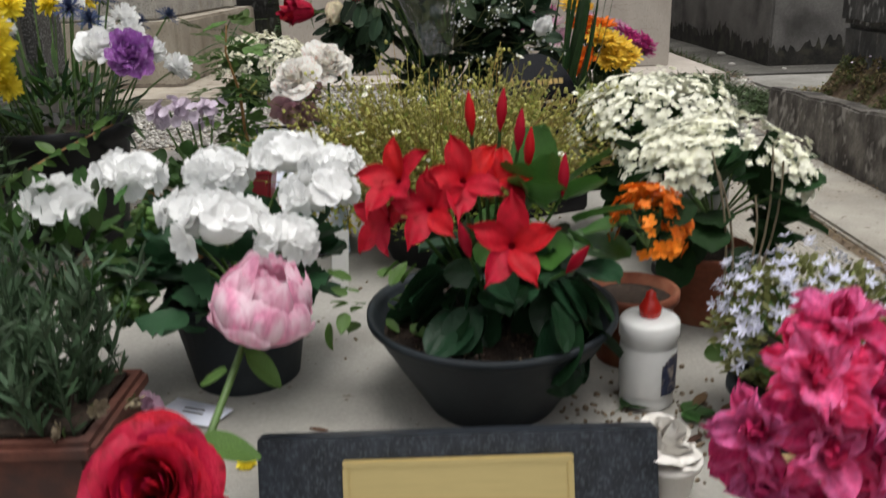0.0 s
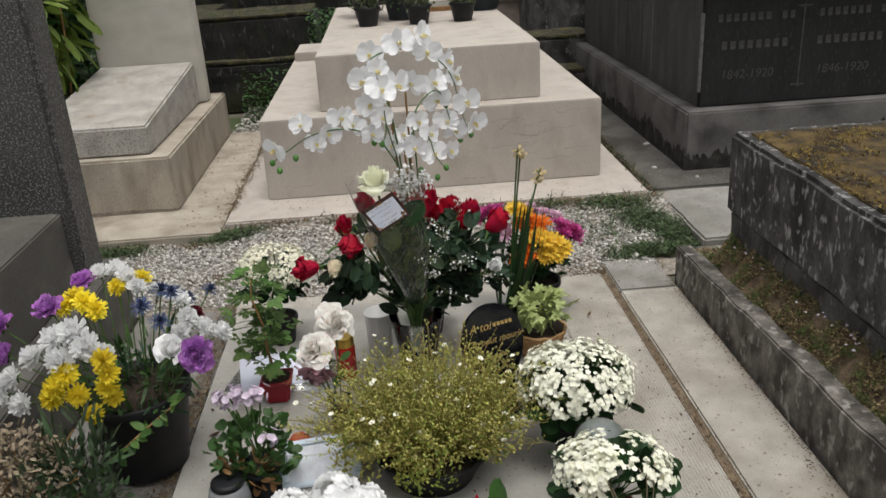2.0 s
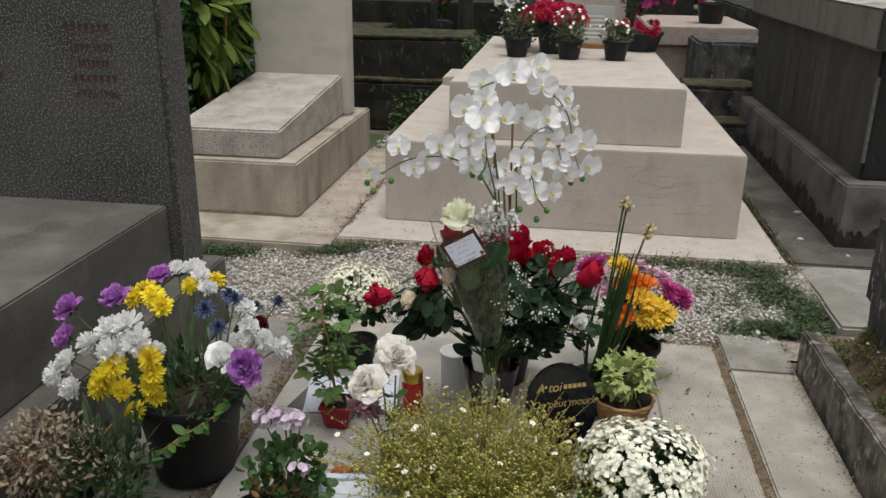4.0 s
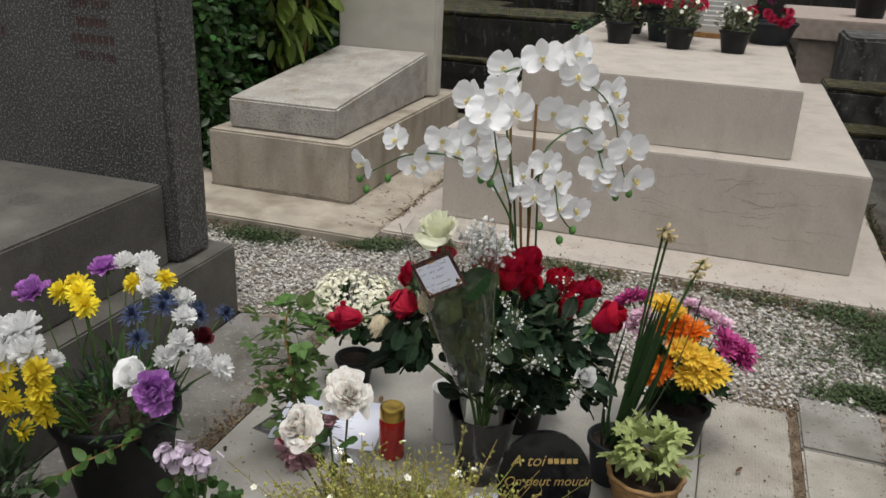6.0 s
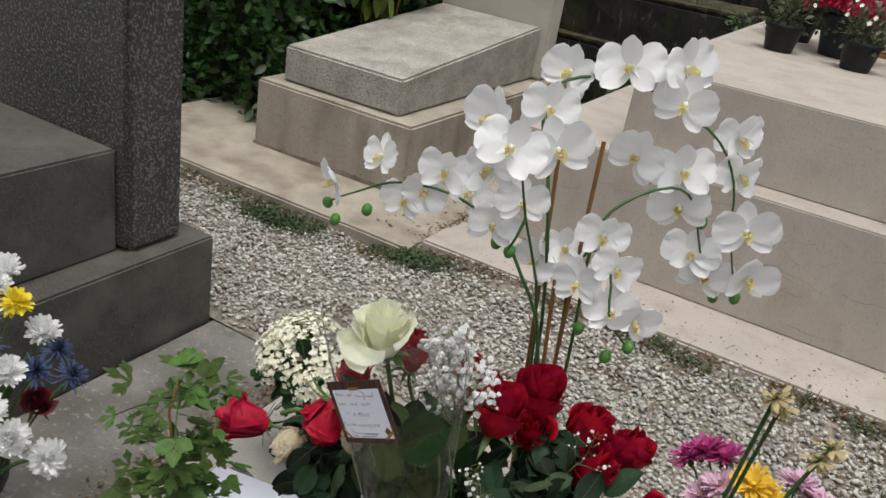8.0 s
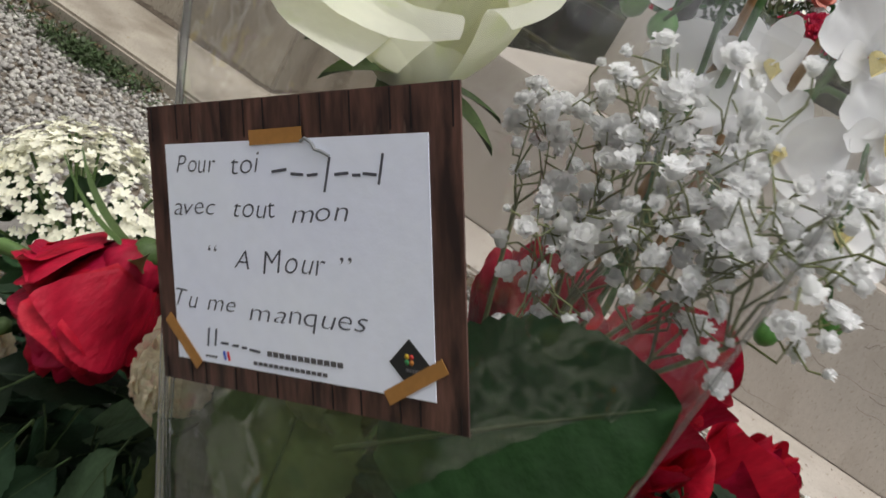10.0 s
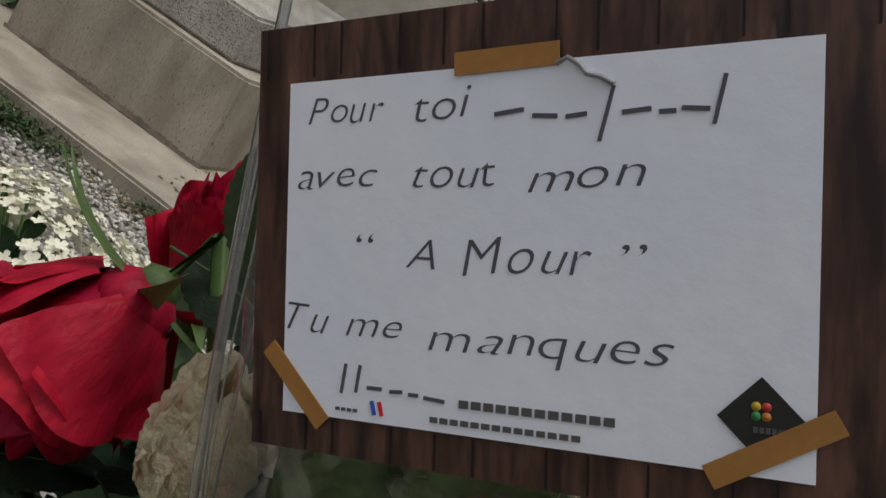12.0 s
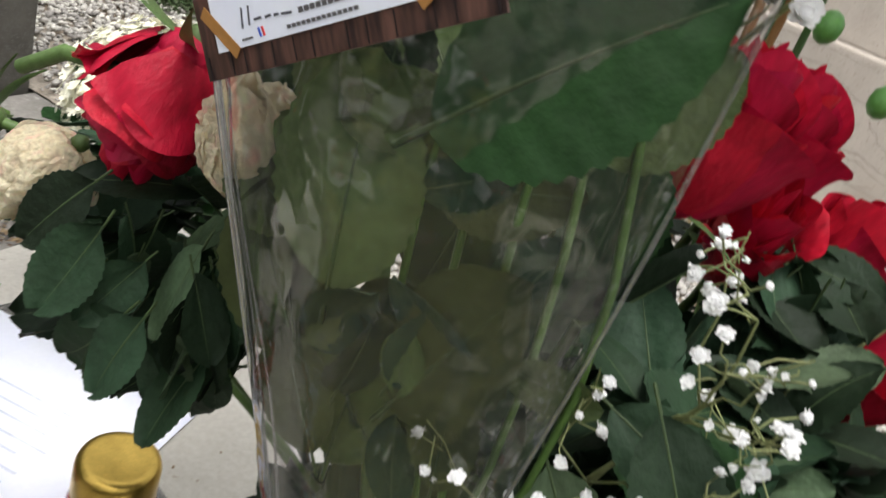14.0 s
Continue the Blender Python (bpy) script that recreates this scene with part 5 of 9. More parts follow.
pen = R(401)
for words, x0, x1, y, size, rise in (("Pour", -42.9, -25.5, 21.3, 8.0, 0), ("toi", -19.8, -8.6, 21.0, 8.2, 0.2), ("avec", -45.2, -26.8, 9.3, 7.6, 0.4), ("tout", -19.6, -3.2, 9.0, 8.0, 0.2), ("mon", 2.5, 22.2, 8.1, 7.4, 0.5),
                                     ("\u201c", -31.4, -27.2, -4.2, 8.2, 0), ("A", -20.6, -14.6, -5.2, 8.2, 0), ("Mour", -9.2, 13.8, -6.2, 9.0, 1.0), ("\u201d", 18.8, 23.0, -6.0, 8.2, 0),
                                     ("Tu", -47.2, -37.2, -18.0, 7.6, 0), ("me", -33.2, -20.9, -18.2, 7.2, 0.5), ("manques", -15.6, 27.3, -19.4, 7.8, 0.2)):
    written(words, x0, x1, y, size, pen, rise)
for x, y, ww, hh, a in ((-1.2, 21.6, 5.4, 1.0, 6), (5.2, 20.6, 4.4, 1.0, -4), (10.6, 20.4, 3.6, 1.0, 5), (15.6, 20.4, 0.8, 9.0, -14), (20.4, 20.6, 4.6, 1.0, 4), (25.2, 20.2, 2.6, 1.0, 0), (29.4, 20.4, 4.2, 1.0, -5), (32.9, 21.6, 0.8, 7.6, -12),
                        (-33.4, -26.2, 0.8, 5.6, -10), (-30.2, -26.0, 0.8, 5.2, -10), (-26.6, -27.4, 3.2, 0.9, 0), (-22.0, -27.6, 2.6, 0.9, 4), (-18.4, -27.8, 2.0, 0.9, 0), (-14.2, -28.2, 4.2, 0.9, -4)):
    part("name_bar", bar(ww / 1000 * (0.8 if ww < hh else 1), hh / 1000 * (1 if ww < hh else 0.75), 0.0002), INK, card, place=pose(x / 1000, y / 1000, 0.0005, 0, 0, a))
for k in range(12):
    part("printed_bar", bar(0.0018, 0.0014, 0.0002), GREY_PRINT, card, place=pose((-8.4 + k * 2.33) / 1000, -0.0284, 0.0005))
for k in range(14):
    part("printed_bar", bar(0.0015, 0.0010, 0.0002), GREY_PRINT, card, place=pose((-14.2 + k * 2.0) / 1000, -0.0317, 0.0005))
for k in range(4):
    part("printed_bar", bar(0.0009, 0.0006, 0.0002), GREY_PRINT, card, place=pose((-34.6 + k * 1.3) / 1000, -0.0319, 0.0005))
for x, c in ((-0.0268, (0.05, 0.10, 0.5)), (-0.0252, (0.6, 0.03, 0.04))):
    part("printed_bar", bar(0.0008, 0.0026, 0.0002), mat("print_colour", c, 0.6, 0.05), card, place=pose(x, -0.0310, 0.0005, 0, 0, 14))
badge = part("printed_badge", bar(0.0087, 0.0087, 0.0003), PRINT, card, "black diamond-shaped printed badge", pose(0.0396, -0.0253, 0.0005, 0, 0, 45))
for k, c in enumerate(((0.45, 0.04, 0.03), (0.50, 0.33, 0.03), (0.04, 0.22, 0.07), (0.45, 0.17, 0.03))):
    g = Geo().add(lathe([(0, 0.0005), (0.0007, 0.0004), (0.0007, 0.0003)], 10))
    part("badge_dot", g, mat("badge_colour", c, 0.5, 0.05), badge, place=pose(0.0010 * math.cos(k * 1.57) + 0.0008, 0.0010 * math.sin(k * 1.57) + 0.0008, 0))
for k in range(5):
    part("badge_bar", bar(0.0006, 0.0008, 0.0004), GREY_PRINT, badge, place=pose((-1.6 + k * 0.6) / 1000, (-0.6 - k * 0.6) / 1000, 0.0001, 0, 0, -45))
for x, y, a, ln, wd in ((-2.0, 30.6, 1, 19.2, 4.0), (-44.4, -28.3, -46, 19.0, 3.8), (41.3, -29.6, 30, 20.5, 3.8)):
    part("tape", bar(ln / 1000, wd / 1000, 0.0002), TAPE, card, "strip of brown adhesive tape", pose(x / 1000, y / 1000, 0.0007 + 0.0001 * (x > 0), 0, 0, a))
part("staple", tube([(0.0072, 0.0290, 0.0008), (0.0092, 0.0297, 0.0014), (0.0112, 0.0284, 0.0010), (0.0124, 0.0268, 0.0013), (0.0146, 0.0262, 0.0012), (0.0168, 0.0250, 0.0008)], 0.00045, 8), ZINC, card)


# ---- baby's breath ----
def gypsophila(name, root, heads, rng, label, puff=0.0050):
    ob = thing(name, root, label, "filler flowers")
    stems, puffs = Geo(), Geo()
    kinds = []
    for rows, fat in ((((9, 1.0, 5), (9, 1.0, 30), (8, 0.95, 54), (5, 0.9, 78)), 1.05), (((9, 1.05, 22), (8, 1.0, 48), (5, 0.95, 74)), 1.0), (((7, 1.05, 45), (6, 1.0, 70)), 0.75)):
        one = Geo()
        for n, ln, tilt in rows:
            for i in range(n):
                ring(one, petal(ln * rng.uniform(0.75, 1.1), 0.62, 0.15, 0.1, 0.6, 0.25, 0.3, 2, 3, 0.16), 1, tilt + rng.uniform(-14, 14), 0.03, 0.0, 6.283 * i / n + n + rng.uniform(-0.2, 0.2))
        core = lathe([(0.01, -0.62), (0.36, -0.45), (0.56, -0.1), (0.56, 0.15), (0.36, 0.42), (0.01, 0.52)], 9)
        one.add((core[0] * fat * (1 + 0.12 * np.sin(core[0] * 9).sum(axis=1, keepdims=True) / 2) + (0, 0, 0.22), core[1]))
        kinds.append(one.shape())
    root = np.array(root)
    for c, s, n in heads:
        c, s = np.array(c), np.array(s)
        trunk = c - (c - root) / np.linalg.norm(c - root) * 0.055 + dab(rng, (0.012, 0.008, 0.008))
        bend = 0.5 * (root + trunk) + dab(rng, (0.02, 0.01, 0.01))
        stems.add(tube([(0, 0, 0), bend - root, trunk - root], 0.0014, 5, 0.0010))
        for b in range(max(3, int(n / 5.6))):
            end = c + dab(rng, (1, 1, 1)) * s
            fork = trunk + rng.uniform(0.35, 0.7) * (end - trunk) + dab(rng, (0.010, 0.008, 0.010))
            stems.add(tube([trunk - root, 0.5 * (trunk + fork) - root + dab(rng, (0.007, 0.006, 0.006)), fork - root, 0.5 * (fork + end) - root + dab(rng, (0.004, 0.004, 0.004)), end - root], 0.0006, 4, 0.0003))
            for i in range(rng.randint(4, 8)):
                t = rng.uniform(0.0, 1.0)
                q = fork + t * (end - fork)
                p = q + dab(rng, (0.013, 0.011, 0.012))
                stems.add(tube([q - root, 0.5 * (p + q) - root + dab(rng, (0.003, 0.003, 0.003)), p - root], 0.0004, 4))
                puffs.add(kinds[rng.randint(3)], facing(p - root, p - q + dab(rng, (0.010, 0.010, 0.010)) + (0, -0.006, 0.012), rng.uniform(0, 6), puff * rng.choice((0.45, 0.75, 0.9, 1.0, 1.15)) * rng.uniform(0.9, 1.1)))
    part("stem_spray", stems, SPRAY_STEM, ob)
    part("blossom_spray", puffs, GYPSO_PETAL, ob, "tiny white double blossoms")
    return ob


SPRAY_STEM = leaf_mat("olive_thin_stem", (0.19, 0.21, 0.085), 0.55, 0.2, 0.15)
GYPSO_PETAL = petal_mat("babys_breath_petal", (0.97, 0.97, 0.96), 0.01, 0.45, 0.0)
gypsophila("babys_breath", (0.155, 2.33, 0.50), (((0.105, 2.255, 0.700), (0.022, 0.020, 0.018), 24), ((0.137, 2.245, 0.708), (0.026, 0.022, 0.020), 34), ((0.165, 2.245, 0.722), (0.026, 0.022, 0.016), 34), ((0.190, 2.235, 0.712), (0.026, 0.020, 0.018), 34), ((0.150, 2.235, 0.686), (0.030, 0.022, 0.020), 34), ((0.185, 2.230, 0.690), (0.030, 0.022, 0.020), 38), ((0.213, 2.210, 0.700), (0.022, 0.020, 0.018), 30), ((0.165, 2.235, 0.668), (0.030, 0.022, 0.022), 26), ((0.200, 2.225, 0.682), (0.028, 0.020, 0.018), 26), ((0.140, 2.240, 0.650), (0.020, 0.020, 0.018), 18)),
           R(31), "spray of tiny white baby's breath beside the cream rose", 0.0051)
gypsophila("babys_breath", (0.20, 2.30, 0.36), (((0.245, 2.20, 0.575), (0.020, 0.02, 0.025), 24), ((0.262, 2.20, 0.545), (0.02, 0.02, 0.02), 16), ((0.240, 2.195, 0.512), (0.035, 0.015, 0.020), 20), ((0.190, 2.185, 0.485), (0.025, 0.012, 0.02), 16), ((0.335, 2.25, 0.44), (0.06, 0.04, 0.05), 36), ((0.415, 2.28, 0.36), (0.05, 0.05, 0.06), 30),
                                               ((0.20, 2.19, 0.42), (0.05, 0.02, 0.05), 24), ((0.29, 2.21, 0.48), (0.05, 0.03, 0.05), 24), ((0.33, 2.40, 0.56), (0.05, 0.04, 0.03), 18), ((0.26, 2.22, 0.34), (0.06, 0.03, 0.05), 18)), R(32), "loose sprays of baby's breath among the red roses", 0.0032)

# ---- artificial orchid ----
OB = np.array((0.20, 2.60, Z))
orchid = thing("artificial_orchid", OB, "white artificial moth orchid with arching stems in a dark pot", "orchid")
pot(orchid, 0.055, 0.075, 0.13, BLACK_PLASTIC)
M_ORCH = [orchid_mesh("orchid_bloom", s) for s in (1, 2, 3, 4, 5)]
rng = R(41)
canes = [((0.165, 2.60, 0.13), (0.127, 2.55, 0.885)), ((0.19, 2.61, 0.13), (0.182, 2.57, 0.925)), ((0.205, 2.59, 0.13), (0.165, 2.55, 0.70))]
for a, b in canes:
    stem(orchid, OB, a, b, 0.0034, 0, CANE, name="support_cane")
low = [(0.175, 2.60, 0.13), (0.165, 2.56, 0.55), (0.120, 2.52, 0.70), (0.068, 2.51, 0.765), (0.0, 2.51, 0.790), (-0.066, 2.51, 0.790), (-0.13, 2.51, 0.775), (-0.19, 2.51, 0.740), (-0.230, 2.51, 0.715), (-0.246, 2.51, 0.702)]
high = [(0.17, 2.60, 0.13), (0.155, 2.57, 0.60), (0.125, 2.53, 0.86), (0.085, 2.56, 0.94), (0.085, 2.62, 0.985), (0.17, 2.645, 1.005), (0.255, 2.67, 0.98), (0.315, 2.72, 0.935), (0.350, 2.75, 0.87), (0.365, 2.77, 0.79), (0.388, 2.782, 0.715), (0.402, 2.778, 0.682)]
arch = [(0.215, 2.60, 0.13), (0.205, 2.59, 0.58), (0.200, 2.58, 0.77), (0.225, 2.60, 0.835), (0.275, 2.66, 0.862), (0.305, 2.71, 0.835), (0.325, 2.745, 0.765), (0.345, 2.775, 0.700), (0.366, 2.797, 0.662)]
short = [(0.19, 2.60, 0.13), (0.185, 2.59, 0.55), (0.180, 2.58, 0.70), (0.205, 2.58, 0.755), (0.245, 2.56, 0.735), (0.262, 2.545, 0.68), (0.285, 2.56, 0.640), (0.298, 2.57, 0.628)]
up = [(0.165, 2.60, 0.13), (0.150, 2.56, 0.60), (0.115, 2.50, 0.80), (0.112, 2.45, 0.89), (0.092, 2.44, 0.95)]
side = [(0.115, 2.50, 0.80), (0.112, 2.49, 0.775), (0.105, 2.49, 0.755), (0.097, 2.50, 0.740)]
for k, q in enumerate((low, high, arch, short, up, side)):
    pts = [np.array(a) - OB for a in q]
    fine_pts = []
    for i in range(len(pts) - 1):
        for s in (0, 0.33, 0.66):
            p0, p1, p2, p3 = pts[max(i - 1, 0)], pts[i], pts[i + 1], pts[min(i + 2, len(pts) - 1)]
            fine_pts.append(0.5 * ((2 * p1) + (p2 - p0) * s + (2 * p0 - 5 * p1 + 4 * p2 - p3) * s * s + (3 * p1 - p0 - 3 * p2 + p3) * s ** 3))
    part("flower_stem", tube(fine_pts + [pts[-1]], 0.0032 if k < 4 else 0.0028, 8, 0.0014), ORCHID_STEM, orchid)
ARCHES = (
    # along the low stem
    (((-0.232, 2.505, 0.745), -0.7), ((-0.144, 2.50, 0.818), -0.25), ((-0.112, 2.53, 0.748), 0.1), ((-0.066, 2.515, 0.782), 0.2), ((-0.023, 2.49, 0.835), 0.0), ((0.065, 2.50, 0.772), 0.2), ((0.100, 2.51, 0.820), 0.5), ((0.015, 2.52, 0.80), -0.1)),
    # the upright cluster
    (((0.063, 2.45, 0.945), -0.55), ((0.108, 2.41, 0.925), 0.1), ((0.094, 2.55, 0.955), 0.5), ((0.150, 2.47, 0.925), 0.7), ((0.075, 2.44, 0.880), -0.3)),
    # along the high arch
    (((0.081, 2.65, 0.992), -0.35), ((0.173, 2.642, 1.024), 0.05), ((0.243, 2.68, 1.035), 0.7), ((0.262, 2.66, 0.990), 0.1), ((0.330, 2.785, 0.935), 0.75), ((0.205, 2.69, 0.885), -0.1), ((0.278, 2.70, 0.880), 0.15),
     ((0.287, 2.708, 0.823), 0.05), ((0.388, 2.768, 0.798), 0.35), ((0.318, 2.755, 0.735), 0.0), ((0.412, 2.776, 0.720), 0.3), ((0.352, 2.76, 0.885), 0.7), ((0.345, 2.775, 0.700), 0.1)),
    # the short stem in front
    (((0.200, 2.555, 0.706), -0.05), ((0.214, 2.575, 0.785), 0.1), ((0.128, 2.56, 0.716), -0.2), ((0.250, 2.565, 0.747), 0.3), ((0.306, 2.512, 0.702), 0.4), ((0.262, 2.56, 0.680), 0.1), ((0.162, 2.57, 0.748), 0.0)))
k = 0
for row, (arch_flowers, size) in enumerate(zip(ARCHES, (0.041, 0.047, 0.049, 0.041))):
    for p, turn in arch_flowers:
        nrm = (turn + 0.2 + rng.uniform(-0.25, 0.25), -0.85, rng.uniform(-0.15, 0.45))
        flower = part("orchid_flower", M_ORCH[k % 5][0], None, orchid, "", facing(np.array(p) - OB, nrm, 0, size * rng.uniform(0.94, 1.1)) @ np.array(Matrix.Rotation(rng.uniform(-0.5, 0.5), 4, "Z")))
        for pm in M_ORCH[k % 5][1]:
            part("petal", pm, None, flower)
        k += 1
for p in ((-0.249, 2.51, 0.700), (-0.230, 2.51, 0.674), (-0.177, 2.524, 0.707), (0.073, 2.51, 0.742), (0.097, 2.51, 0.736), (0.368, 2.799, 0.655), (0.404, 2.778, 0.676), (0.215, 2.57, 0.624), (0.268, 2.57, 0.595), (0.298, 2.57, 0.626), (0.320, 2.754, 0.792)):
    part("bud", ball(0.0095, 2, 1.25), BUD_GREEN, orchid, "green closed bud", pose(*(np.array(p) - OB), rng.uniform(-30, 30), 0, 0), True)
for k in range(4):
    part("leaf", M_DARK_LEAF, None, orchid, "", along((0, 0, 0.12), (math.cos(k * 1.6 + 0.4), math.sin(k * 1.6 + 0.4), 0.3), (0, 0, 1), 0.14))

# ---- bucket of cut flowers ----
KB = np.array((-0.615, 1.965, Z))
bucket = thing("flower_bucket", KB, "black plastic bucket of mixed cut flowers beside the granite grave", "flower bucket")
pot(bucket, 0.105, 0.142, 0.245, BLACK_PLASTIC, 0.9, "bucket", lip=0.005)
M_CARN = [pompon_mesh("carnation_bloom", PURPLE_PETAL, None, ((10, 5, 1.0), (10, 22, 0.97), (10, 40, 0.9), (9, 60, 0.8), (8, 78, 0.7)), 0.62, s, 0.2, 0.15, 0.16) for s in (1, 2)]
M_MUM_W = [pompon_mesh("white_chrysanthemum_bloom", WHITE_PETAL, None, ((20, -12, 0.85), (20, 8, 0.95), (18, 30, 0.95), (16, 52, 0.9), (12, 74, 0.8)), 0.27, s, 0.45, 0.25) for s in (3, 4)]
M_MUM_Y = [pompon_mesh("yellow_chrysanthemum_bloom", YELLOW_PETAL, None, ((18, -40, 1.0), (18, -15, 1.0), (16, 12, 0.95), (14, 40, 0.85), (10, 68, 0.7)), 0.25, s, 0.35, 0.12) for s in (5, 6)]
M_THISTLE = pompon_mesh("thistle_bloom", THISTLE_BLUE, None, ((18, -5, 1.15), (16, 18, 0.85), (16, 40, 0.7), (14, 60, 0.65), (8, 80, 0.65)), 0.13, 7, 0.3, 0.0)
M_WROSE = rose_mesh("white_rose_bloom", WHITE_PETAL, 0.15, 9)
rng = R(51)
neck = KB + (0, 0, 0.21)
for p, nrm, s, m, nm in (
        ((-0.762, 1.923, 0.527), (-0.3, -0.3, 0.9), 0.030, M_CARN[0], "carnation"), ((-0.749, 2.131, 0.506), (-0.2, -0.2, 1), 0.028, M_CARN[1], "carnation"),
        ((-0.880, 1.90, 0.500), (-0.5, -0.3, 0.8), 0.030, M_CARN[0], "carnation"), ((-0.850, 1.83, 0.455), (-0.6, -0.4, 0.5), 0.028, M_CARN[1], "carnation"),
        ((-0.404, 1.850, 0.402), (0.25, -0.8, 0.5), 0.036, M_CARN[0], "carnation"), ((-0.465, 1.865, 0.420), (0.1, -0.6, 0.8), 0.026, M_WROSE, "white_rose"),
        ((-0.678, 2.196, 0.508), (0, -0.2, 1), 0.026, M_MUM_W[0], "chrysanthemum"), ((-0.64, 2.15, 0.505), (0.1, -0.2, 1), 0.026, M_MUM_W[1], "chrysanthemum"),
        ((-0.71, 2.16, 0.515), (-0.1, 0, 1), 0.026, M_MUM_W[0], "chrysanthemum"), ((-0.60, 2.10, 0.490), (0.2, -0.2, 1), 0.024, M_MUM_W[1], "chrysanthemum"),
        ((-0.576, 2.188, 0.432), (0.3, 0, 1), 0.026, M_MUM_W[0], "chrysanthemum"), ((-0.454, 2.007, 0.430), (0.4, -0.4, 0.8), 0.026, M_MUM_W[1], "chrysanthemum"),
        ((-0.470, 1.975, 0.405), (0.4, -0.6, 0.6), 0.024, M_MUM_W[0], "chrysanthemum"), ((-0.42, 2.02, 0.392), (0.6, -0.4, 0.6), 0.025, M_MUM_W[1], "chrysanthemum"),
        ((-0.385, 2.053, 0.357), (0.7, -0.3, 0.6), 0.026, M_MUM_W[0], "chrysanthemum"), ((-0.480, 2.06, 0.46), (0.3, -0.2, 0.9), 0.024, M_MUM_W[1], "chrysanthemum"),
        ((-0.658, 1.792, 0.519), (-0.1, -0.4, 0.9), 0.032, M_MUM_W[0], "chrysanthemum"), ((-0.71, 1.80, 0.500), (-0.3, -0.5, 0.8), 0.031, M_MUM_W[1], "chrysanthemum"),
        ((-0.63, 1.77, 0.490), (0.1, -0.7, 0.7), 0.032, M_MUM_W[0], "chrysanthemum"), ((-0.69, 1.76, 0.465), (-0.1, -0.8, 0.5), 0.031, M_MUM_W[1], "chrysanthemum"),
        ((-0.77, 1.80, 0.46), (-0.5, -0.5, 0.6), 0.028, M_MUM_W[0], "chrysanthemum"), ((-0.82, 1.78, 0.42), (-0.6, -0.5, 0.4), 0.027, M_MUM_W[1], "chrysanthemum"),
        ((-0.85, 1.77, 0.385), (-0.6, -0.6, 0.3), 0.028, M_MUM_W[0], "chrysanthemum"), ((-0.80, 1.75, 0.365), (-0.4, -0.8, 0.3), 0.027, M_MUM_W[1], "chrysanthemum"), ((-0.60, 1.80, 0.46), (0.3, -0.7, 0.5), 0.018, M_MUM_W[0], "chrysanthemum"),
        ((-0.587, 1.738, 0.468), (0.1, -0.8, 0.5), 0.024, M_MUM_Y[0], "chrysanthemum"), ((-0.580, 1.732, 0.435), (0.1, -0.9, 0.2), 0.024, M_MUM_Y[1], "chrysanthemum"),
        ((-0.590, 1.735, 0.400), (0.1, -0.9, 0.0), 0.023, M_MUM_Y[0], "chrysanthemum"), ((-0.585, 1.74, 0.368), (0.2, -0.9, -0.1), 0.022, M_MUM_Y[1], "chrysanthemum"),
        ((-0.68, 1.74, 0.440), (-0.1, -0.9, 0.3), 0.026, M_MUM_Y[0], "chrysanthemum"), ((-0.71, 1.735, 0.41), (-0.3, -0.9, 0.1), 0.026, M_MUM_Y[1], "chrysanthemum"),
        ((-0.66, 1.73, 0.385), (0.1, -0.9, 0), 0.024, M_MUM_Y[0], "chrysanthemum"), ((-0.725, 1.74, 0.375), (-0.3, -0.9, 0), 0.025, M_MUM_Y[1], "chrysanthemum"), ((-0.63, 1.72, 0.335), (0.2, -0.8, -0.2), 0.022, M_MUM_Y[0], "chrysanthemum"),
        ((-0.730, 2.02, 0.512), (-0.1, -0.3, 0.95), 0.027, M_MUM_Y[0], "chrysanthemum"), ((-0.70, 1.99, 0.51), (0.1, -0.4, 0.9), 0.027, M_MUM_Y[1], "chrysanthemum"), ((-0.76, 2.00, 0.50), (-0.4, -0.3, 0.8), 0.026, M_MUM_Y[0], "chrysanthemum"), ((-0.67, 1.97, 0.495), (0.3, -0.5, 0.7), 0.025, M_MUM_Y[1], "chrysanthemum"),
        ((-0.60, 2.16, 0.495), (0.3, 0, 0.9), 0.022, M_MUM_Y[0], "chrysanthemum"), ((-0.66, 2.12, 0.49), (0, -0.3, 0.9), 0.022, M_MUM_Y[1], "chrysanthemum"),
        ((-0.476, 1.989, 0.520), (0.2, -0.3, 0.9), 0.016, M_THISTLE, "thistle"), ((-0.531, 2.184, 0.420), (0.5, 0.1, 0.8), 0.018, M_THISTLE, "thistle"), ((-0.52, 2.05, 0.50), (0.3, 0, 0.9), 0.020, M_THISTLE, "thistle"), ((-0.47, 2.10, 0.45), (0.5, 0, 0.8), 0.018, M_THISTLE, "thistle"), ((-0.56, 1.99, 0.485), (0.1, -0.4, 0.9), 0.019, M_THISTLE, "thistle"), ((-0.50, 1.93, 0.465), (0.3, -0.5, 0.8), 0.017, M_THISTLE, "thistle"), ((-0.41, 2.12, 0.46), (0.6, 0, 0.8), 0.016, M_THISTLE, "thistle")):
    head(bucket, KB, m, p, nrm, s * {"thistle": 1.5, "white_rose": 1.35, "carnation": 1.25}.get(nm, 1.2), nm, rng=rng)
    q = np.array(p) - np.array(nrm) / np.linalg.norm(nrm) * s * 0.3
    start = neck + np.clip((q - neck) * (1, 1, 0) * 0.55, -0.09, 0.09)
    stem(bucket, KB, start, q, 0.0020, 0.015, name="stem")
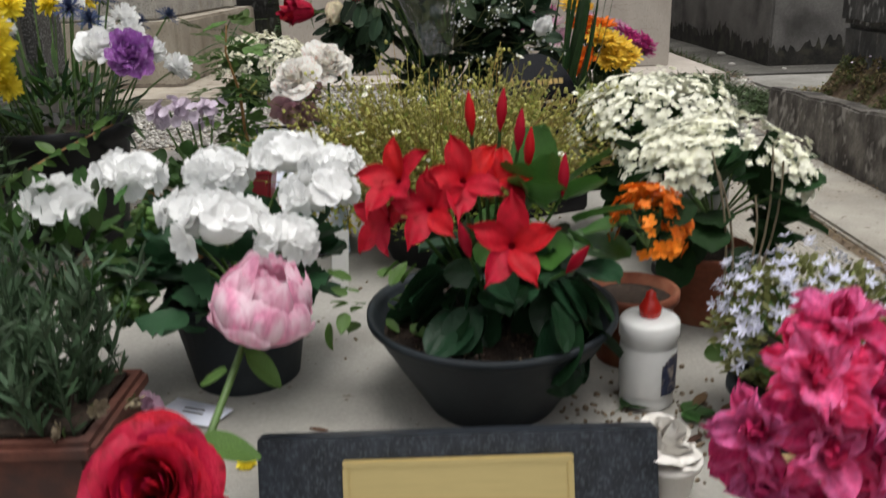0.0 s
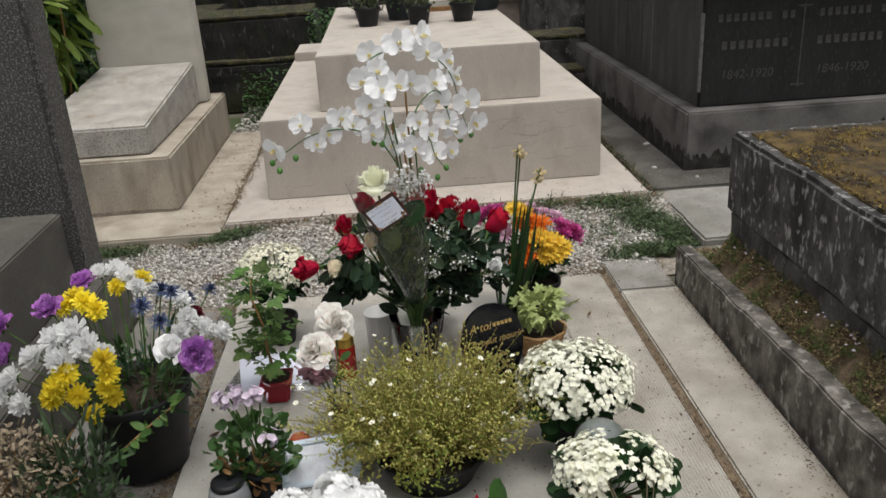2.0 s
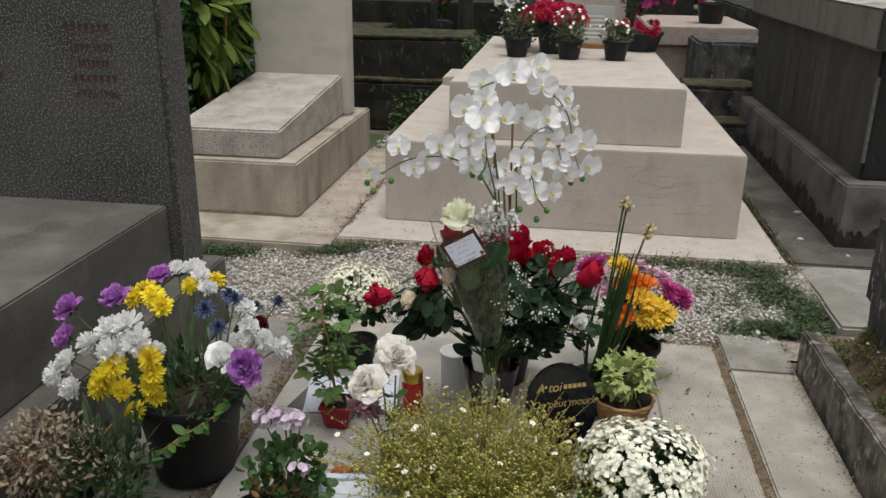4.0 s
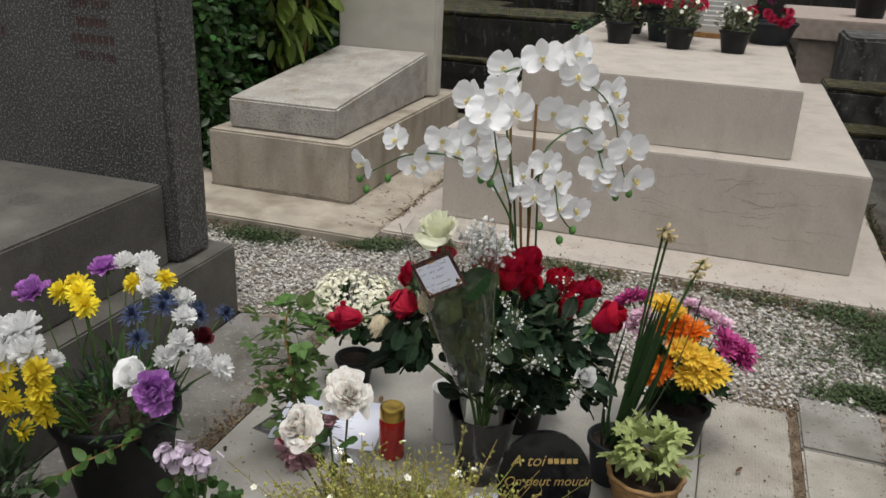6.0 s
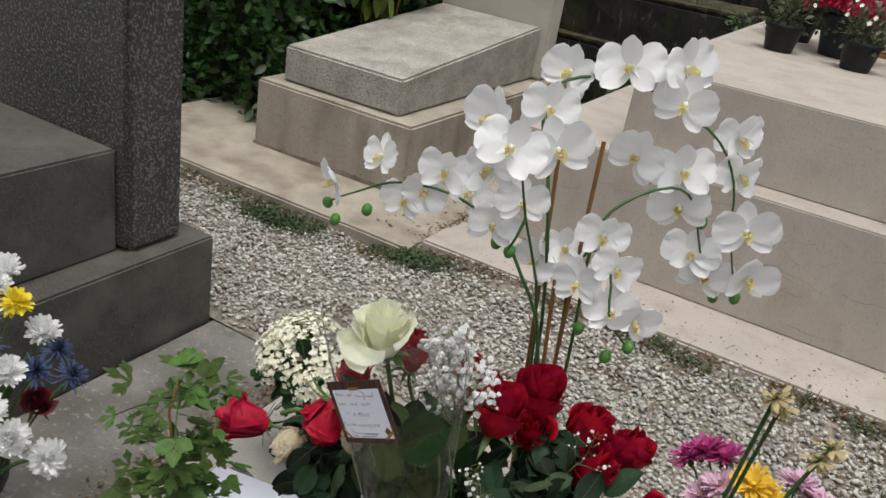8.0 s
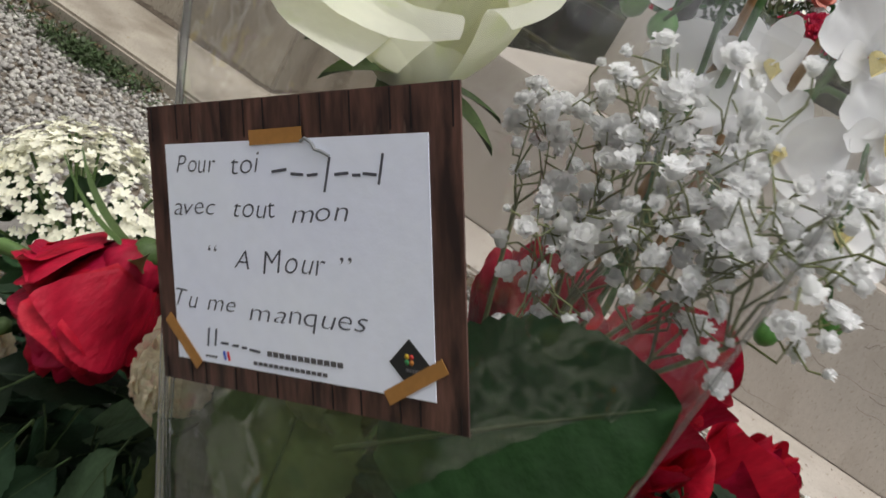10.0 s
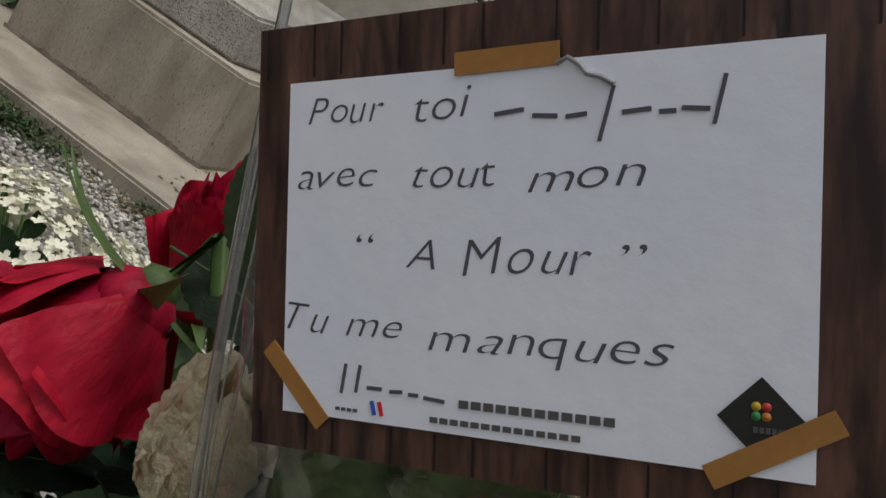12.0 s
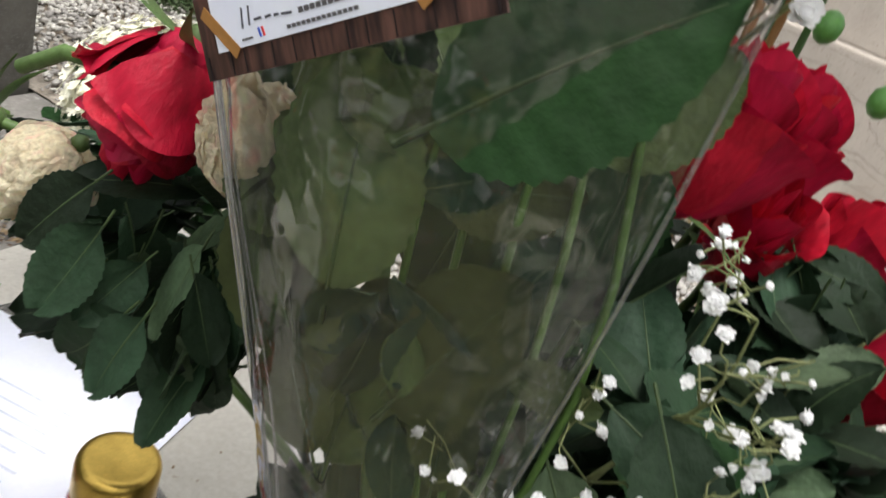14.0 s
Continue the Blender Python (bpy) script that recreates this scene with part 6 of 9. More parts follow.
head(bucket, KB, rose_mesh("dark_rose_bloom", mat("dark_red_petal", (0.10, 0.004, 0.012), 0.6, 0.2, 60), 0.1, 10), (-0.455, 2.09, 0.405), (0.5, -0.2, 0.8), 0.022, "rose", "dark withered red rose")
green = Geo()
foliage(green, LEAF_NARROW, 50, (-0.60, 1.96, 0.31), np.array((0.15, 0.16, 0.12)), rng, 0.06, KB, 0.6, 0.5)
foliage(green, LEAF_SMALL, 200, (-0.60, 1.95, 0.29), np.array((0.15, 0.16, 0.09)), rng, 0.022, KB, 0.6, 0.1)
part("foliage", green, MID_LEAF, bucket)
green = Geo()
foliage(green, LEAF_NARROW, 110, (-0.58, 1.95, 0.28), np.array((0.12, 0.13, 0.09)), rng, 0.06, KB, 0.6, 0.2)
part("foliage", green, leaf_mat("dark_cut_flower_leaf", (0.02, 0.05, 0.018), 0.5, 0.5, 0.1), bucket)
# trailing twig that hangs over the rim
twig = [(-0.70, 1.66, 0.14), (-0.62, 1.72, 0.17), (-0.53, 1.79, 0.225), (-0.46, 1.86, 0.275)]
stem(bucket, KB, twig[0], twig[3], 0.0022, 0.01, CANE, name="twig")
for k in range(26):
    t = k / 25
    p = np.array(twig[0]) * (1 - t) + np.array(twig[3]) * t + (0, 0, 0.01)
    part("leaf", M_LIGHT_LEAF if k % 3 else M_FRESH_LEAF, None, bucket, "", along(p - KB, dab(rng, (0.8, 0.6, 0.5)) + (0, -0.3, 0), (0, -0.4, 1), rng.uniform(0.025, 0.045)))

# ---- withered plant ----
DB = np.array((-0.80, 1.62, Z))
dry = thing("withered_plant", DB, "withered tan and grey-green shrubby plant in a dark pot", "potted plant")
pot(dry, 0.06, 0.08, 0.13, BLACK_PLASTIC)
g, rng = Geo(), R(61)
foliage(g, LEAF_SMALL, 1300, (-0.80, 1.62, 0.27), np.array((0.13, 0.12, 0.10)), rng, 0.017, DB, 0.5, 0.0)
part("dry_foliage", g, DRY_LEAF, dry)
g = Geo()
foliage(g, LEAF_SMALL, 900, (-0.68, 1.62, 0.20), np.array((0.13, 0.13, 0.13)), rng, 0.019, DB, 0.5, 0.3)
foliage(g, LEAF_NARROW, 160, (-0.66, 1.64, 0.25), np.array((0.10, 0.10, 0.12)), rng, 0.06, DB, 0.4, 0.8)
part("green_foliage", g, leaf_mat("dull_shrub_leaf", (0.035, 0.060, 0.024), 0.6, 0.5, 0.15), dry)
for k in range(14):
    a = rng.uniform(0, 6.3)
    stem(dry, DB, DB + (0, 0, 0.11), DB + (0.05 + 0.11 * math.cos(a), 0.11 * math.sin(a), rng.uniform(0.2, 0.33)), 0.002, 0.01, CANE, name="twig")

# ---- plant with ferny leaves in a red pot ----
CB = np.array((-0.285, 2.235, Z))
col = thing("columbine_plant", CB, "bushy columbine with divided leaves in a small red pot", "potted plant")
sq = bmesh.new()
bmesh.ops.create_cube(sq, size=1)
for v in sq.verts:
    k = 0.046 if v.co.z > 0 else 0.034
    v.co = (v.co.x * 2 * k, v.co.y * 2 * k, 0.075 * (v.co.z + 0.5))
bmesh.ops.bevel(sq, geom=sq.edges[:], offset=0.006, segments=2, affect="EDGES")
part("pot", sq, RED_PLASTIC, col)
part("pot_rim", lathe([(0.058, 0.066), (0.066, 0.067), (0.067, 0.077), (0.060, 0.078)], 4), RED_PLASTIC, col, "", pose(0, 0, 0, 0, 0, 45))
part("soil", lathe([(0, 0.080), (0.030, 0.079), (0.044, 0.076)], 16), SOIL, col)
rng = R(71)
COL_LEAF = leaf_mat("columbine_leaf", (0.085, 0.155, 0.038), 0.5, 0.0, 0.25, rand=0.35)
fan = Geo()
for a in (-62, 0, 62):
    d = (math.sin(radians(a)), math.cos(radians(a)), 0)
    for b in (-32, 0, 32):
        e = (math.sin(radians(a + b)), math.cos(radians(a + b)), 0)
        fan.add(petal(0.56 if b == 0 else 0.42, 0.25, 0.1, -0.08, 0.5, 0.75, 0.35, 2, 5), along(np.array(d) * (0.44 if b == 0 else 0.40), e, (0, 0, 1)))
    fan.add(petal(0.62, 0.22, 0.1, 0, 0.7, 0.5, 0.1, 2, 4), along((0, 0, 0), d, (0, 0, 1)))
M_LOBED = leaf_mesh("leaf", fan.shape(), COL_LEAF)
M_LOBED_L = leaf_mesh("leaf", lobed(0.9, 0.55, 3), COL_LEAF)
trunk = [(-0.285, 2.235, 0.09), (-0.30, 2.235, 0.19), (-0.30, 2.225, 0.28), (-0.325, 2.235, 0.37), (-0.32, 2.25, 0.43)]
part("stem", tube([np.array(p) - CB for p in trunk], 0.0045, 6, 0.002), CANE, col)
for k in range(90):
    t = rng.uniform(0.2, 1.0)
    base_p = np.array(trunk[0]) * (1 - t) + np.array(trunk[4]) * t
    d = dab(rng, (1, 1, 0.5))
    d /= np.linalg.norm(d)
    p = base_p + d * rng.uniform(0.03, 0.105)
    if k % 3 == 0:
        stem(col, CB, base_p, p, 0.0012, 0.008, MID_LEAF, name="leaf_stalk")
    part("leaf", M_LOBED if k % 4 else M_LOBED_L, None, col, "", along(p - CB, d + (0, 0, -0.1), dab(rng, (0.4, 0.4, 0)) + (0, 0, 1), rng.uniform(0.030, 0.054)))


# ---- domed plants with many small flowers ----
def domed(name, base, centre, spread, n_clusters, per, size, petals, leaf, label, rng, pot_size, pot_material, blossom, n_leaf=110, leaf_size=0.05, heart=None, cluster=0.022, flat=0.5, low=-0.1):
    ob = thing(name, base, label, "potted plant")
    pot(ob, *pot_size, pot_material)
    base, centre, spread = np.array(base), np.array(centre), np.array(spread)
    for k in range(n_clusters):
        for tries in range(40):
            d = dab(rng, (1, 1, 1))
            d /= np.linalg.norm(d)
            if d[2] > low:
                break
        c = centre + d * spread * rng.uniform(0.88, 1.06)
        g = Geo()
        for i in range(per):
            o = dab(rng, (1, 1, 1)) * cluster
            o -= d * (o @ d) * flat
            nrm = d * 0.9 + o / cluster * 0.5 + dab(rng, (0.3, 0.3, 0.3)) + (0, 0, 0.25)
            g.add(blossom, facing(o, nrm, rng.uniform(0, 6), size * rng.uniform(0.75, 1.2)))
            if heart is not None:
                g.add(ball(size * 0.22, 1), facing(o + nrm / np.linalg.norm(nrm) * size * 0.12), 1)
        part("blossom_head", g, (petals, heart) if heart is not None else petals, ob, "", pose(*(c - base)))
        if k % 2 == 0:
            stem(ob, base, centre - (0, 0, spread[2] * 0.6), c, 0.0018, 0, name="stalk")
    m = leaf_mesh("leaf", LEAF_ROUND, leaf)
    leaves(ob, m, n_leaf, centre - (0, 0, spread[2] * 0.25), spread * (0.9, 0.9, 0.85), rng, leaf_size, base, 0.7, 0.1)
    return ob


F5, F4 = floret(5, 0.8), floret(4, 0.85)
FD = Geo()
FD.add(F5)
FD.add(F5, facing((0, 0, 0.12), (0, 0, 1), 0.6, 0.7))
FD = FD.shape()
domed("white_kalanchoe", (0.565, 1.83, Z), (0.565, 1.83, 0.225), (0.150, 0.135, 0.115), 120, 18, 0.0068, WHITE_FLORET, DARK_LEAF, "rounded white kalanchoe in full bloom in a dark pot", R(81), (0.055, 0.075, 0.115), BLACK_PLASTIC, FD)
domed("cream_kalanchoe", (0.555, 1.46, Z), (0.560, 1.45, 0.225), (0.140, 0.10, 0.095), 34, 20, 0.0074, CREAM_FLORET, DARK_LEAF, "cream-white kalanchoe with fleshy dark leaves", R(82), (0.05, 0.068, 0.11), TERRACOTTA, FD, 80, 0.062, None, 0.026, low=0.15)
domed("white_candytuft", (-0.31, 2.615, Z), (-0.305, 2.605, 0.290), (0.128, 0.105, 0.090), 80, 15, 0.0061, PURE_FLORET, DARK_LEAF, "dome of small white flowers in a pot behind the roses", R(83), (0.042, 0.056, 0.10), BLACK_PLASTIC, F4, 90, 0.04)
camp = domed("white_bellflower", (0.565, 1.13, Z), (0.565, 1.125, 0.155), (0.105, 0.095, 0.078), 34, 7, 0.0085, BLUE_WHITE, LIGHT_LEAF, "low bellflower with pale bluish-white stars in a zinc pot", R(84), (0.05, 0.068, 0.105), ZINC, floret(5, 0.42, 0.2, 15, 2, 3, 0.6, 0.6), 40, 0.022, None, 0.026)
g, rng = Geo(), R(85)
foliage(g, LEAF_SMALL, 1500, (0.565, 1.125, 0.145), np.array((0.105, 0.095, 0.078)), rng, 0.014, np.array((0.565, 1.13, Z)), 0.6, 0.2, 0.75)
part("foliage", g, leaf_mat("yellow_green_bellflower_leaf", (0.20, 0.21, 0.07), 0.55, 0.4, 0.2), camp)
dry_stalks = thing("dry_stalks", (0.57, 1.36, 0.10), "dry tan flower stalks among the kalanchoe leaves", "dry stalks")
for a, b in (((0.55, 1.36, 0.10), (0.515, 1.345, 0.30)), ((0.56, 1.36, 0.10), (0.53, 1.36, 0.27)), ((0.585, 1.36, 0.10), (0.60, 1.36, 0.30)), ((0.59, 1.36, 0.10), (0.62, 1.37, 0.28)), ((0.57, 1.35, 0.10), (0.575, 1.34, 0.24))):
    stem(dry_stalks, np.array((0.57, 1.36, 0.10)), a, b, 0.0022, 0.01, DRY_LEAF, 0.0014, lean=(1, 0, 0), name="stalk")

# ---- white geranium ----
GB = np.array((-0.11, 1.315, Z))
ger = thing("white_geranium", GB, "white geranium with big round flower heads in a grey pot", "potted plant")
pot(ger, 0.070, 0.092, 0.125, SLATE_PLASTIC, lip=0.005)
rng = R(91)
big_floret = floret(5, 1.0, 0.12, 12, 3, 4, 0.55, 0.2)
M_BIG_FLORET = [Geo().add(floret(5, w, c, t, 5, 5, 0.5, 0.14)).mesh("floret", WHITE_PETAL) for w, c, t in ((0.95, 0.16, 10), (0.88, 0.05, 24))]
for c, r in (((-0.04, 1.384, 0.300), 0.048), ((-0.135, 1.375, 0.285), 0.040), ((-0.245, 1.345, 0.292), 0.042), ((-0.29, 1.245, 0.285), 0.040), ((0.007, 1.300, 0.268), 0.044),
             ((-0.085, 1.180, 0.268), 0.048), ((-0.13, 1.215, 0.275), 0.030), ((-0.015, 1.185, 0.248), 0.030), ((0.02, 1.365, 0.285), 0.036)):
    top = part("flower_head", ball(r * 0.55, 2, 0.7), WHITE_PETAL, ger, "round head of white florets", pose(*(np.array(c) - GB)))
    for i in range(32):
        d = dab(rng, (1, 1, 1))
        d /= np.linalg.norm(d)
        d[2] = abs(d[2]) * 1.1 - 0.25
        part("floret", M_BIG_FLORET[i % 2], None, top, "", facing(d * r * (1, 1, 0.72) * rng.uniform(0.88, 1.05), d + dab(rng, (0.25, 0.25, 0.25)), rng.uniform(0, 6), 0.0175 * rng.uniform(0.85, 1.15)))
    stem(ger, GB, GB + (0, 0, 0.12), np.array(c) - (0, 0, 0.01), 0.0026, 0.012, LIGHT_LEAF, name="flower_stalk")
M_GER = leaf_mesh("leaf", GERANIUM_BLADE, leaf_mat("geranium_leaf", (0.028, 0.085, 0.035), 0.55, 0.35, 0.15))
leaves(ger, M_GER, 120, (-0.11, 1.30, 0.185), np.array((0.14, 0.12, 0.06)), rng, 0.045, GB, 0.6, 0.1)
bud = Geo()
for i in range(40):
    bud.add(ball(0.006, 1, 1.5), facing(dab(rng, (0.018, 0.018, 0.012)), dab(rng, (1, 1, 1))))
tagged(part("bud_cluster", bud, LIGHT_LEAF, ger, "tight green buds", pose(*(np.array((-0.20, 1.28, 0.255)) - GB))), kind="stuff")
tagged(part("bud_cluster", bud, LIGHT_LEAF, ger, "tight green buds", pose(*(np.array((-0.215, 1.21, 0.17)) - GB))), kind="stuff")

# ---- red mandevilla in a bowl ----
MB = np.array((0.219, 1.225, Z))
mand = thing("red_mandevilla", MB, "scarlet mandevilla with glossy dark leaves in a slate-grey bowl", "potted plant")
OVAL = Matrix(((0.94, 0, 0, 0), (0, 0.98, 0, 0), (0, 0, 1.10, 0), (0, 0, 0, 1)))
part("bowl", lathe([(0, 0), (0.085, 0), (0.088, 0.004), (0.120, 0.05), (0.154, 0.100), (0.158, 0.106), (0.162, 0.107), (0.162, 0.114), (0.157, 0.115), (0.151, 0.107), (0.144, 0.088), (0, 0.088)], 48), SLATE_PLASTIC, mand, "", OVAL)
soil = Geo().add(lathe([(0, 0.098), (0.07, 0.097), (0.12, 0.093), (0.141, 0.090)], 40))
part("soil", soil, SOIL, mand, "", OVAL)
chips = Geo()
rng = R(101)
for i in range(420):
    a, r = rng.uniform(0, 6.3), 0.138 * math.sqrt(rng.rand())
    chips.add(ball(1, 1, 0.5), facing((0.93 * r * math.cos(a), 0.96 * r * math.sin(a), 0.108), dab(rng, (1, 1, 1)), 0, rng.uniform(0.0015, 0.0042)))
tagged(part("bark_chips", chips, mat("bark_chip", (0.050, 0.030, 0.020), 0.9, 0.4, 60, island=0.6), mand), kind="stuff")
M_MAND = Geo()
ring(M_MAND, petal(1.25, 0.86, 0.22, -0.58, 0.80, 0.62, 0.3, 8, 9, 0.10, 1.5), 5, 50, 0.10, 0.0, 0.2, 1, 0.18, R(4))
M_MAND.add(lathe([(0.05, -0.9), (0.09, -0.5), (0.16, -0.15), (0.22, 0.06)], 12), None, 1)
M_MAND.add(lathe([(0.06, -1.05), (0.07, -0.88)], 8), None, 2)
M_MAND = M_MAND.bloom("mandevilla_bloom", SCARLET, RED_PETAL, GREEN_STEM)
for p, nrm, s in (((0.232, 1.085, 0.268), (0.05, -0.85, 0.45), 0.0355), ((0.150, 1.125, 0.298), (-0.15, -0.9, 0.4), 0.031), ((0.118, 1.14, 0.325), (-0.5, -0.6, 0.6), 0.033),
                  ((0.186, 1.145, 0.322), (0.05, -0.75, 0.6), 0.035), ((0.105, 1.145, 0.282), (-0.7, -0.6, 0.2), 0.031), ((0.225, 1.19, 0.310), (0.4, -0.4, 0.7), 0.030)):
    head(mand, MB, M_MAND, p, nrm, s, "flower", rng=rng)
    stem(mand, MB, MB + (0, 0, 0.09), np.array(p) - np.array(nrm) * s * 0.9, 0.0024, 0.01, MID_LEAF, name="stem")
spindle = lathe([(0.0008, 0), (0.0045, 0.010), (0.0065, 0.022), (0.005, 0.034), (0.001, 0.048)], 10)
for p, nrm in (((0.198, 1.20, 0.360), (-0.05, 0.1, 1)), ((0.230, 1.21, 0.362), (0.1, 0, 1)), ((0.248, 1.19, 0.342), (0.1, 0, 1)), ((0.295, 1.17, 0.295), (0.05, 0, 1)), ((0.290, 1.10, 0.232), (0.3, -0.4, 0.6)), ((0.19, 1.09, 0.255), (-0.2, -0.3, 0.8)), ((0.262, 1.22, 0.315), (0.1, 0.1, 1))):
    part("bud", spindle, SCARLET, mand, "furled red bud", facing(np.array(p) - MB, nrm))
    stem(mand, MB, MB + (0, 0, 0.095), p, 0.0020, 0.008, MID_LEAF, name="stem")
M_MLEAF = leaf_mesh("leaf", petal(1, 0.78, 0.04, -0.24, 0.5, 0.45, 0.1, 6, 9, 0.04, fold=0.1), leaf_mat("glossy_mandevilla_leaf", (0.014, 0.042, 0.018), 0.35, 0.0, 0.1, rand=0.35))
leaves(mand, M_MLEAF, 120, (0.242, 1.21, 0.180), np.array((0.105, 0.11, 0.055)), rng, 0.062, MB, 0.7, -0.1, droop=0.35)
leaves(mand, leaf_mesh("leaf", LEAF_ROUND, leaf_mat("bright_mandevilla_leaf", (0.05, 0.13, 0.025), 0.3, 0.3, 0.2)), 22, (0.285, 1.24, 0.255), np.array((0.07, 0.07, 0.06)), rng, 0.07, MB, 0.6, 0.5)
leaves(mand, M_LIGHT_LEAF, 26, (0.075, 1.20, 0.16), np.array((0.07, 0.06, 0.04)), rng, 0.03, MB, 0.6, 0.0)

# ---- orange kalanchoe ----
okal = domed("orange_kalanchoe", (0.415, 1.33, Z), (0.408, 1.225, 0.238), (0.036, 0.055, 0.046), 15, 12, 0.0075, ORANGE_PETAL, DARK_LEAF, "orange kalanchoe in a terracotta pot", R(111), (0.045, 0.060, 0.10), TERRACOTTA, F4, 9, 0.040)

# ---- white grave candle ----
wc = thing("white_candle", (0.408, 1.205, Z), "white plastic grave candle with a red flame-shaped knob", "grave candle")
part("candle_body", lathe([(0, 0), (0.031, 0), (0.033, 0.003), (0.032, 0.010), (0.033, 0.085), (0.036, 0.090), (0.036, 0.108), (0.033, 0.112), (0.014, 0.114), (0, 0.114)], 36), WHITE_PLASTIC, wc)
part("flame_knob", lathe([(0.011, 0.112), (0.0135, 0.119), (0.0135, 0.126), (0.009, 0.133), (0.006, 0.139), (0.006, 0.143), (0.001, 0.147)], 16), RED_GLASS, wc, "glossy red flame-shaped knob")
part("picture_label", lathe([(0.0335, 0.018), (0.0338, 0.020), (0.0342, 0.078), (0.0338, 0.080)], 36), WHITE_PLASTIC, wc)
lab = Geo()
for j in range(9):
    a = radians(-75 + j * 7)
    lab.add((np.array([(0.0347 * math.cos(b), 0.0347 * math.sin(b), z) for b in (a, a + radians(7)) for z in (0.022, 0.06 + 0.014 * math.sin(math.pi * (j + 0.5) / 9))]), np.array([(0, 2, 3, 1)])))
part("label_picture", lab, mat("dark_blue_print", (0.03, 0.035, 0.07), 0.5, 0.4, 200, stain=(0.35, 0.30, 0.26), stain_scale=90), wc)

# ---- dark basket with a rope handle ----
bk = thing("dark_basket", (0.510, 1.085, Z), "dark bucket with a thick rope handle", "bucket")
pot(bk, 0.035, 0.042, 0.085, SLATE_PLASTIC)
twist = Geo()
for s in range(3):
    pts = []
    for k in range(41):
        a = math.pi * (k / 40)
        c = Vector((0.045 * math.cos(a), -0.046 - 0.012 * math.sin(a), 0.078 - 0.055 * math.sin(a)))
        ph = k * 0.75 + s * 2.09
        pts.append(c + Vector((0.0045 * math.cos(ph), 0.0, 0.0045 * math.sin(ph))))
    twist.add(tube(pts, 0.0052, 6))
part("rope_handle", twist, ROPE, bk, "thick twisted jute rope")

# ---- lavender box ----
LB = np.array((-0.30, 1.08, Z))
lav = thing("lavender_box", LB, "terracotta trough of grey-green lavender foliage", "planter")
tr = block(-0.145, 0.105, -0.075, 0.075, 0, 0.085, 0.008)
DARK_CLAY = mat("dark_stained_clay", (0.10, 0.034, 0.022), 0.85, 0.3, 14, bump=0.3, stain=(0.05, 0.025, 0.02), stain_scale=9)
part("trough", tr, DARK_CLAY, lav)
part("trough_rim", block(-0.155, 0.115, -0.083, 0.083, 0.066, 0.088, 0.006), DARK_CLAY, lav)
part("soil", block(-0.14, 0.10, -0.068, 0.068, 0.080, 0.092, 0.004), SOIL, lav)
rng = R(121)
g = Geo()
for k in range(95):
    root = LB + (rng.uniform(-0.135, 0.095), rng.uniform(-0.065, 0.065), 0.085)
    top = root + dab(rng, (0.05, 0.05, 0.03)) + (0, 0, rng.uniform(0.08, 0.17))
    g.add(tube(arc(root - LB, top - LB, 0.005), 0.0012, 4))
    for i in range(34):
        t = rng.uniform(0.0, 1)
        p = root + t * (top - root)
        g.add(LEAF_NARROW, along(p - LB, dab(rng, (0.8, 0.8, 0.3)) + (0, 0, 0.7), dab(rng, (1, 1, 1)), rng.uniform(0.016, 0.034)))
part("foliage", g, GREY_LEAF, lav)
g = Geo()
foliage(g, LEAF_SMALL, 340, LB + (-0.02, 0.16, 0.19), np.array((0.13, 0.08, 0.10)), rng, 0.032, LB, 0.5, 0.3)
part("shoot_foliage", g, MID_LEAF, lav)
for p in ((-0.22, 1.01, 0.115), (-0.19, 1.03, 0.13), (-0.36, 1.0, 0.12), (-0.17, 1.07, 0.115)):
    part("dead_bloom", pompon_mesh("dead_bloom", DRY_LEAF, None, ((8, 10, 1.0), (7, 45, 0.8)), 0.5, 3), None, lav, "shrivelled brown bloom", facing(np.array(p) - LB, dab(rng, (1, 1, 1)), 0, 0.012))

# ---- granite plaque with a brass plate ----
PB = np.array((0.170, 0.960, Z))
pl = thing("granite_plaque", PB, "speckled dark granite plaque with a blank brass plate", "plaque")
lean = pose(0, 0, 0, -18, 0, 0)
part("granite_slab", block(-0.190, 0.190, -0.012, 0.012, 0.0, 0.100, 0.0015), SPECKLED, pl, place=lean)
part("stand", block(-0.15, 0.15, 0.0, 0.06, 0.0, 0.03, 0.003), SPECKLED, pl)
part("brass_plate", block(-0.107, 0.107, -0.0155, -0.0122, 0.004, 0.078, 0.001), BRASS, pl, "plain gold-coloured metal plate", lean)
for x0, x1, z0, z1 in ((-0.109, 0.109, 0.0715, 0.0785), (-0.109, -0.103, 0.003, 0.0715), (0.103, 0.109, 0.003, 0.0715)):
    part("plate_border", block(x0, x1, -0.0185, -0.0150, z0, z1, 0.0012), BRASS, pl, place=lean)

# ---- cut rose and peony in a small vase ----
SB = np.array((-0.055, 0.80, Z))
sv = thing("small_vase", SB, "small dark vase with a red rose and a pink peony", "vase")
part("vase_body", lathe([(0, 0), (0.03, 0), (0.036, 0.03), (0.03, 0.08), (0.022, 0.10), (0.025, 0.11), (0.022, 0.11), (0.018, 0.10), (0.018, 0.07), (0, 0.07)], 28), SLATE_PLASTIC, sv)
head(sv, SB, rose_mesh("large_rose_bloom", RED_PETAL, 0.45, 15, full=True, wave=0.035, split=True), (-0.034, 0.765, 0.216), (0.10, -0.80, 0.55), 0.0355, "rose", "full-blown red rose", 0.4)
stem(sv, SB, SB + (0, 0, 0.10), (-0.033, 0.79, 0.205), 0.0035)
g, rng = Geo(), R(46)
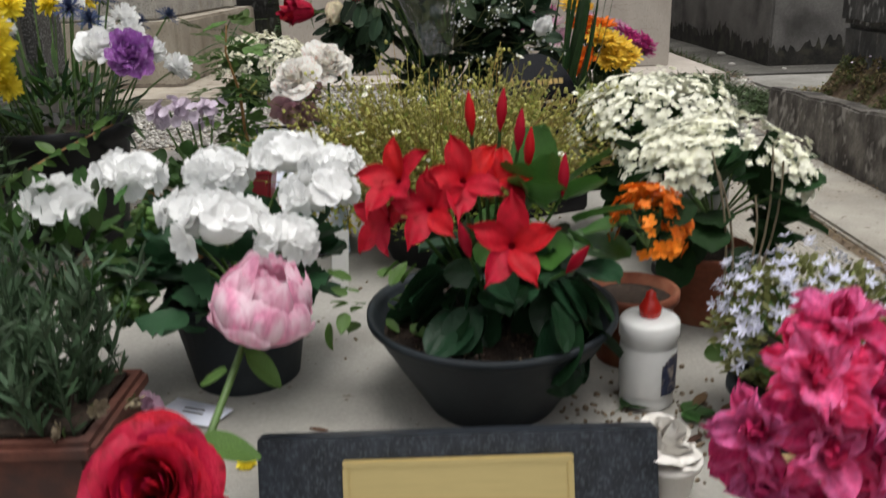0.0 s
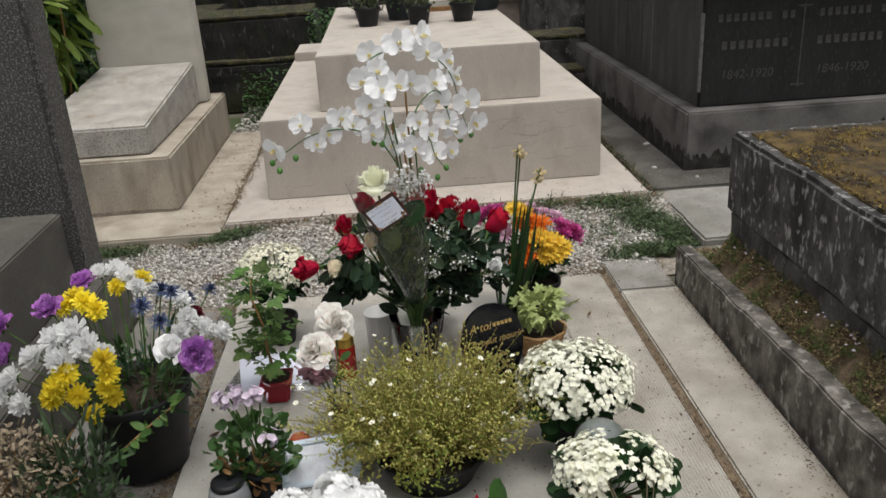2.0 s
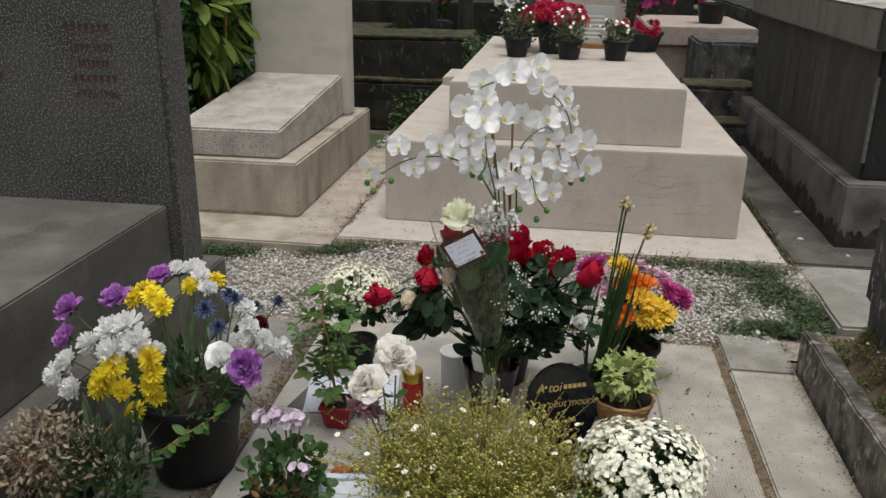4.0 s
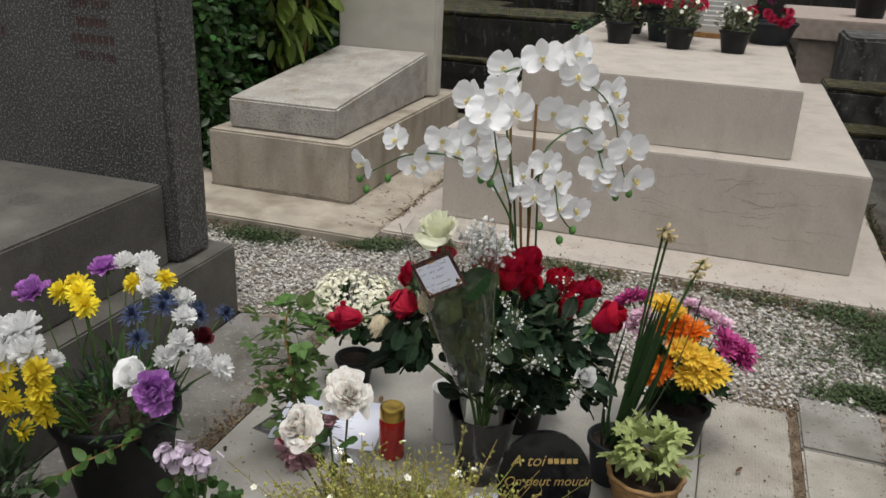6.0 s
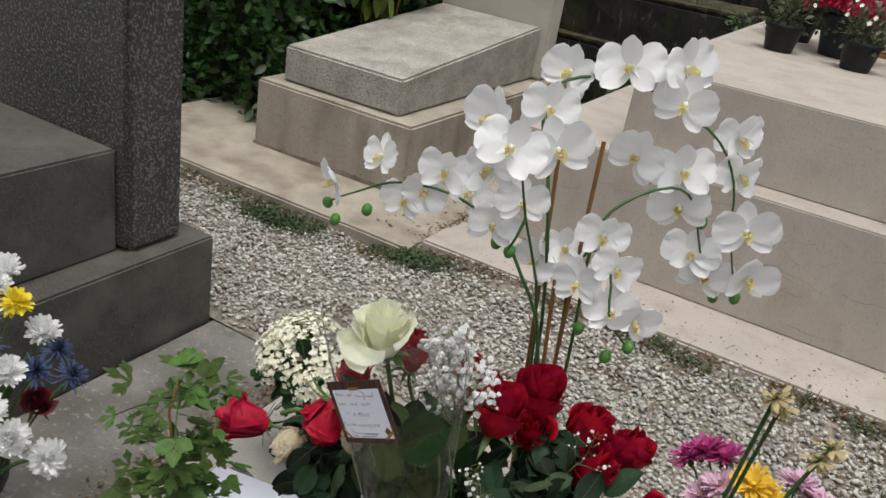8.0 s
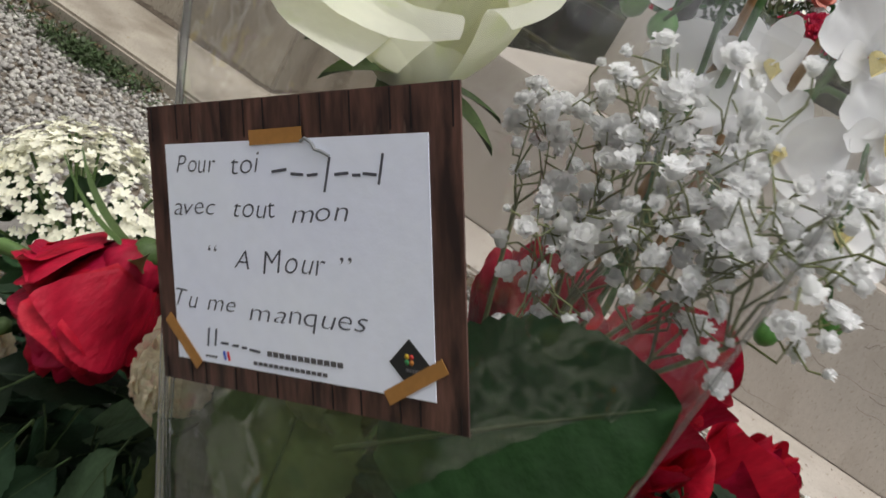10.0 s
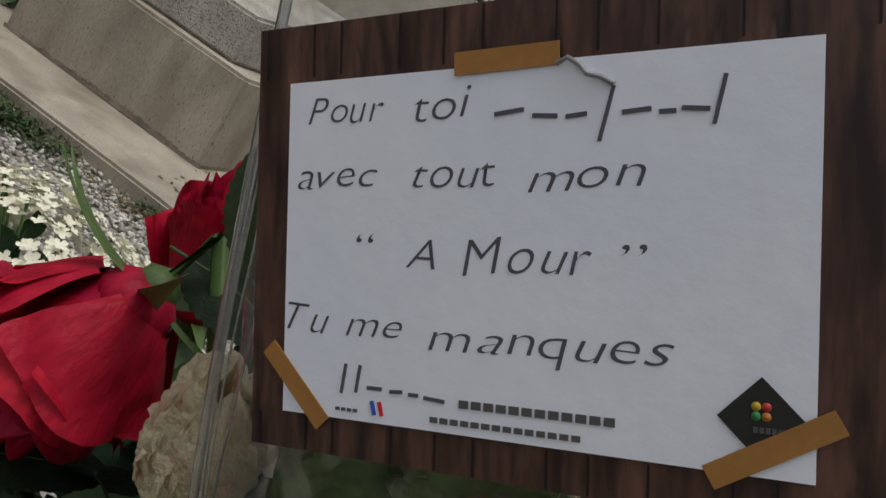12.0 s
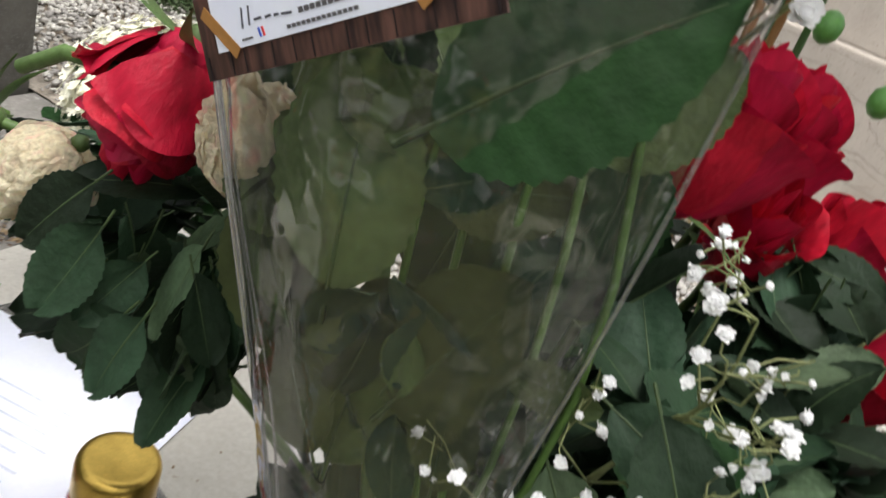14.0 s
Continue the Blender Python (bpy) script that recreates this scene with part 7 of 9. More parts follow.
for k, (n, r1, h, reach, lip, shut) in enumerate(((4, 0.42, 1.50, 75, 0.0, 0.84), (5, 0.62, 1.55, 66, 0.0, 0.82), (5, 0.78, 1.52, 62, 0.0, 0.80), (6, 0.92, 1.42, 56, 0.02, 0.76), (5, 0.98, 1.18, 50, 0.05, 0.72), (5, 1.00, 0.72, 44, 0.10, 0.60))):
    for i in range(n):
        g.add(wrapped(radians(reach * rng.uniform(0.85, 1.1)), h * rng.uniform(0.92, 1.05), r1, lip * rng.uniform(0.5, 1.6), 2 * math.pi * (i + 0.43 * k) / n + rng.uniform(-0.2, 0.2), rng, 0.10, 0.075, closing=shut - 0.04, fold=0.06), facing((0, 0, -0.75), dab(rng, (0.12, 0.12, 0)) + (0, 0, 1)))
g.add(ball(0.4, 2, 1.2), facing((0, 0, -0.3)))
g.add(ball(0.26, 1), facing((0, 0, -0.80)), 1)
head(sv, SB, g.bloom("peony_bloom", PEONY_PINK, GREEN_STEM), (0.000, 0.980, 0.262), (0.25, -0.15, 0.93), 0.043, "peony", "round half-closed pink peony", 0.3)
stem(sv, SB, SB + (0, 0, 0.10), (-0.020, 0.985, 0.222), 0.0035, 0.0)
for p, d, s in (((-0.038, 0.87, 0.185), (0.75, 0.25, -0.35), 0.055), ((-0.02, 0.97, 0.215), (0.7, 0.1, -0.8), 0.05), ((-0.03, 0.95, 0.205), (-0.7, 0.2, -0.3), 0.035)):
    part("leaf", M_LIGHT_LEAF, None, sv, "", along(np.array(p) - SB, d, (0, -0.3, 1), s))

# ---- fuchsia silk flowers ----
FB = np.array((0.44, 0.83, Z))
fu = thing("fuchsia_bouquet", FB, "bunch of bright fuchsia-pink ruffled flowers in a dark vase", "bouquet")
part("vase_body", lathe([(0, 0), (0.032, 0), (0.036, 0.03), (0.034, 0.10), (0.030, 0.10), (0.030, 0.05), (0, 0.05)], 24), SLATE_PLASTIC, fu)
M_FU = Geo()
ring(M_FU, petal(1.15, 0.74, 0.35, -0.40, 0.75, 0.4, 0.2, 8, 9, 0.30, 2.2), 6, 26, 0.05, 0.0, 0.0, 1, 0.6, R(5))
ring(M_FU, petal(1.0, 0.66, 0.5, -0.25, 0.75, 0.4, 0.2, 8, 9, 0.30, 2.2), 5, 56, 0.05, 0.0, 0.4, 1, 0.6, R(6), 1)
ring(M_FU, petal(0.8, 0.5, 0.5, -0.05, 0.75, 0.4, 0.2, 7, 8, 0.30, 2.2), 4, 76, 0.03, 0.0, 0.9, 1, 0.6, R(7))
FUCHSIA_PALE = petal_mat("lilac_pink_silk", (0.80, 0.15, 0.36), 0.3, 0.3, 0.2, stain=(0.62, 0.03, 0.12), stain_scale=1.5, veined=True)
M_FU = M_FU.mesh("fuchsia_bloom", FUCHSIA, FUCHSIA_PALE)
rng = R(131)
for p, nrm, s in (((0.415, 0.80, 0.262), (-0.3, -0.6, 0.7), 0.034), ((0.455, 0.80, 0.245), (0.2, -0.8, 0.5), 0.034), ((0.38, 0.80, 0.225), (-0.6, -0.7, 0.3), 0.032), ((0.42, 0.79, 0.215), (0.0, -0.95, 0.2), 0.034), ((0.465, 0.80, 0.205), (0.4, -0.8, 0.1), 0.033),
                  ((0.39, 0.81, 0.185), (-0.5, -0.8, -0.1), 0.032), ((0.495, 0.83, 0.255), (0.6, -0.5, 0.6), 0.034), ((0.44, 0.83, 0.285), (0.0, -0.2, 0.95), 0.030), ((0.50, 0.82, 0.21), (0.7, -0.6, 0.2), 0.032), ((0.44, 0.80, 0.175), (0.1, -0.95, -0.2), 0.03)):
    head(fu, FB, M_FU, p, nrm, s, "flower", rng=rng)
    stem(fu, FB, FB + (0, 0, 0.09), np.array(p) - np.array(nrm) * 0.01, 0.002)
# white flowers with dark hearts
an = thing("white_anemones", (0.62, 0.90, Z), "small pot of white flowers with dark hearts", "potted plant")
pot(an, 0.035, 0.045, 0.08, GREY_PLASTIC)
DARK_HEART = mat("dark_violet_heart", (0.02, 0.012, 0.03), 0.8, 0.2)
M_AN = pompon_mesh("anemone_bloom", WHITE_PETAL, DARK_HEART, ((8, 8, 1.0), (7, 20, 0.9)), 0.55, 8)
for p in ((0.56, 0.92, 0.195), (0.59, 0.89, 0.20), (0.62, 0.92, 0.205), (0.60, 0.95, 0.20), (0.64, 0.89, 0.195), (0.57, 0.95, 0.185)):
    head(an, np.array((0.62, 0.90, Z)), M_AN, p, dab(rng, (0.4, 0.4, 0)) + (0, -0.3, 1), 0.022, rng=rng)
    stem(an, np.array((0.62, 0.90, Z)), (0.62, 0.90, 0.09), p, 0.0015)

# ---- carved white rose in a little pot ----
mr = thing("stone_rose_pot", (0.378, 1.000, Z), "white ceramic rose in a small white pot", "ornament")
CERAMIC = mat("matt_white_ceramic", (0.72, 0.69, 0.64), 0.5, 0.06, 30)
pot(mr, 0.022, 0.030, 0.055, CERAMIC, earth=False)
head(mr, np.array((0.378, 1.000, Z)), rose_mesh("ceramic_rose", CERAMIC, 0.30, 18, CERAMIC, tall=0.85, split=True), (0.378, 1.000, 0.092), (0.25, -0.2, 0.9), 0.027, "rose", "unglazed white ceramic rose", 0.2)

# ---- yellow-green saxifrage ----
XB = np.array((0.17, 1.80, Z))
sax = thing("saxifrage", XB, "wide yellow-green saxifrage with thin stems and tiny white flowers", "potted plant")
pot(sax, 0.11, 0.15, 0.09, BLACK_PLASTIC)
rng = R(141)
g, wires, budg, fresh = Geo(), Geo(), Geo(), Geo()
for k in range(34):
    a, r = rng.uniform(0, 6.3), math.sqrt(rng.rand())
    c = XB + (0.23 * r * math.cos(a), 0.16 * r * math.sin(a) - 0.02, 0.10 + 0.075 * (1 - r * r) * rng.uniform(0.4, 1.2))
    foliage(g if k % 2 else fresh, LEAF_SMALL, 200, c, np.array((0.075, 0.065, 0.042)) * rng.uniform(0.7, 1.2), rng, 0.013, XB, 0.5, 0.5, 0.3)
blossoms = []
for k in range(950):
    a, lift = rng.uniform(0, 6.3), math.radians(rng.uniform(24, 88))
    reach = rng.uniform(0.12, 0.27) + 0.10 * rng.rand() ** 4
    root = XB + (0.11 * math.sqrt(rng.rand()) * math.cos(a), 0.09 * math.sqrt(rng.rand()) * math.sin(a), 0.10)
    top = root + np.array((1.15 * reach * math.cos(lift) * math.cos(a), 0.85 * reach * math.cos(lift) * math.sin(a), 0.85 * reach * math.sin(lift))) + dab(rng, (0.02, 0.02, 0.01))
    wires.add(tube(arc(root - XB, top - XB, 0.030 * rng.rand(), 4, tuple(dab(rng, (0.6, 0.6, 0.2)) + (0, 0, 0.6))), 0.0007, 3), None, int(rng.rand() < 0.4))
    for i in range(5):
        q = root + rng.uniform(0.3, 0.95) * (top - root) + dab(rng, (0.010, 0.010, 0.008))
        (g if i % 2 else fresh).add(LEAF_SMALL, along(q - XB, dab(rng, (1, 1, 0.5)) + (0, 0, 0.4), dab(rng, (1, 1, 1)), rng.uniform(0.006, 0.012)))
    for i in range(rng.randint(3, 7)):
        q = root + rng.uniform(0.62, 1.0) * (top - root)
        e = q + dab(rng, (0.016, 0.016, 0.008)) + (0, 0, 0.010)
        wires.add(tube([q - XB, e - XB], 0.0006, 3))
        budg.add(ball(0.0034, 1), facing(e - XB, (0, 0, 1), 0, rng.uniform(0.6, 1.2)))
    if rng.rand() < 0.05:
        blossoms.append(top - XB)
part("foliage", g, OLIVE_LEAF, sax)
part("foliage", fresh, leaf_mat("fresh_yellow_green_leaf", (0.26, 0.33, 0.065), 0.55, 0.35, 0.3), sax)
part("stem_mass", wires, (OLIVE_LEAF, leaf_mat("reddish_saxifrage_stem", (0.36, 0.24, 0.07), 0.6, 0.3, 0.1)), sax)
M_SAX = Geo().add(F5).add(ball(0.2, 1), facing((0, 0, 0.05)), 1).mesh("blossom", WHITE_FLORET, GOLD_HEART)
for q in blossoms:
    part("blossom", M_SAX, None, sax, "", facing(q, dab(rng, (0.5, 0.5, 0)) + (0, -0.1, 1), rng.uniform(0, 6), rng.uniform(0.006, 0.0095)))
part("seed_head_mass", budg, leaf_mat("pale_yellow_bud", (0.46, 0.43, 0.13), 0.6, 0.3, 0.3), sax)

# ---- pale lilac pelargonium ----
EB = np.array((-0.275, 1.79, Z))
pel = thing("lilac_pelargonium", EB, "straggly pelargonium with pale lilac flowers and some dead leaves", "potted plant")
pot(pel, 0.042, 0.056, 0.08, SLATE_PLASTIC)
rng = R(151)
leaves(pel, leaf_mesh("leaf", GERANIUM_BLADE, MID_LEAF), 230, EB + (0, -0.01, 0.135), np.array((0.115, 0.10, 0.085)), rng, 0.023, EB, 0.6, 0.2)
leaves(pel, leaf_mesh("leaf", petal(1, 0.6, 0.3, 0.3, 0.5, 0.4, 0.2, 4, 5, 0.12), mat("dead_brown_leaf", (0.22, 0.12, 0.045), 0.8, 0.3, 60)), 40, EB + (-0.02, -0.06, 0.10), np.array((0.09, 0.05, 0.06)), rng, 0.03, EB, 0.6, -0.2)
for c, r in (((-0.327, 1.794, 0.305), 0.024), ((-0.275, 1.79, 0.30), 0.024), ((-0.295, 1.80, 0.312), 0.018), ((-0.232, 1.715, 0.225), 0.018), ((-0.35, 1.80, 0.30), 0.018), ((-0.25, 1.80, 0.305), 0.02)):
    g = Geo()
    for i in range(12):
        d = dab(rng, (1, 1, 1))
        g.add(big_floret, facing(d * r * 0.9, d + (0, 0, 0.5), rng.uniform(0, 6), 0.011))
    part("flower_head", g, LILAC_PETAL, pel, "", pose(*(np.array(c) - EB)))
    stem(pel, EB, EB + (0, 0, 0.09), c, 0.002, 0.01, name="flower_stalk")

# ---- faded peonies in a jar ----
JB = np.array((-0.075, 2.02, Z))
jar = thing("peony_jar", JB, "small glass jar with fading white and mauve peonies", "vase")
part("glass_body", lathe([(0, 0), (0.030, 0), (0.032, 0.004), (0.032, 0.11), (0.034, 0.115), (0.031, 0.115), (0.030, 0.11), (0.029, 0.008), (0, 0.008)], 28), GLASS, jar)
rng = R(161)
M_FADED = [rose_mesh("faded_peony_bloom", FADED_PETAL if s < 3 else MAUVE_DRY, 0.55, 40 + s, full=True, wave=0.10, split=True) for s in (1, 2, 3)]
for p, nrm, s, m in (((-0.066, 2.060, 0.362), (0.35, -0.55, 0.65), 0.038, 0), ((-0.125, 1.935, 0.345), (-0.35, -0.60, 0.6), 0.036, 1), ((-0.120, 1.915, 0.272), (-0.1, -0.7, -0.6), 0.034, 2), ((-0.105, 2.03, 0.30), (-0.4, 0.2, 0.4), 0.02, 2)):
    head(jar, JB, M_FADED[m], p, nrm, s, "peony", ("white peony fading to cream", "white peony fading to cream", "withered mauve peony")[m], rng=rng)
    stem(jar, JB, JB + (0, 0, 0.02), np.array(p) - np.array(nrm) * 0.012, 0.0024, 0.0)
leaves(jar, M_FRESH_LEAF, 14, JB + (-0.01, 0, 0.22), np.array((0.05, 0.05, 0.06)), rng, 0.04, JB, 0.6, -0.2)

# ---- papers, candle, white vase ----
def laid(name, corners, z, t, material, label, category):
    x = np.array(corners)
    g = (np.array([(a, b, 0) for a, b in x] + [(a, b, t) for a, b in x]), np.array([(0, 1, 2, 3), (4, 5, 6, 7), (0, 1, 5, 4), (1, 2, 6, 5), (2, 3, 7, 6), (3, 0, 4, 7)]))
    ob = tagged(part(name, g, material), label, category)
    ob.location.z = z
    return ob


sheet_a = laid("letter", ((-0.41, 2.275), (-0.125, 2.325), (-0.160, 2.552), (-0.45, 2.495)), Z + 0.003, 0.0008, PAPER, "white letter with faint writing in a plastic sleeve", "paper")
for k in range(7):
    part("writing_bar", bar(0.16 - 0.012 * (k % 3), 0.0022, 0.0002), mat("faint_blue_writing", (0.52, 0.56, 0.68), 0.8, 0.2), sheet_a, place=pose(-0.29 - 0.004 * k + 0.01 * (k % 2), 2.335 + k * 0.0165, 0.0009, 0, 0, 10))
laid("plastic_sleeve", ((-0.47, 2.30), (-0.11, 2.235), (-0.09, 2.44), (-0.42, 2.53)), Z + 0.0005, 0.0008, SLEEVE_PLASTIC, "clear plastic sleeve under the letter", "sleeve")
rc = thing("red_candle", (-0.076, 2.335, Z), "red grave candle with a gold lid", "grave candle")
part("candle_body", lathe([(0, 0), (0.030, 0), (0.0335, 0.004), (0.0335, 0.105), (0.030, 0.118), (0.028, 0.120), (0, 0.120)], 32), RED_GLASS, rc)
part("gold_lid", lathe([(0.030, 0.112), (0.032, 0.116), (0.032, 0.142), (0.030, 0.148), (0.026, 0.150), (0.022, 0.1492), (0, 0.1480)], 32), GOLD, rc, "dented gold metal lid")
wv = thing("white_vase", (0.035, 2.47, Z), "plain white plastic vase", "vase")
part("vase_body", lathe([(0, 0), (0.038, 0), (0.040, 0.004), (0.046, 0.15), (0.048, 0.155), (0.043, 0.155), (0.038, 0.01), (0, 0.01)], 32), WHITE_PLASTIC, wv)
laid("folded_card", ((0.10, 2.16), (0.175, 2.20), (0.255, 2.30), (0.18, 2.27)), Z, 0.0008, PAPER, "white card leaning by the vase", "card").rotation_euler = (0.0, 0.0, 0.0)

# ---- memorial plaque with gilt lettering ----
QB = np.array((0.395, 2.005, Z))
mem = thing("memorial_plaque", QB, "black polished granite plaque with gilt lettering", "plaque")
ov = bmesh.new()
outline = []
for k in range(40):
    a = 2 * math.pi * k / 40
    outline.append(ov.verts.new((0.098 * math.cos(a), 0, 0.245 + (0.105 if math.sin(a) > 0 else 0.135) * math.sin(a))))
face = ov.faces.new(outline)
ext = bmesh.ops.extrude_face_region(ov, geom=[face])
bmesh.ops.translate(ov, vec=(0, 0.014, 0), verts=[v for v in ext["geom"] if isinstance(v, bmesh.types.BMVert)])
bmesh.ops.recalc_face_normals(ov, faces=ov.faces[:])
tilt = pose(0, 0, 0, -14, 0, 22)
part("oval_stone", ov, BLACK_GRANITE, mem, place=tilt)
part("foot", block(-0.08, 0.10, 0.005, 0.06, 0.0, 0.13, 0.006), BLACK_GRANITE, mem, place=pose(0, 0, 0, 0, 0, 22))
GILT = mat("gilt", (0.70, 0.50, 0.20), 0.35, 0.1, 60, metal=0.8)
lettering("gilt_words", "A toi", 0.034, GILT, mem, tilt @ pose(-0.072, -0.0012, 0.278, 90, 0, 0), shear=0.3)
for k in range(5):
    part("name_bar", bar(0.0100, 0.011), GILT, mem, place=tilt @ pose(0.010 + k * 0.0130, -0.0008, 0.288, 90, 0, 0))
lettering("gilt_words", "On peut mourir", 0.028, GILT, mem, tilt @ pose(-0.086, -0.0012, 0.236, 90, 0, 0), shear=0.3)
for k in range(5):
    part("word_bar", bar(0.011, 0.009), GILT, mem, place=tilt @ pose(-0.03 + k * 0.015, -0.0008, 0.196, 90, 0, 0))

# ---- mixed chrysanthemums ----
HB = np.array((0.61, 2.68, Z))
mix_mum = thing("mixed_chrysanthemums", HB, "pot of yellow, orange, pink and magenta chrysanthemums", "potted plant")
pot(mix_mum, 0.065, 0.085, 0.13, BLACK_PLASTIC)
DAISY = ((18, 2, 1.0), (16, 18, 0.9), (12, 40, 0.6))
M_MIX = [pompon_mesh("chrysanthemum_bloom", m, GOLD_HEART if k == 3 else None, DAISY, 0.24, 20 + k, split=True) for k, m in enumerate((petal_mat("golden_yellow_petal", (0.86, 0.58, 0.07), 0.18, 0.25, 0.15), ORANGE_PETAL, MAGENTA_PETAL, PALE_PINK))]
rng = R(171)
for p, k in (((0.625, 2.585, 0.338), 0), ((0.662, 2.600, 0.320), 0), ((0.640, 2.578, 0.302), 0), ((0.600, 2.592, 0.345), 0), ((0.662, 2.585, 0.280), 0), ((0.622, 2.575, 0.285), 0), ((0.690, 2.605, 0.295), 0), ((0.535, 2.660, 0.429), 0), ((0.562, 2.650, 0.415), 0),
             ((0.580, 2.670, 0.380), 1), ((0.602, 2.640, 0.365), 1), ((0.555, 2.640, 0.375), 1), ((0.625, 2.660, 0.370), 1), ((0.592, 2.615, 0.350), 1), ((0.557, 2.572, 0.291), 1), ((0.540, 2.580, 0.270), 1),
             ((0.446, 2.750, 0.395), 2), ((0.48, 2.745, 0.40), 2), ((0.425, 2.74, 0.375), 2), ((0.727, 2.705, 0.328), 2), ((0.745, 2.68, 0.305), 2), ((0.700, 2.705, 0.345), 2), ((0.735, 2.70, 0.30), 2), ((0.705, 2.67, 0.325), 2), ((0.755, 2.70, 0.32), 2),
             ((0.627, 2.800, 0.362), 3), ((0.660, 2.780, 0.365), 3), ((0.690, 2.760, 0.360), 3), ((0.600, 2.790, 0.385), 3), ((0.49, 2.70, 0.375), 3), ((0.465, 2.69, 0.345), 3), ((0.505, 2.66, 0.34), 3)):
    d = np.array(p) - (HB + (0, 0, 0.17))
    head(mix_mum, HB, M_MIX[k], p, d + (0, -0.05, 0.05), 0.038 if k != 3 else 0.035, "chrysanthemum", rng=rng)
    stem(mix_mum, HB, HB + (0, 0, 0.12), p, 0.002)
leaves(mix_mum, leaf_mesh("leaf", lobed(1, 0.5, 5), DARK_LEAF), 90, HB + (-0.01, 0, 0.22), np.array((0.13, 0.10, 0.10)), rng, 0.035, HB, 0.6, 0.1)

# ---- withered daffodils ----
AB = np.array((0.475, 2.46, Z))
daf = thing("withered_daffodils", AB, "clump of daffodil leaves with withered flowers in a dark pot", "potted plant")
pot(daf, 0.05, 0.065, 0.12, SLATE_PLASTIC)
rng = R(181)
strap = petal(1, 0.032, 0.5, -0.20, 0.15, 0.35, 0.9, 2, 8)
for k in range(24):
    a = rng.uniform(0, 6.3)
    d = np.array((0.36 * math.cos(a) + 0.16, 0.28 * math.sin(a), 1.0))
    part("leaf", Geo().add(strap).mesh("leaf", leaf_mat("daffodil_leaf", (0.028, 0.062, 0.022), 0.45, 0.0, 0.12, rand=0.3)) if k == 0 else bpy.data.meshes["leaf_strap"], None, daf, "", along((rng.uniform(-0.03, 0.03), rng.uniform(-0.03, 0.03), 0.10), d, (math.cos(a), math.sin(a), 0.2), rng.uniform(0.26, 0.46))).data.name = "leaf_strap"
M_WITHER = pompon_mesh("withered_daffodil_bloom", petal_mat("papery_straw_petal", (0.50, 0.41, 0.22), 0.2, 0.2, 0.1), None, ((6, -50, 1.0), (6, 0, 0.9), (5, 50, 0.7)), 0.45, 9, 0.4, 0.3, 0.15)
for p in ((0.519, 2.475, 0.690), (0.614, 2.612, 0.575), (0.605, 2.60, 0.555), (0.53, 2.49, 0.675)):
    head(daf, AB, M_WITHER, p, (0.4, -0.2, -0.6), 0.022, "withered_flower", rng=rng)
    stem(daf, AB, AB + (0, 0, 0.10), np.array(p) + (0, 0, 0.008), 0.003, 0.02, MID_LEAF, lean=(0, 0, 1))

# ---- ivy in a basket ----
IB = np.array((0.562, 2.385, Z))
ivy = thing("ivy_basket", IB, "variegated ivy in a round wicker basket", "potted plant")
for j in range(9):
    r = 0.060 + 0.0035 * j
    pts = [((r + 0.0022 * math.cos(10 * a + math.pi * (j % 2))) * math.cos(a), (r + 0.0022 * math.cos(10 * a + math.pi * (j % 2))) * math.sin(a), 0.006 + j * 0.0105) for a in np.linspace(0, 2 * math.pi, 61)]
    part("wicker_strand", tube(pts, 0.0058, 6), WICKER, ivy)
part("basket_lining", lathe([(0, 0.004), (0.055, 0.004), (0.082, 0.088), (0, 0.086)], 24), SOIL, ivy)
rng = R(191)
leaves(ivy, leaf_mesh("leaf", lobed(1, 0.44, 5), IVY_LEAF), 70, IB + (0.0, -0.02, 0.165), np.array((0.105, 0.09, 0.075)), rng, 0.037, IB, 0.7, -0.1)

# ---- small things by the middle of the slab ----
pf = thing("picture_frame", (-0.13, 1.845, Z), "pale blue frame lying tilted on the slab", "picture frame")
lie = pose(0, 0, 0.03, 22, 0, 8)
PALE_BLUE = mat("pale_blue_paint", (0.52, 0.60, 0.68), 0.4, 0.06, 20)
for x0, x1, y0, y1 in ((-0.105, 0.105, 0.055, 0.072), (-0.105, 0.105, -0.072, -0.055), (-0.105, -0.088, -0.055, 0.055), (0.088, 0.105, -0.055, 0.055)):
    part("frame_bar", block(x0, x1, y0, y1, 0, 0.012, 0.002), PALE_BLUE, pf, place=lie)
part("frame_picture", block(-0.088, 0.088, -0.055, 0.055, 0.002, 0.005, 0), mat("bleached_print", (0.55, 0.58, 0.62), 0.3, 0.15, 25), pf, "sun-bleached print", lie)
ln = thing("glass_lantern", (-0.345, 1.70, Z), "round frosted glass lantern with a black lid", "lantern")
part("glass_body", lathe([(0, 0), (0.035, 0), (0.050, 0.02), (0.054, 0.05), (0.046, 0.085), (0.036, 0.095), (0, 0.095)], 32), mat("frosted_glass", (0.20, 0.21, 0.22), 0.25, 0.1, 20, spec=0.6), ln)
part("lid", lathe([(0, 0.108), (0.030, 0.108), (0.040, 0.104), (0.041, 0.094), (0.036, 0.093)], 32), BLACK_PLASTIC, ln, "black plastic lid")
gs = thing("glass_dome_lantern", (0.578, 1.640, Z), "smoky glass lantern with a rounded top between the kalanchoes", "lantern")
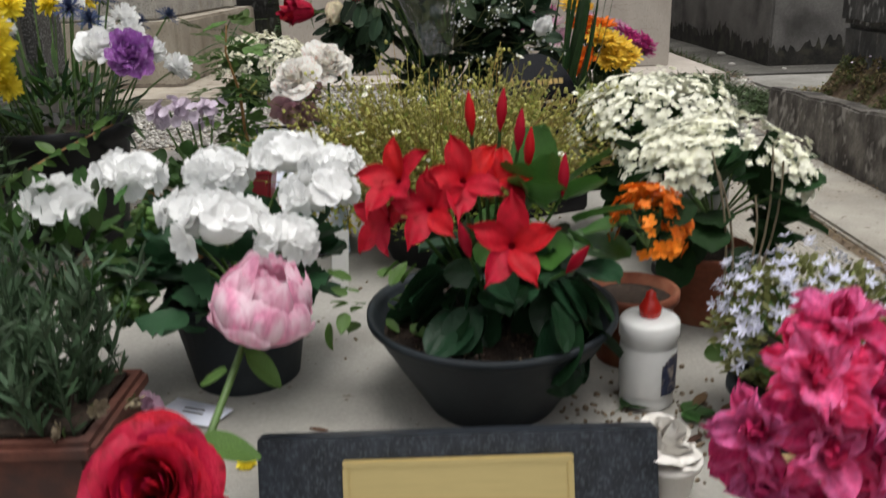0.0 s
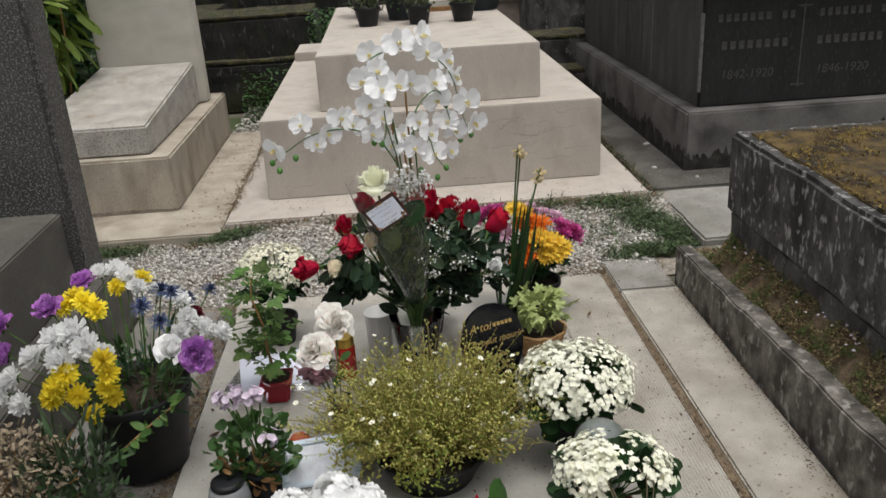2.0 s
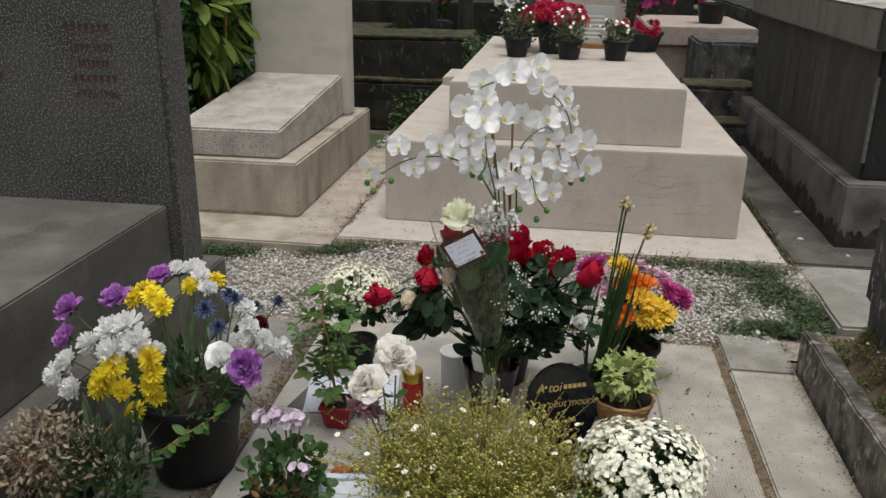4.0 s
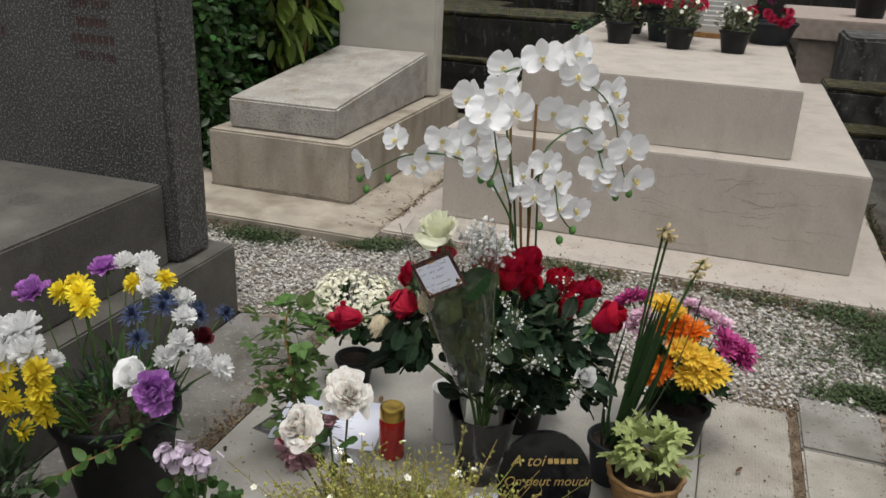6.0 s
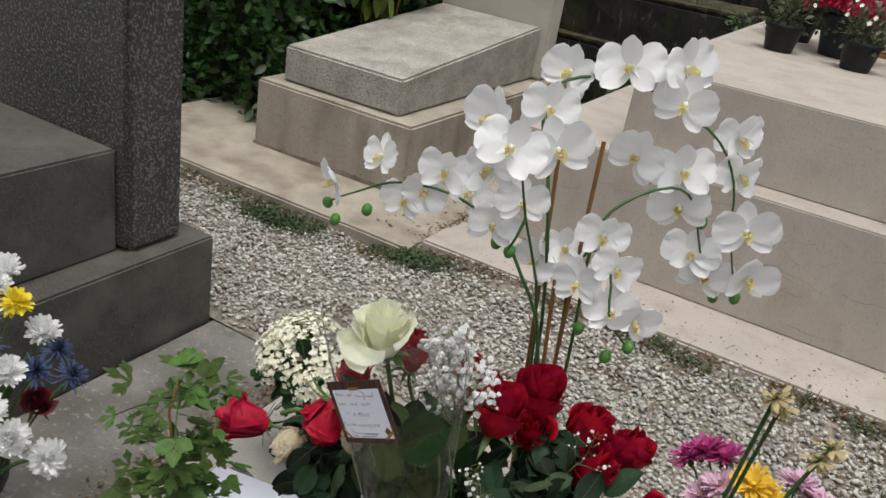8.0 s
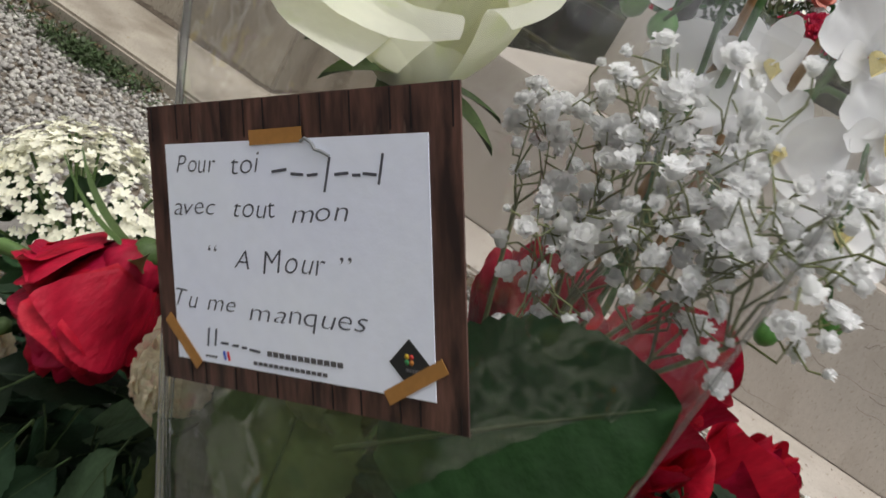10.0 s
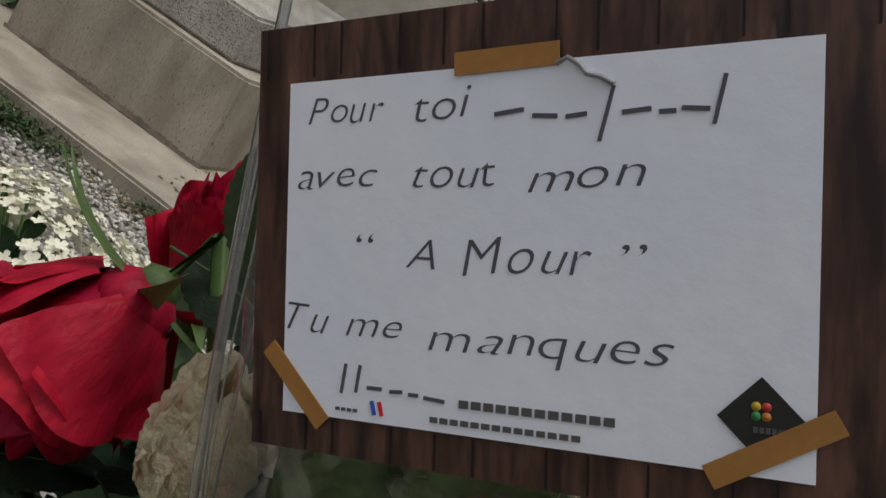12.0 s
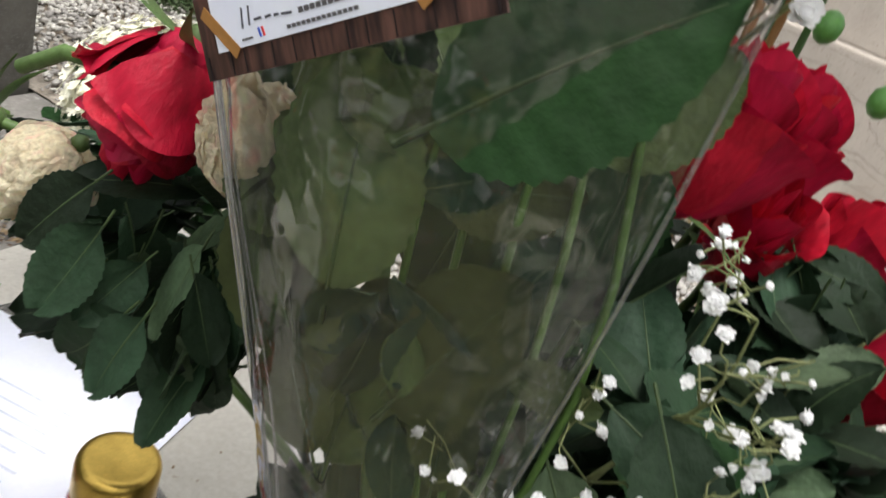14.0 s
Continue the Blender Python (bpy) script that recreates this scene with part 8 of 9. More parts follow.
part("glass_dome", lathe([(0.045, 0), (0.050, 0.004), (0.060, 0.08), (0.066, 0.140)] + [(0.066 * math.cos(radians(a)), 0.155 + 0.066 * math.sin(radians(a))) for a in range(0, 91, 10)], 40), mat("smoky_glass", (0.14, 0.155, 0.145), 0.10, 0.15, 10, spec=0.8), gs)
part("lantern_foot", lathe([(0, 0), (0.050, 0), (0.053, 0.004), (0.053, 0.014), (0.047, 0.018)], 32), BLACK_PLASTIC, gs)
orn = thing("orange_lantern_fruit", (-0.13, 1.925, Z), "dried orange lantern fruits", "dried fruit")
for k, p in enumerate(((0, 0, 0.02), (0.03, 0.012, 0.018), (0.052, 0.0, 0.02), (-0.06, 0.0, 0.035))):
    part("fruit", ball(0.020 if k < 3 else 0.034, 2, 1.1), mat("dull_orange_skin", (0.34, 0.075, 0.03), 0.7, 0.3, 60), orn, "", pose(*p), True)
part("yellow_bloom", M_MUM_Y[0], None, orn, "fallen yellow bloom", facing((0.085, -0.005, 0.02), (0, -0.5, 0.8), 0, 0.022))

# ---- plant label and fallen bits near the plaque ----
tag = laid("gift_tag", ((-0.205, 1.195), (-0.125, 1.165), (-0.105, 1.205), (-0.185, 1.24)), Z + 0.004, 0.0006, PAPER, "small white printed gift tag lying by the geranium pot", "tag")
for k in range(2):
    part("print_bar", bar(0.03, 0.003, 0.0002), PRINT, tag, place=pose(-0.155, 1.20 + k * 0.009, 0.0007, 0, 0, -20))
lbl = thing("plant_label", (-0.016, 1.60, Z), "white plastic plant label stuck upright", "plant label")
part("label_strip", block(-0.014, 0.014, -0.001, 0.001, 0.0, 0.11, 0.0005), WHITE_PLASTIC, lbl, place=pose(0, 0, 0, 0, 4, 10))
for label, m, at, way, s in (("dark glossy leaf fallen beside the white candle", M_DARK_LEAF, (0.372, 1.175, Z + 0.006), (0.8, 0.5, 0.05), 0.060), ("small green lobed leaf fallen on the slab", leaf_mesh("fallen_leaf", lobed(0.9, 0.55, 3), MID_LEAF), (0.445, 1.165, Z + 0.004), (0.9, -0.2, 0.05), 0.040)):
    ob = tagged(part("fallen_leaf", m, None, None), label, "leaf", "fallen leaves")
    ob.matrix_basis = Matrix(along(at, way, (0, 0, 1), s).tolist())
fp = thing("fallen_pink_flower", (-0.205, 1.180, Z), "pale pink carnation lying by the planter", "flower")
part("bloom", pompon_mesh("pale_pink_bloom", PALE_PINK, None, ((8, 0, 1.0), (8, 25, 0.9), (7, 50, 0.75)), 0.6, 33, 0.2, 0.1, 0.14), None, fp, "", facing((0, 0, 0.022), (0.3, -0.4, 0.8), 0, 0.024))
fy = thing("fallen_yellow_flower", (-0.063, 1.085, Z), "small yellow flower fallen on the slab", "flower")
part("bloom", M_MUM_Y[1], None, fy, "", facing((0, 0, 0.006), (0.1, -0.4, 0.9), 0, 0.011))

# ---- litter: dead leaves, petals and crumbs ----
rng = R(201)
M_DEAD = leaf_mesh("dead_leaf", petal(1, 0.45, 0.25, 0.2, 0.5, 0.5, 0.2, 4, 5, 0.1), mat("brown_dead_leaf", (0.10, 0.055, 0.03), 0.85, 0.4, 60, rand=0.5))
for x, y in ((-0.53, 2.43), (-0.49, 2.2), (0.24, 2.5), (-0.20, 2.55), (0.46, 1.18), (0.49, 1.17), (0.02, 1.15), (0.06, 1.13), (0.37, 1.10), (0.43, 1.10), (0.30, 1.08), (0.78, 2.6), (-0.44, 1.7), (-0.47, 2.05)):
    ob = tagged(part("dead_leaf", M_DEAD, None, None), "curled brown dead leaf on the slab", "leaf", "fallen leaves")
    ob.matrix_basis = Matrix(along((x, y, Z + 0.003), dab(rng, (1, 1, 0.1)), (0, 0, 1), rng.uniform(0.018, 0.034)).tolist())
crumbs = Geo()
for i in range(420):
    x, y = rng.uniform(-0.5, 0.68), rng.uniform(0.9, 2.85)
    if rng.rand() < 0.5:
        x, y = rng.normal(0.40, 0.08), rng.normal(1.14, 0.06)
    crumbs.add(ball(1, 1, 0.5), facing((x, y, Z + 0.001), dab(rng, (1, 1, 1)), 0, rng.uniform(0.0015, 0.005)))
for i in range(300):
    x, y = rng.uniform(0.70, 1.17), rng.uniform(1.2, 3.05)
    crumbs.add(ball(1, 1, 0.5), facing((x, y, 0.018), dab(rng, (1, 1, 1)), 0, rng.uniform(0.001, 0.004)))
tagged(part("crumbs", crumbs, DIRT), "crumbs of earth and dry plant bits", "litter", kind="stuff")

# ---- weeds along the paving and in the gravel ----
weeds, rng = Geo(), R(211)


def weed(x, y, tall, flat):
    z = gravel_height(x, y)
    weeds.add(BLADE, along((x, y, z), dab(rng, (0.8, 0.8, 0)) + (0, -0.2, 0.6), dab(rng, (1, 1, 0)), rng.uniform(0.3, 1.0) * tall))
    for k in range(flat):
        q = (x + rng.uniform(-0.03, 0.03), y + rng.uniform(-0.025, 0.025))
        weeds.add(LEAF_SMALL, along((*q, gravel_height(*q) + rng.uniform(0.0, 0.022)), dab(rng, (1, 1, 0.4)) + (0, 0, 0.15), (0, 0, 1), rng.uniform(0.007, 0.019)))


for i in range(520):
    x = rng.uniform(-2.0, 1.4)
    y = 3.645 + 0.035 * rng.randn() + (-0.05 if x < -0.7 else 0)
    if noise.noise(Vector((x * 4, 0, 3))) + 0.4 * noise.noise(Vector((x * 11, 0, 7))) > 0.05:
        weed(x, y, 0.06, 2)
# thick clumps: by the border wall, along the corner of the paving, before the low tomb, at the joint
for n, x, y, dx, dy in ((1000, 1.19, 3.12, 0.085, 0.026), (420, 1.33, 3.25, 0.035, 0.06), (420, 1.24, 3.42, 0.06, 0.06), (260, 1.12, 3.60, 0.09, 0.035), (420, -1.20, 3.545, 0.075, 0.030), (300, -0.66, 3.59, 0.07, 0.03), (50, 0.20, 3.62, 0.09, 0.02), (40, 0.75, 3.63, 0.08, 0.02), (90, 1.02, 3.35, 0.12, 0.08)):
    for i in range(n):
        q = (rng.normal(x, dx), rng.normal(y, dy))
        if 3.09 < q[1] < 3.68 and q[0] < 1.385 or q[1] < 3.6 and q[0] < 1:
            weed(*q, 0.045, 4)
for i in range(260):
    y = rng.uniform(3.72, 5.4)
    x = 1.362 + 0.014 * rng.randn()
    weeds.add(BLADE, along((x, y, 0.082), dab(rng, (0.7, 0.7, 0)) + (0, 0, 0.7), dab(rng, (1, 1, 0)), rng.uniform(0.02, 0.06)))
tagged(part("weeds", weeds, leaf_mat("weed_leaf", (0.062, 0.092, 0.036), 0.6, 0.5, 0.2)), "low weeds and grass tufts along the paving edge", "weeds", kind="stuff")
moss_bits = Geo()


def dead_bits(n, xs, y, spread, size=0.016):
    for i in range(n):
        q = (rng.uniform(*xs), y + spread * rng.randn())
        if noise.noise(Vector((q[0] * 6, q[1] * 6, 8))) + 0.5 * rng.randn() * 0.3 > -0.12 and 2.96 < q[1] < 3.69:
            moss_bits.add(LEAF_SMALL, along((*q, gravel_height(*q) + rng.uniform(0.001, 0.012)), dab(rng, (1, 1, 0.3)), (0, 0, 1), rng.uniform(0.35, 1.15) * size))


dead_bits(4200, (-0.7, 1.37), 3.655, 0.035)
dead_bits(2600, (-2.0, -0.6), 3.60, 0.035)
dead_bits(1200, (0.2, 1.3), 3.50, 0.10, 0.012)
dead_bits(900, (0.3, 1.2), 3.00, 0.025, 0.013)
for i in range(1600):
    moss_bits.add(LEAF_SMALL, along((-0.530 - 0.035 * abs(rng.randn()), rng.uniform(1.7, 2.95), 0.008 + 0.008 * rng.rand()), dab(rng, (1, 1, 0.3)), (0, 0, 1), rng.uniform(0.004, 0.014)))
for i in range(900):
    moss_bits.add(LEAF_SMALL, along((1.362 + 0.022 * rng.randn(), rng.uniform(3.70, 5.6), 0.083 + 0.01 * rng.rand()), dab(rng, (1, 1, 0.4)), (0, 0, 1), rng.uniform(0.006, 0.018)))
for i in range(1400):
    moss_bits.add(LEAF_SMALL, along((0.938 + 0.010 * rng.randn(), rng.uniform(1.0, 3.06), 0.012 + 0.006 * rng.rand()), dab(rng, (1, 1, 0.2)), (0, 0, 1), rng.uniform(0.003, 0.010)))
for i in range(700):
    moss_bits.add(LEAF_SMALL, along((1.176 - 0.018 * abs(rng.randn()), rng.uniform(0.9, 2.9), 0.021 + 0.004 * rng.rand()), dab(rng, (1, 1, 0.2)), (0, 0, 1), rng.uniform(0.003, 0.010)))
for i in range(1500):
    q = (-0.695 + 0.022 * rng.randn(), rng.uniform(3.70, 5.60))
    if noise.noise(Vector((q[0] * 4, q[1] * 4, 3))) > -0.15:
        moss_bits.add(LEAF_SMALL, along((*q, 0.102 if q[0] > -0.69 else 0.078), dab(rng, (1, 1, 0.3)), (0, 0, 1), rng.uniform(0.005, 0.018)))
for i in range(260):
    moss_bits.add(LEAF_SMALL, along((-0.97 + 0.27 * rng.rand(), rng.uniform(3.72, 5.6), 0.078), dab(rng, (1, 1, 0.2)), (0, 0, 1), rng.uniform(0.005, 0.020)))
for i in range(160):
    moss_bits.add(LEAF_SMALL, along((rng.uniform(-0.5, 1.1), rng.uniform(3.72, 3.96), 0.102), dab(rng, (1, 1, 0.2)), (0, 0, 1), rng.uniform(0.004, 0.013)))
tagged(part("dry_moss", moss_bits, mat("reddish_brown_moss", (0.125, 0.085, 0.048), 0.95, 0.4, 60, island=0.55)), "reddish-brown dead weeds and crumbs along the paving edges", "weeds", kind="stuff")
plants = Geo()
for i in range(24000):
    y = rng.uniform(0.6, 2.82)
    x = rng.uniform(1.24, 1.36)
    if noise.noise(Vector((x * 14, y * 12, 1))) + 0.4 * noise.noise(Vector((x * 40, y * 40, 6))) < -0.18:
        continue
    up_z = 0.13 + 0.055 * min(1.0, max(0.0, (2.9 - y) / 1.3)) + 0.10 * min(1.0, (x - 1.25) / 0.07) if y < 2.715 else 0.13
    if x > 1.328 and y < 2.715:
        continue
    plants.add(LEAF_SMALL, along((x, y, up_z + rng.uniform(0.0, 0.03)), dab(rng, (1, 1, 0.6)) + (-0.3, 0, 0.3), (0, 0, 1), rng.uniform(0.005, 0.013)))
tagged(part("border_plants", plants, leaf_mat("dull_red_green_leaf", (0.25, 0.18, 0.095), 0.7, 0.65, 0.2, stain=(0.12, 0.15, 0.045), stain_edge=(0.48, 0.56))), "creeping dull red and green plants in the narrow border", "plants", kind="stuff")
stars = Geo()
for i in range(42):
    y = rng.uniform(0.8, 2.6)
    stars.add(F4, facing((rng.uniform(1.25, 1.31), y, 0.26 + 0.055 * min(1.0, max(0.0, (2.9 - y) / 1.3)) + rng.uniform(-0.02, 0.02)), dab(rng, (0.5, 0.5, 0)) + (0, 0, 1), 0, 0.0045))
tagged(part("border_blossom", stars, LILAC_PETAL), "tiny pale flowers in the narrow border", "flowers", kind="stuff")
tufts = Geo()
for i in range(26000):
    x, y = rng.uniform(1.325, 2.3), rng.uniform(0.9, 2.6)
    if noise.noise(Vector((x * 7, y * 7, 4))) + 0.5 * noise.noise(Vector((x * 25, y * 25, 9))) < -0.08:
        continue
    tufts.add(LEAF_SMALL, along((x, y, 0.650 + 0.012 * noise.noise(Vector((x * 9, y * 9, 2)))), dab(rng, (1, 1, 0.5)) + (0, 0, 0.5), dab(rng, (0.5, 0.5, 0)) + (0, 0, 1), rng.uniform(0.004, 0.011)))
tagged(part("moss_tufts", tufts, leaf_mat("golden_brown_moss", (0.17, 0.115, 0.026), 0.95, 0.65, 0.1, stain=(0.055, 0.034, 0.016), stain_edge=(0.48, 0.60))), "golden-brown moss tufts on the grave top", "moss", kind="stuff")
needles = Geo()
for i in range(900):
    x, y = rng.uniform(-0.2, 1.1), rng.uniform(4.0, 6.2)
    z = 0.7782 if (4.12 < y and -0.2 < x < 0.88) else 0.5035
    if z < 0.6 and not (-0.5 < x < 1.16):
        continue
    needles.add(LEAF_SMALL, along((x, y, z + 0.0005), dab(rng, (1, 1, 0.02)), (0, 0, 1), rng.uniform(0.003, 0.010)))
tagged(part("leaf_litter", needles, DRY_LEAF), "scattered dry leaf bits on the stone", "litter", kind="stuff")
bits = Geo()
for i in range(700):
    x, y = rng.uniform(-1.9, 1.3), rng.uniform(3.66, 5.4)
    bits.add(LEAF_SMALL, along((x, y, (0.0765 if x < -0.695 else 0.1015)), dab(rng, (1, 1, 0.02)), (0, 0, 1), rng.uniform(0.004, 0.012)))
tagged(part("leaf_litter", bits, DRY_LEAF), "dry leaf bits on the pale paving", "litter", kind="stuff")


# ---- pots on the pale tomb ----
def tomb_pot(x, y, r, h, label, blooms, petals, n, spread, size, rng, flower=None, material=BLACK_PLASTIC, top=0.0, leaf=MID_LEAF):
    base = np.array((x, y, 0.778))
    ob = thing("potted_flowers", base, label, "potted plant", "pots on the pale tomb")
    pot(ob, r * 0.72, r, h, material)
    g = Geo()
    c = base + (0, 0, h + spread[2] * 0.7 + top)
    foliage(g, LEAF_SMALL, 260, c - (0, 0, spread[2] * 0.3), np.array(spread) * 0.95, rng, 0.03, base, 0.6, 0.3, 0.2)
    part("foliage", g, leaf, ob)
    for k in range(n):
        d = dab(rng, (1, 1, 1))
        d /= np.linalg.norm(d)
        d[2] = abs(d[2])
        p = c + d * np.array(spread) * rng.uniform(0.85, 1.05)
        head(ob, base, blooms, p, d + (0, -0.3, 0.3), size, "flower", rng=rng)
    return ob


rng = R(221)
POT_LEAF = leaf_mat("dull_potted_leaf", (0.085, 0.10, 0.05), 0.6, 0.4, 0.2)
M_RED_MUM = pompon_mesh("red_chrysanthemum_bloom", petal_mat("crimson_petal", (0.52, 0.03, 0.085), 0.2, 0.2, 0.15), None, ((12, 0, 1.0), (10, 30, 0.85), (8, 60, 0.6)), 0.34, 31)
M_TINY = Geo().add(F5).mesh("small_white_bloom", WHITE_FLORET)
tomb_pot(0.035, 5.20, 0.078, 0.112, "black pot of straggly white daisies", M_TINY, None, 18, (0.12, 0.09, 0.12), 0.009, rng, leaf=POT_LEAF)
tomb_pot(0.345, 5.15, 0.078, 0.112, "black pot of small white flowers", M_TINY, None, 26, (0.12, 0.09, 0.11), 0.010, rng, leaf=POT_LEAF)
tomb_pot(0.615, 5.16, 0.078, 0.112, "black pot of small pale flowers", M_TINY, None, 22, (0.11, 0.09, 0.08), 0.009, rng, leaf=POT_LEAF)
tomb_pot(0.245, 5.45, 0.11, 0.17, "dark pot of crimson chrysanthemums", M_RED_MUM, None, 130, (0.20, 0.17, 0.115), 0.034, rng, material=SLATE_PLASTIC, top=-0.06)
tomb_pot(0.02, 5.72, 0.10, 0.16, "pot of white and coral silk roses", M_WROSE, None, 16, (0.19, 0.15, 0.15), 0.04, rng, top=0.0, leaf=GREY_LEAF)
ob = tomb_pot(0.80, 5.72, 0.14, 0.12, "wide dark bowl of white and magenta silk roses", M_WROSE, None, 14, (0.17, 0.13, 0.11), 0.045, rng, material=SLATE_PLASTIC, top=0.14)
for k in range(14):
    d = dab(rng, (1, 1, 0.6))
    head(ob, np.array((0.80, 5.72, 0.778)), M_MIX[2], np.array((0.80, 5.72, 1.08)) + d * (0.17, 0.12, 0.1), d + (0, -0.4, 0.5), 0.035, "flower", rng=rng)
for k in range(16):
    d = dab(rng, (1, 1, 0.5))
    head(ob, np.array((0.80, 5.72, 0.778)), M_RED_MUM, np.array((0.78, 5.66, 0.93)) + d * (0.15, 0.08, 0.06), d + (0, -0.5, 0.3), 0.030, "flower", rng=rng)
M_CORAL = rose_mesh("coral_rose_bloom", PINK_CORAL, 0.2, 33)
for k, (x, z) in enumerate(((0.06, 1.17), (0.13, 1.16), (0.0, 1.19))):
    tagged(head(None, np.zeros(3), M_CORAL, (x, 5.62, z), (0.1, -0.6, 0.7), 0.045, "silk_rose", rng=rng), "coral-pink silk rose standing among white ones", "silk rose", "coral silk roses")
hs = thing("marble_scroll", (0.55, 6.0, 0.778), "pale marble headstone shaped like a scroll", "headstone")
part("scroll", block(-0.26, 0.16, 0.0, 0.06, 0.0, 0.46, 0.02), LIMESTONE, hs)
part("plinth", block(-0.30, 0.34, -0.05, 0.12, 0.0, 0.025, 0.004), LIMESTONE, hs)
part("dark_emblem", lathe([(0, 0.004), (0.028, 0.003), (0.032, 0)], 20), BLACK_STONE, hs, "", pose(-0.12, -0.001, 0.40, 90, 0, 0))
gp = thing("glass_plaque", (0.50, 5.80, 0.778), "clear engraved glass plaque on a wooden foot", "plaque")
part("pane", block(-0.13, 0.13, -0.006, 0.006, 0.02, 0.27, 0.003), clear("engraved_glass", (0.86, 0.92, 0.90), 0.1, 0.06, milky=0.35), gp)
part("foot", block(-0.16, 0.16, -0.04, 0.04, 0.0, 0.028, 0.004), CANE, gp)
for k in range(6):
    part("engraved_bar", bar(0.15 - 0.02 * (k % 2), 0.008), WHITE_PLASTIC, gp, place=pose(0, -0.0068, 0.07 + k * 0.027, 90, 0, 0))

# ---- hedge and laurel ----
rng = R(231)
hedge = Geo()
for i in range(17000):
    if i % 2:
        x, y = rng.uniform(-4.2, -1.80), 4.36 - 0.16 * rng.rand() ** 2
    else:
        x, y = -1.98 + 0.18 * rng.rand() ** 2, rng.uniform(4.2, 6.2)
    z = rng.uniform(0.0, 2.0)
    off = 0.14 * noise.noise(Vector((x * 3, y * 3, z * 3))) + 0.05 * noise.noise(Vector((x * 9, y * 9, z * 9)))
    hedge.add(LEAF_SMALL, along((x + (0 if i % 2 else off), y - (off if i % 2 else 0), z), dab(rng, (1, 1, 0.7)) + (0.3, -0.4, -0.1), dab(rng, (0.7, 0.7, 0)) + (0.3, -0.5, 0.8), rng.uniform(0.035, 0.070)))
tagged(part("hedge", hedge, HEDGE_LEAF), "dense dark green leafy hedge behind the low tomb", "hedge", kind="stuff")
# near-black filler block: the shade between the leaves is put into its colour
setting("hedge_core", block(-4.2, -2.02, 4.40, 6.3, -0.02, 1.9, 0.1), mat("hedge_shade", (0.012, 0.022, 0.008), 1.0, 0.5, 12), "near-black block standing in for the shade inside the hedge", "hedge")
laurel = thing("laurel_shrub", (-1.88, 5.05, 0), "laurel shrub with large yellow-green leaves", "shrub")
M_LAUREL = leaf_mesh("leaf", petal(1, 0.36, 0.05, -0.15, 0.5, 0.5, 0.1, 4, 6, fold=0.08), LAUREL_LEAF)
leaves(laurel, M_LAUREL, 210, (-1.86, 4.95, 1.04), np.array((0.24, 0.30, 0.48)), rng, 0.165, np.array((-1.88, 5.05, 0)), 0.6, -0.2)
for k in range(6):
    stem(laurel, np.array((-1.88, 5.05, 0)), (-1.88, 5.05, 0), (-1.88 + rng.uniform(-0.2, 0.2), 5.0 + rng.uniform(-0.2, 0.2), rng.uniform(0.9, 1.4)), 0.012, 0.05, CANE, 0.004, lean=(1, 0, 0), name="branch")

# ---- older graves behind ----
MOSSY_BLACK = mat("mossy_black_stone", (0.020, 0.019, 0.017), 0.95, 0.5, 6, 60, bump=0.8, bump_scale=60, stain=(0.032, 0.034, 0.014), stain_scale=5, stain_edge=(0.54, 0.66), fleck=(0.075, 0.073, 0.068), fleck_scale=30, fleck_edge=(0.62, 0.72), stretch=(1, 1, 0.4))
MOSS_TOP = mat("olive_moss", (0.055, 0.048, 0.018), 1.0, 0.5, 14, 120, bump=1.0, bump_scale=90, stain=(0.022, 0.020, 0.013), stain_scale=12, stain_edge=(0.45, 0.6), fleck=(0.12, 0.115, 0.10), fleck_scale=26, fleck_edge=(0.62, 0.7))
PINK_STONE = mat("pinkish_granite", (0.33, 0.27, 0.23), 0.7, 0.15, 20, bump=0.1)
for x0, x1, y0, y1, h, moss in ((-1.95, -0.43, 6.80, 7.55, 0.705, True), (-1.95, -0.40, 6.62, 6.79, 0.385, True), (-0.88, 0.30, 8.60, 9.40, 0.89, False), (-0.97, -0.80, 8.30, 8.55, 0.73, False), (-2.60, -1.44, 7.95, 8.90, 0.64, True), (-2.40, -1.12, 9.05, 9.60, 0.87, False), (0.35, 1.1, 7.6, 9.0, 0.5, True), (1.20, 1.68, 6.20, 6.52, 0.22, True), (1.22, 1.80, 6.55, 6.98, 0.43, True), (1.36, 1.95, 7.0, 7.65, 0.725, False), (-0.2, 0.5, 10.0, 11.5, 0.9, False), (2.0, 3.2, 8.6, 10.2, 0.9, False), (-3.6, -2.5, 10.2, 11.6, 1.1, False), (0.8, 1.8, 10.6, 12.0, 0.9, False), (3.6, 5.0, 8.0, 10.0, 1.2, False), (-1.6, -0.6, 11.8, 13.0, 1.0, False)):
    t = thing("old_grave", ((x0 + x1) / 2, (y0 + y1) / 2, -0.012), "old blackened stone grave with moss on its ledges", "grave", "old graves behind")
    tomb_part("stone_block", t, (x0, x1, y0, y1, -0.012, h), DAMP_CONCRETE if 1.1 < x0 < 1.4 else MOSSY_BLACK, bevel=0.02, worn=0.012, cuts=7)
    if moss:
        tomb_part("moss_cover", t, (x0 + 0.02, x1 - 0.02, y0 + 0.01, y1 - 0.02, h - 0.004, h + 0.018), MOSS_TOP, bevel=0.008, worn=0.01, cuts=8)
pk = thing("pink_granite_tomb", (1.55, 8.4, -0.012), "stepped pinkish granite tomb with a pot on it", "tomb")
tomb_part("lower_tier", pk, (1.10, 2.0, 7.75, 9.3, -0.012, 0.62), PINK_STONE, bevel=0.01)
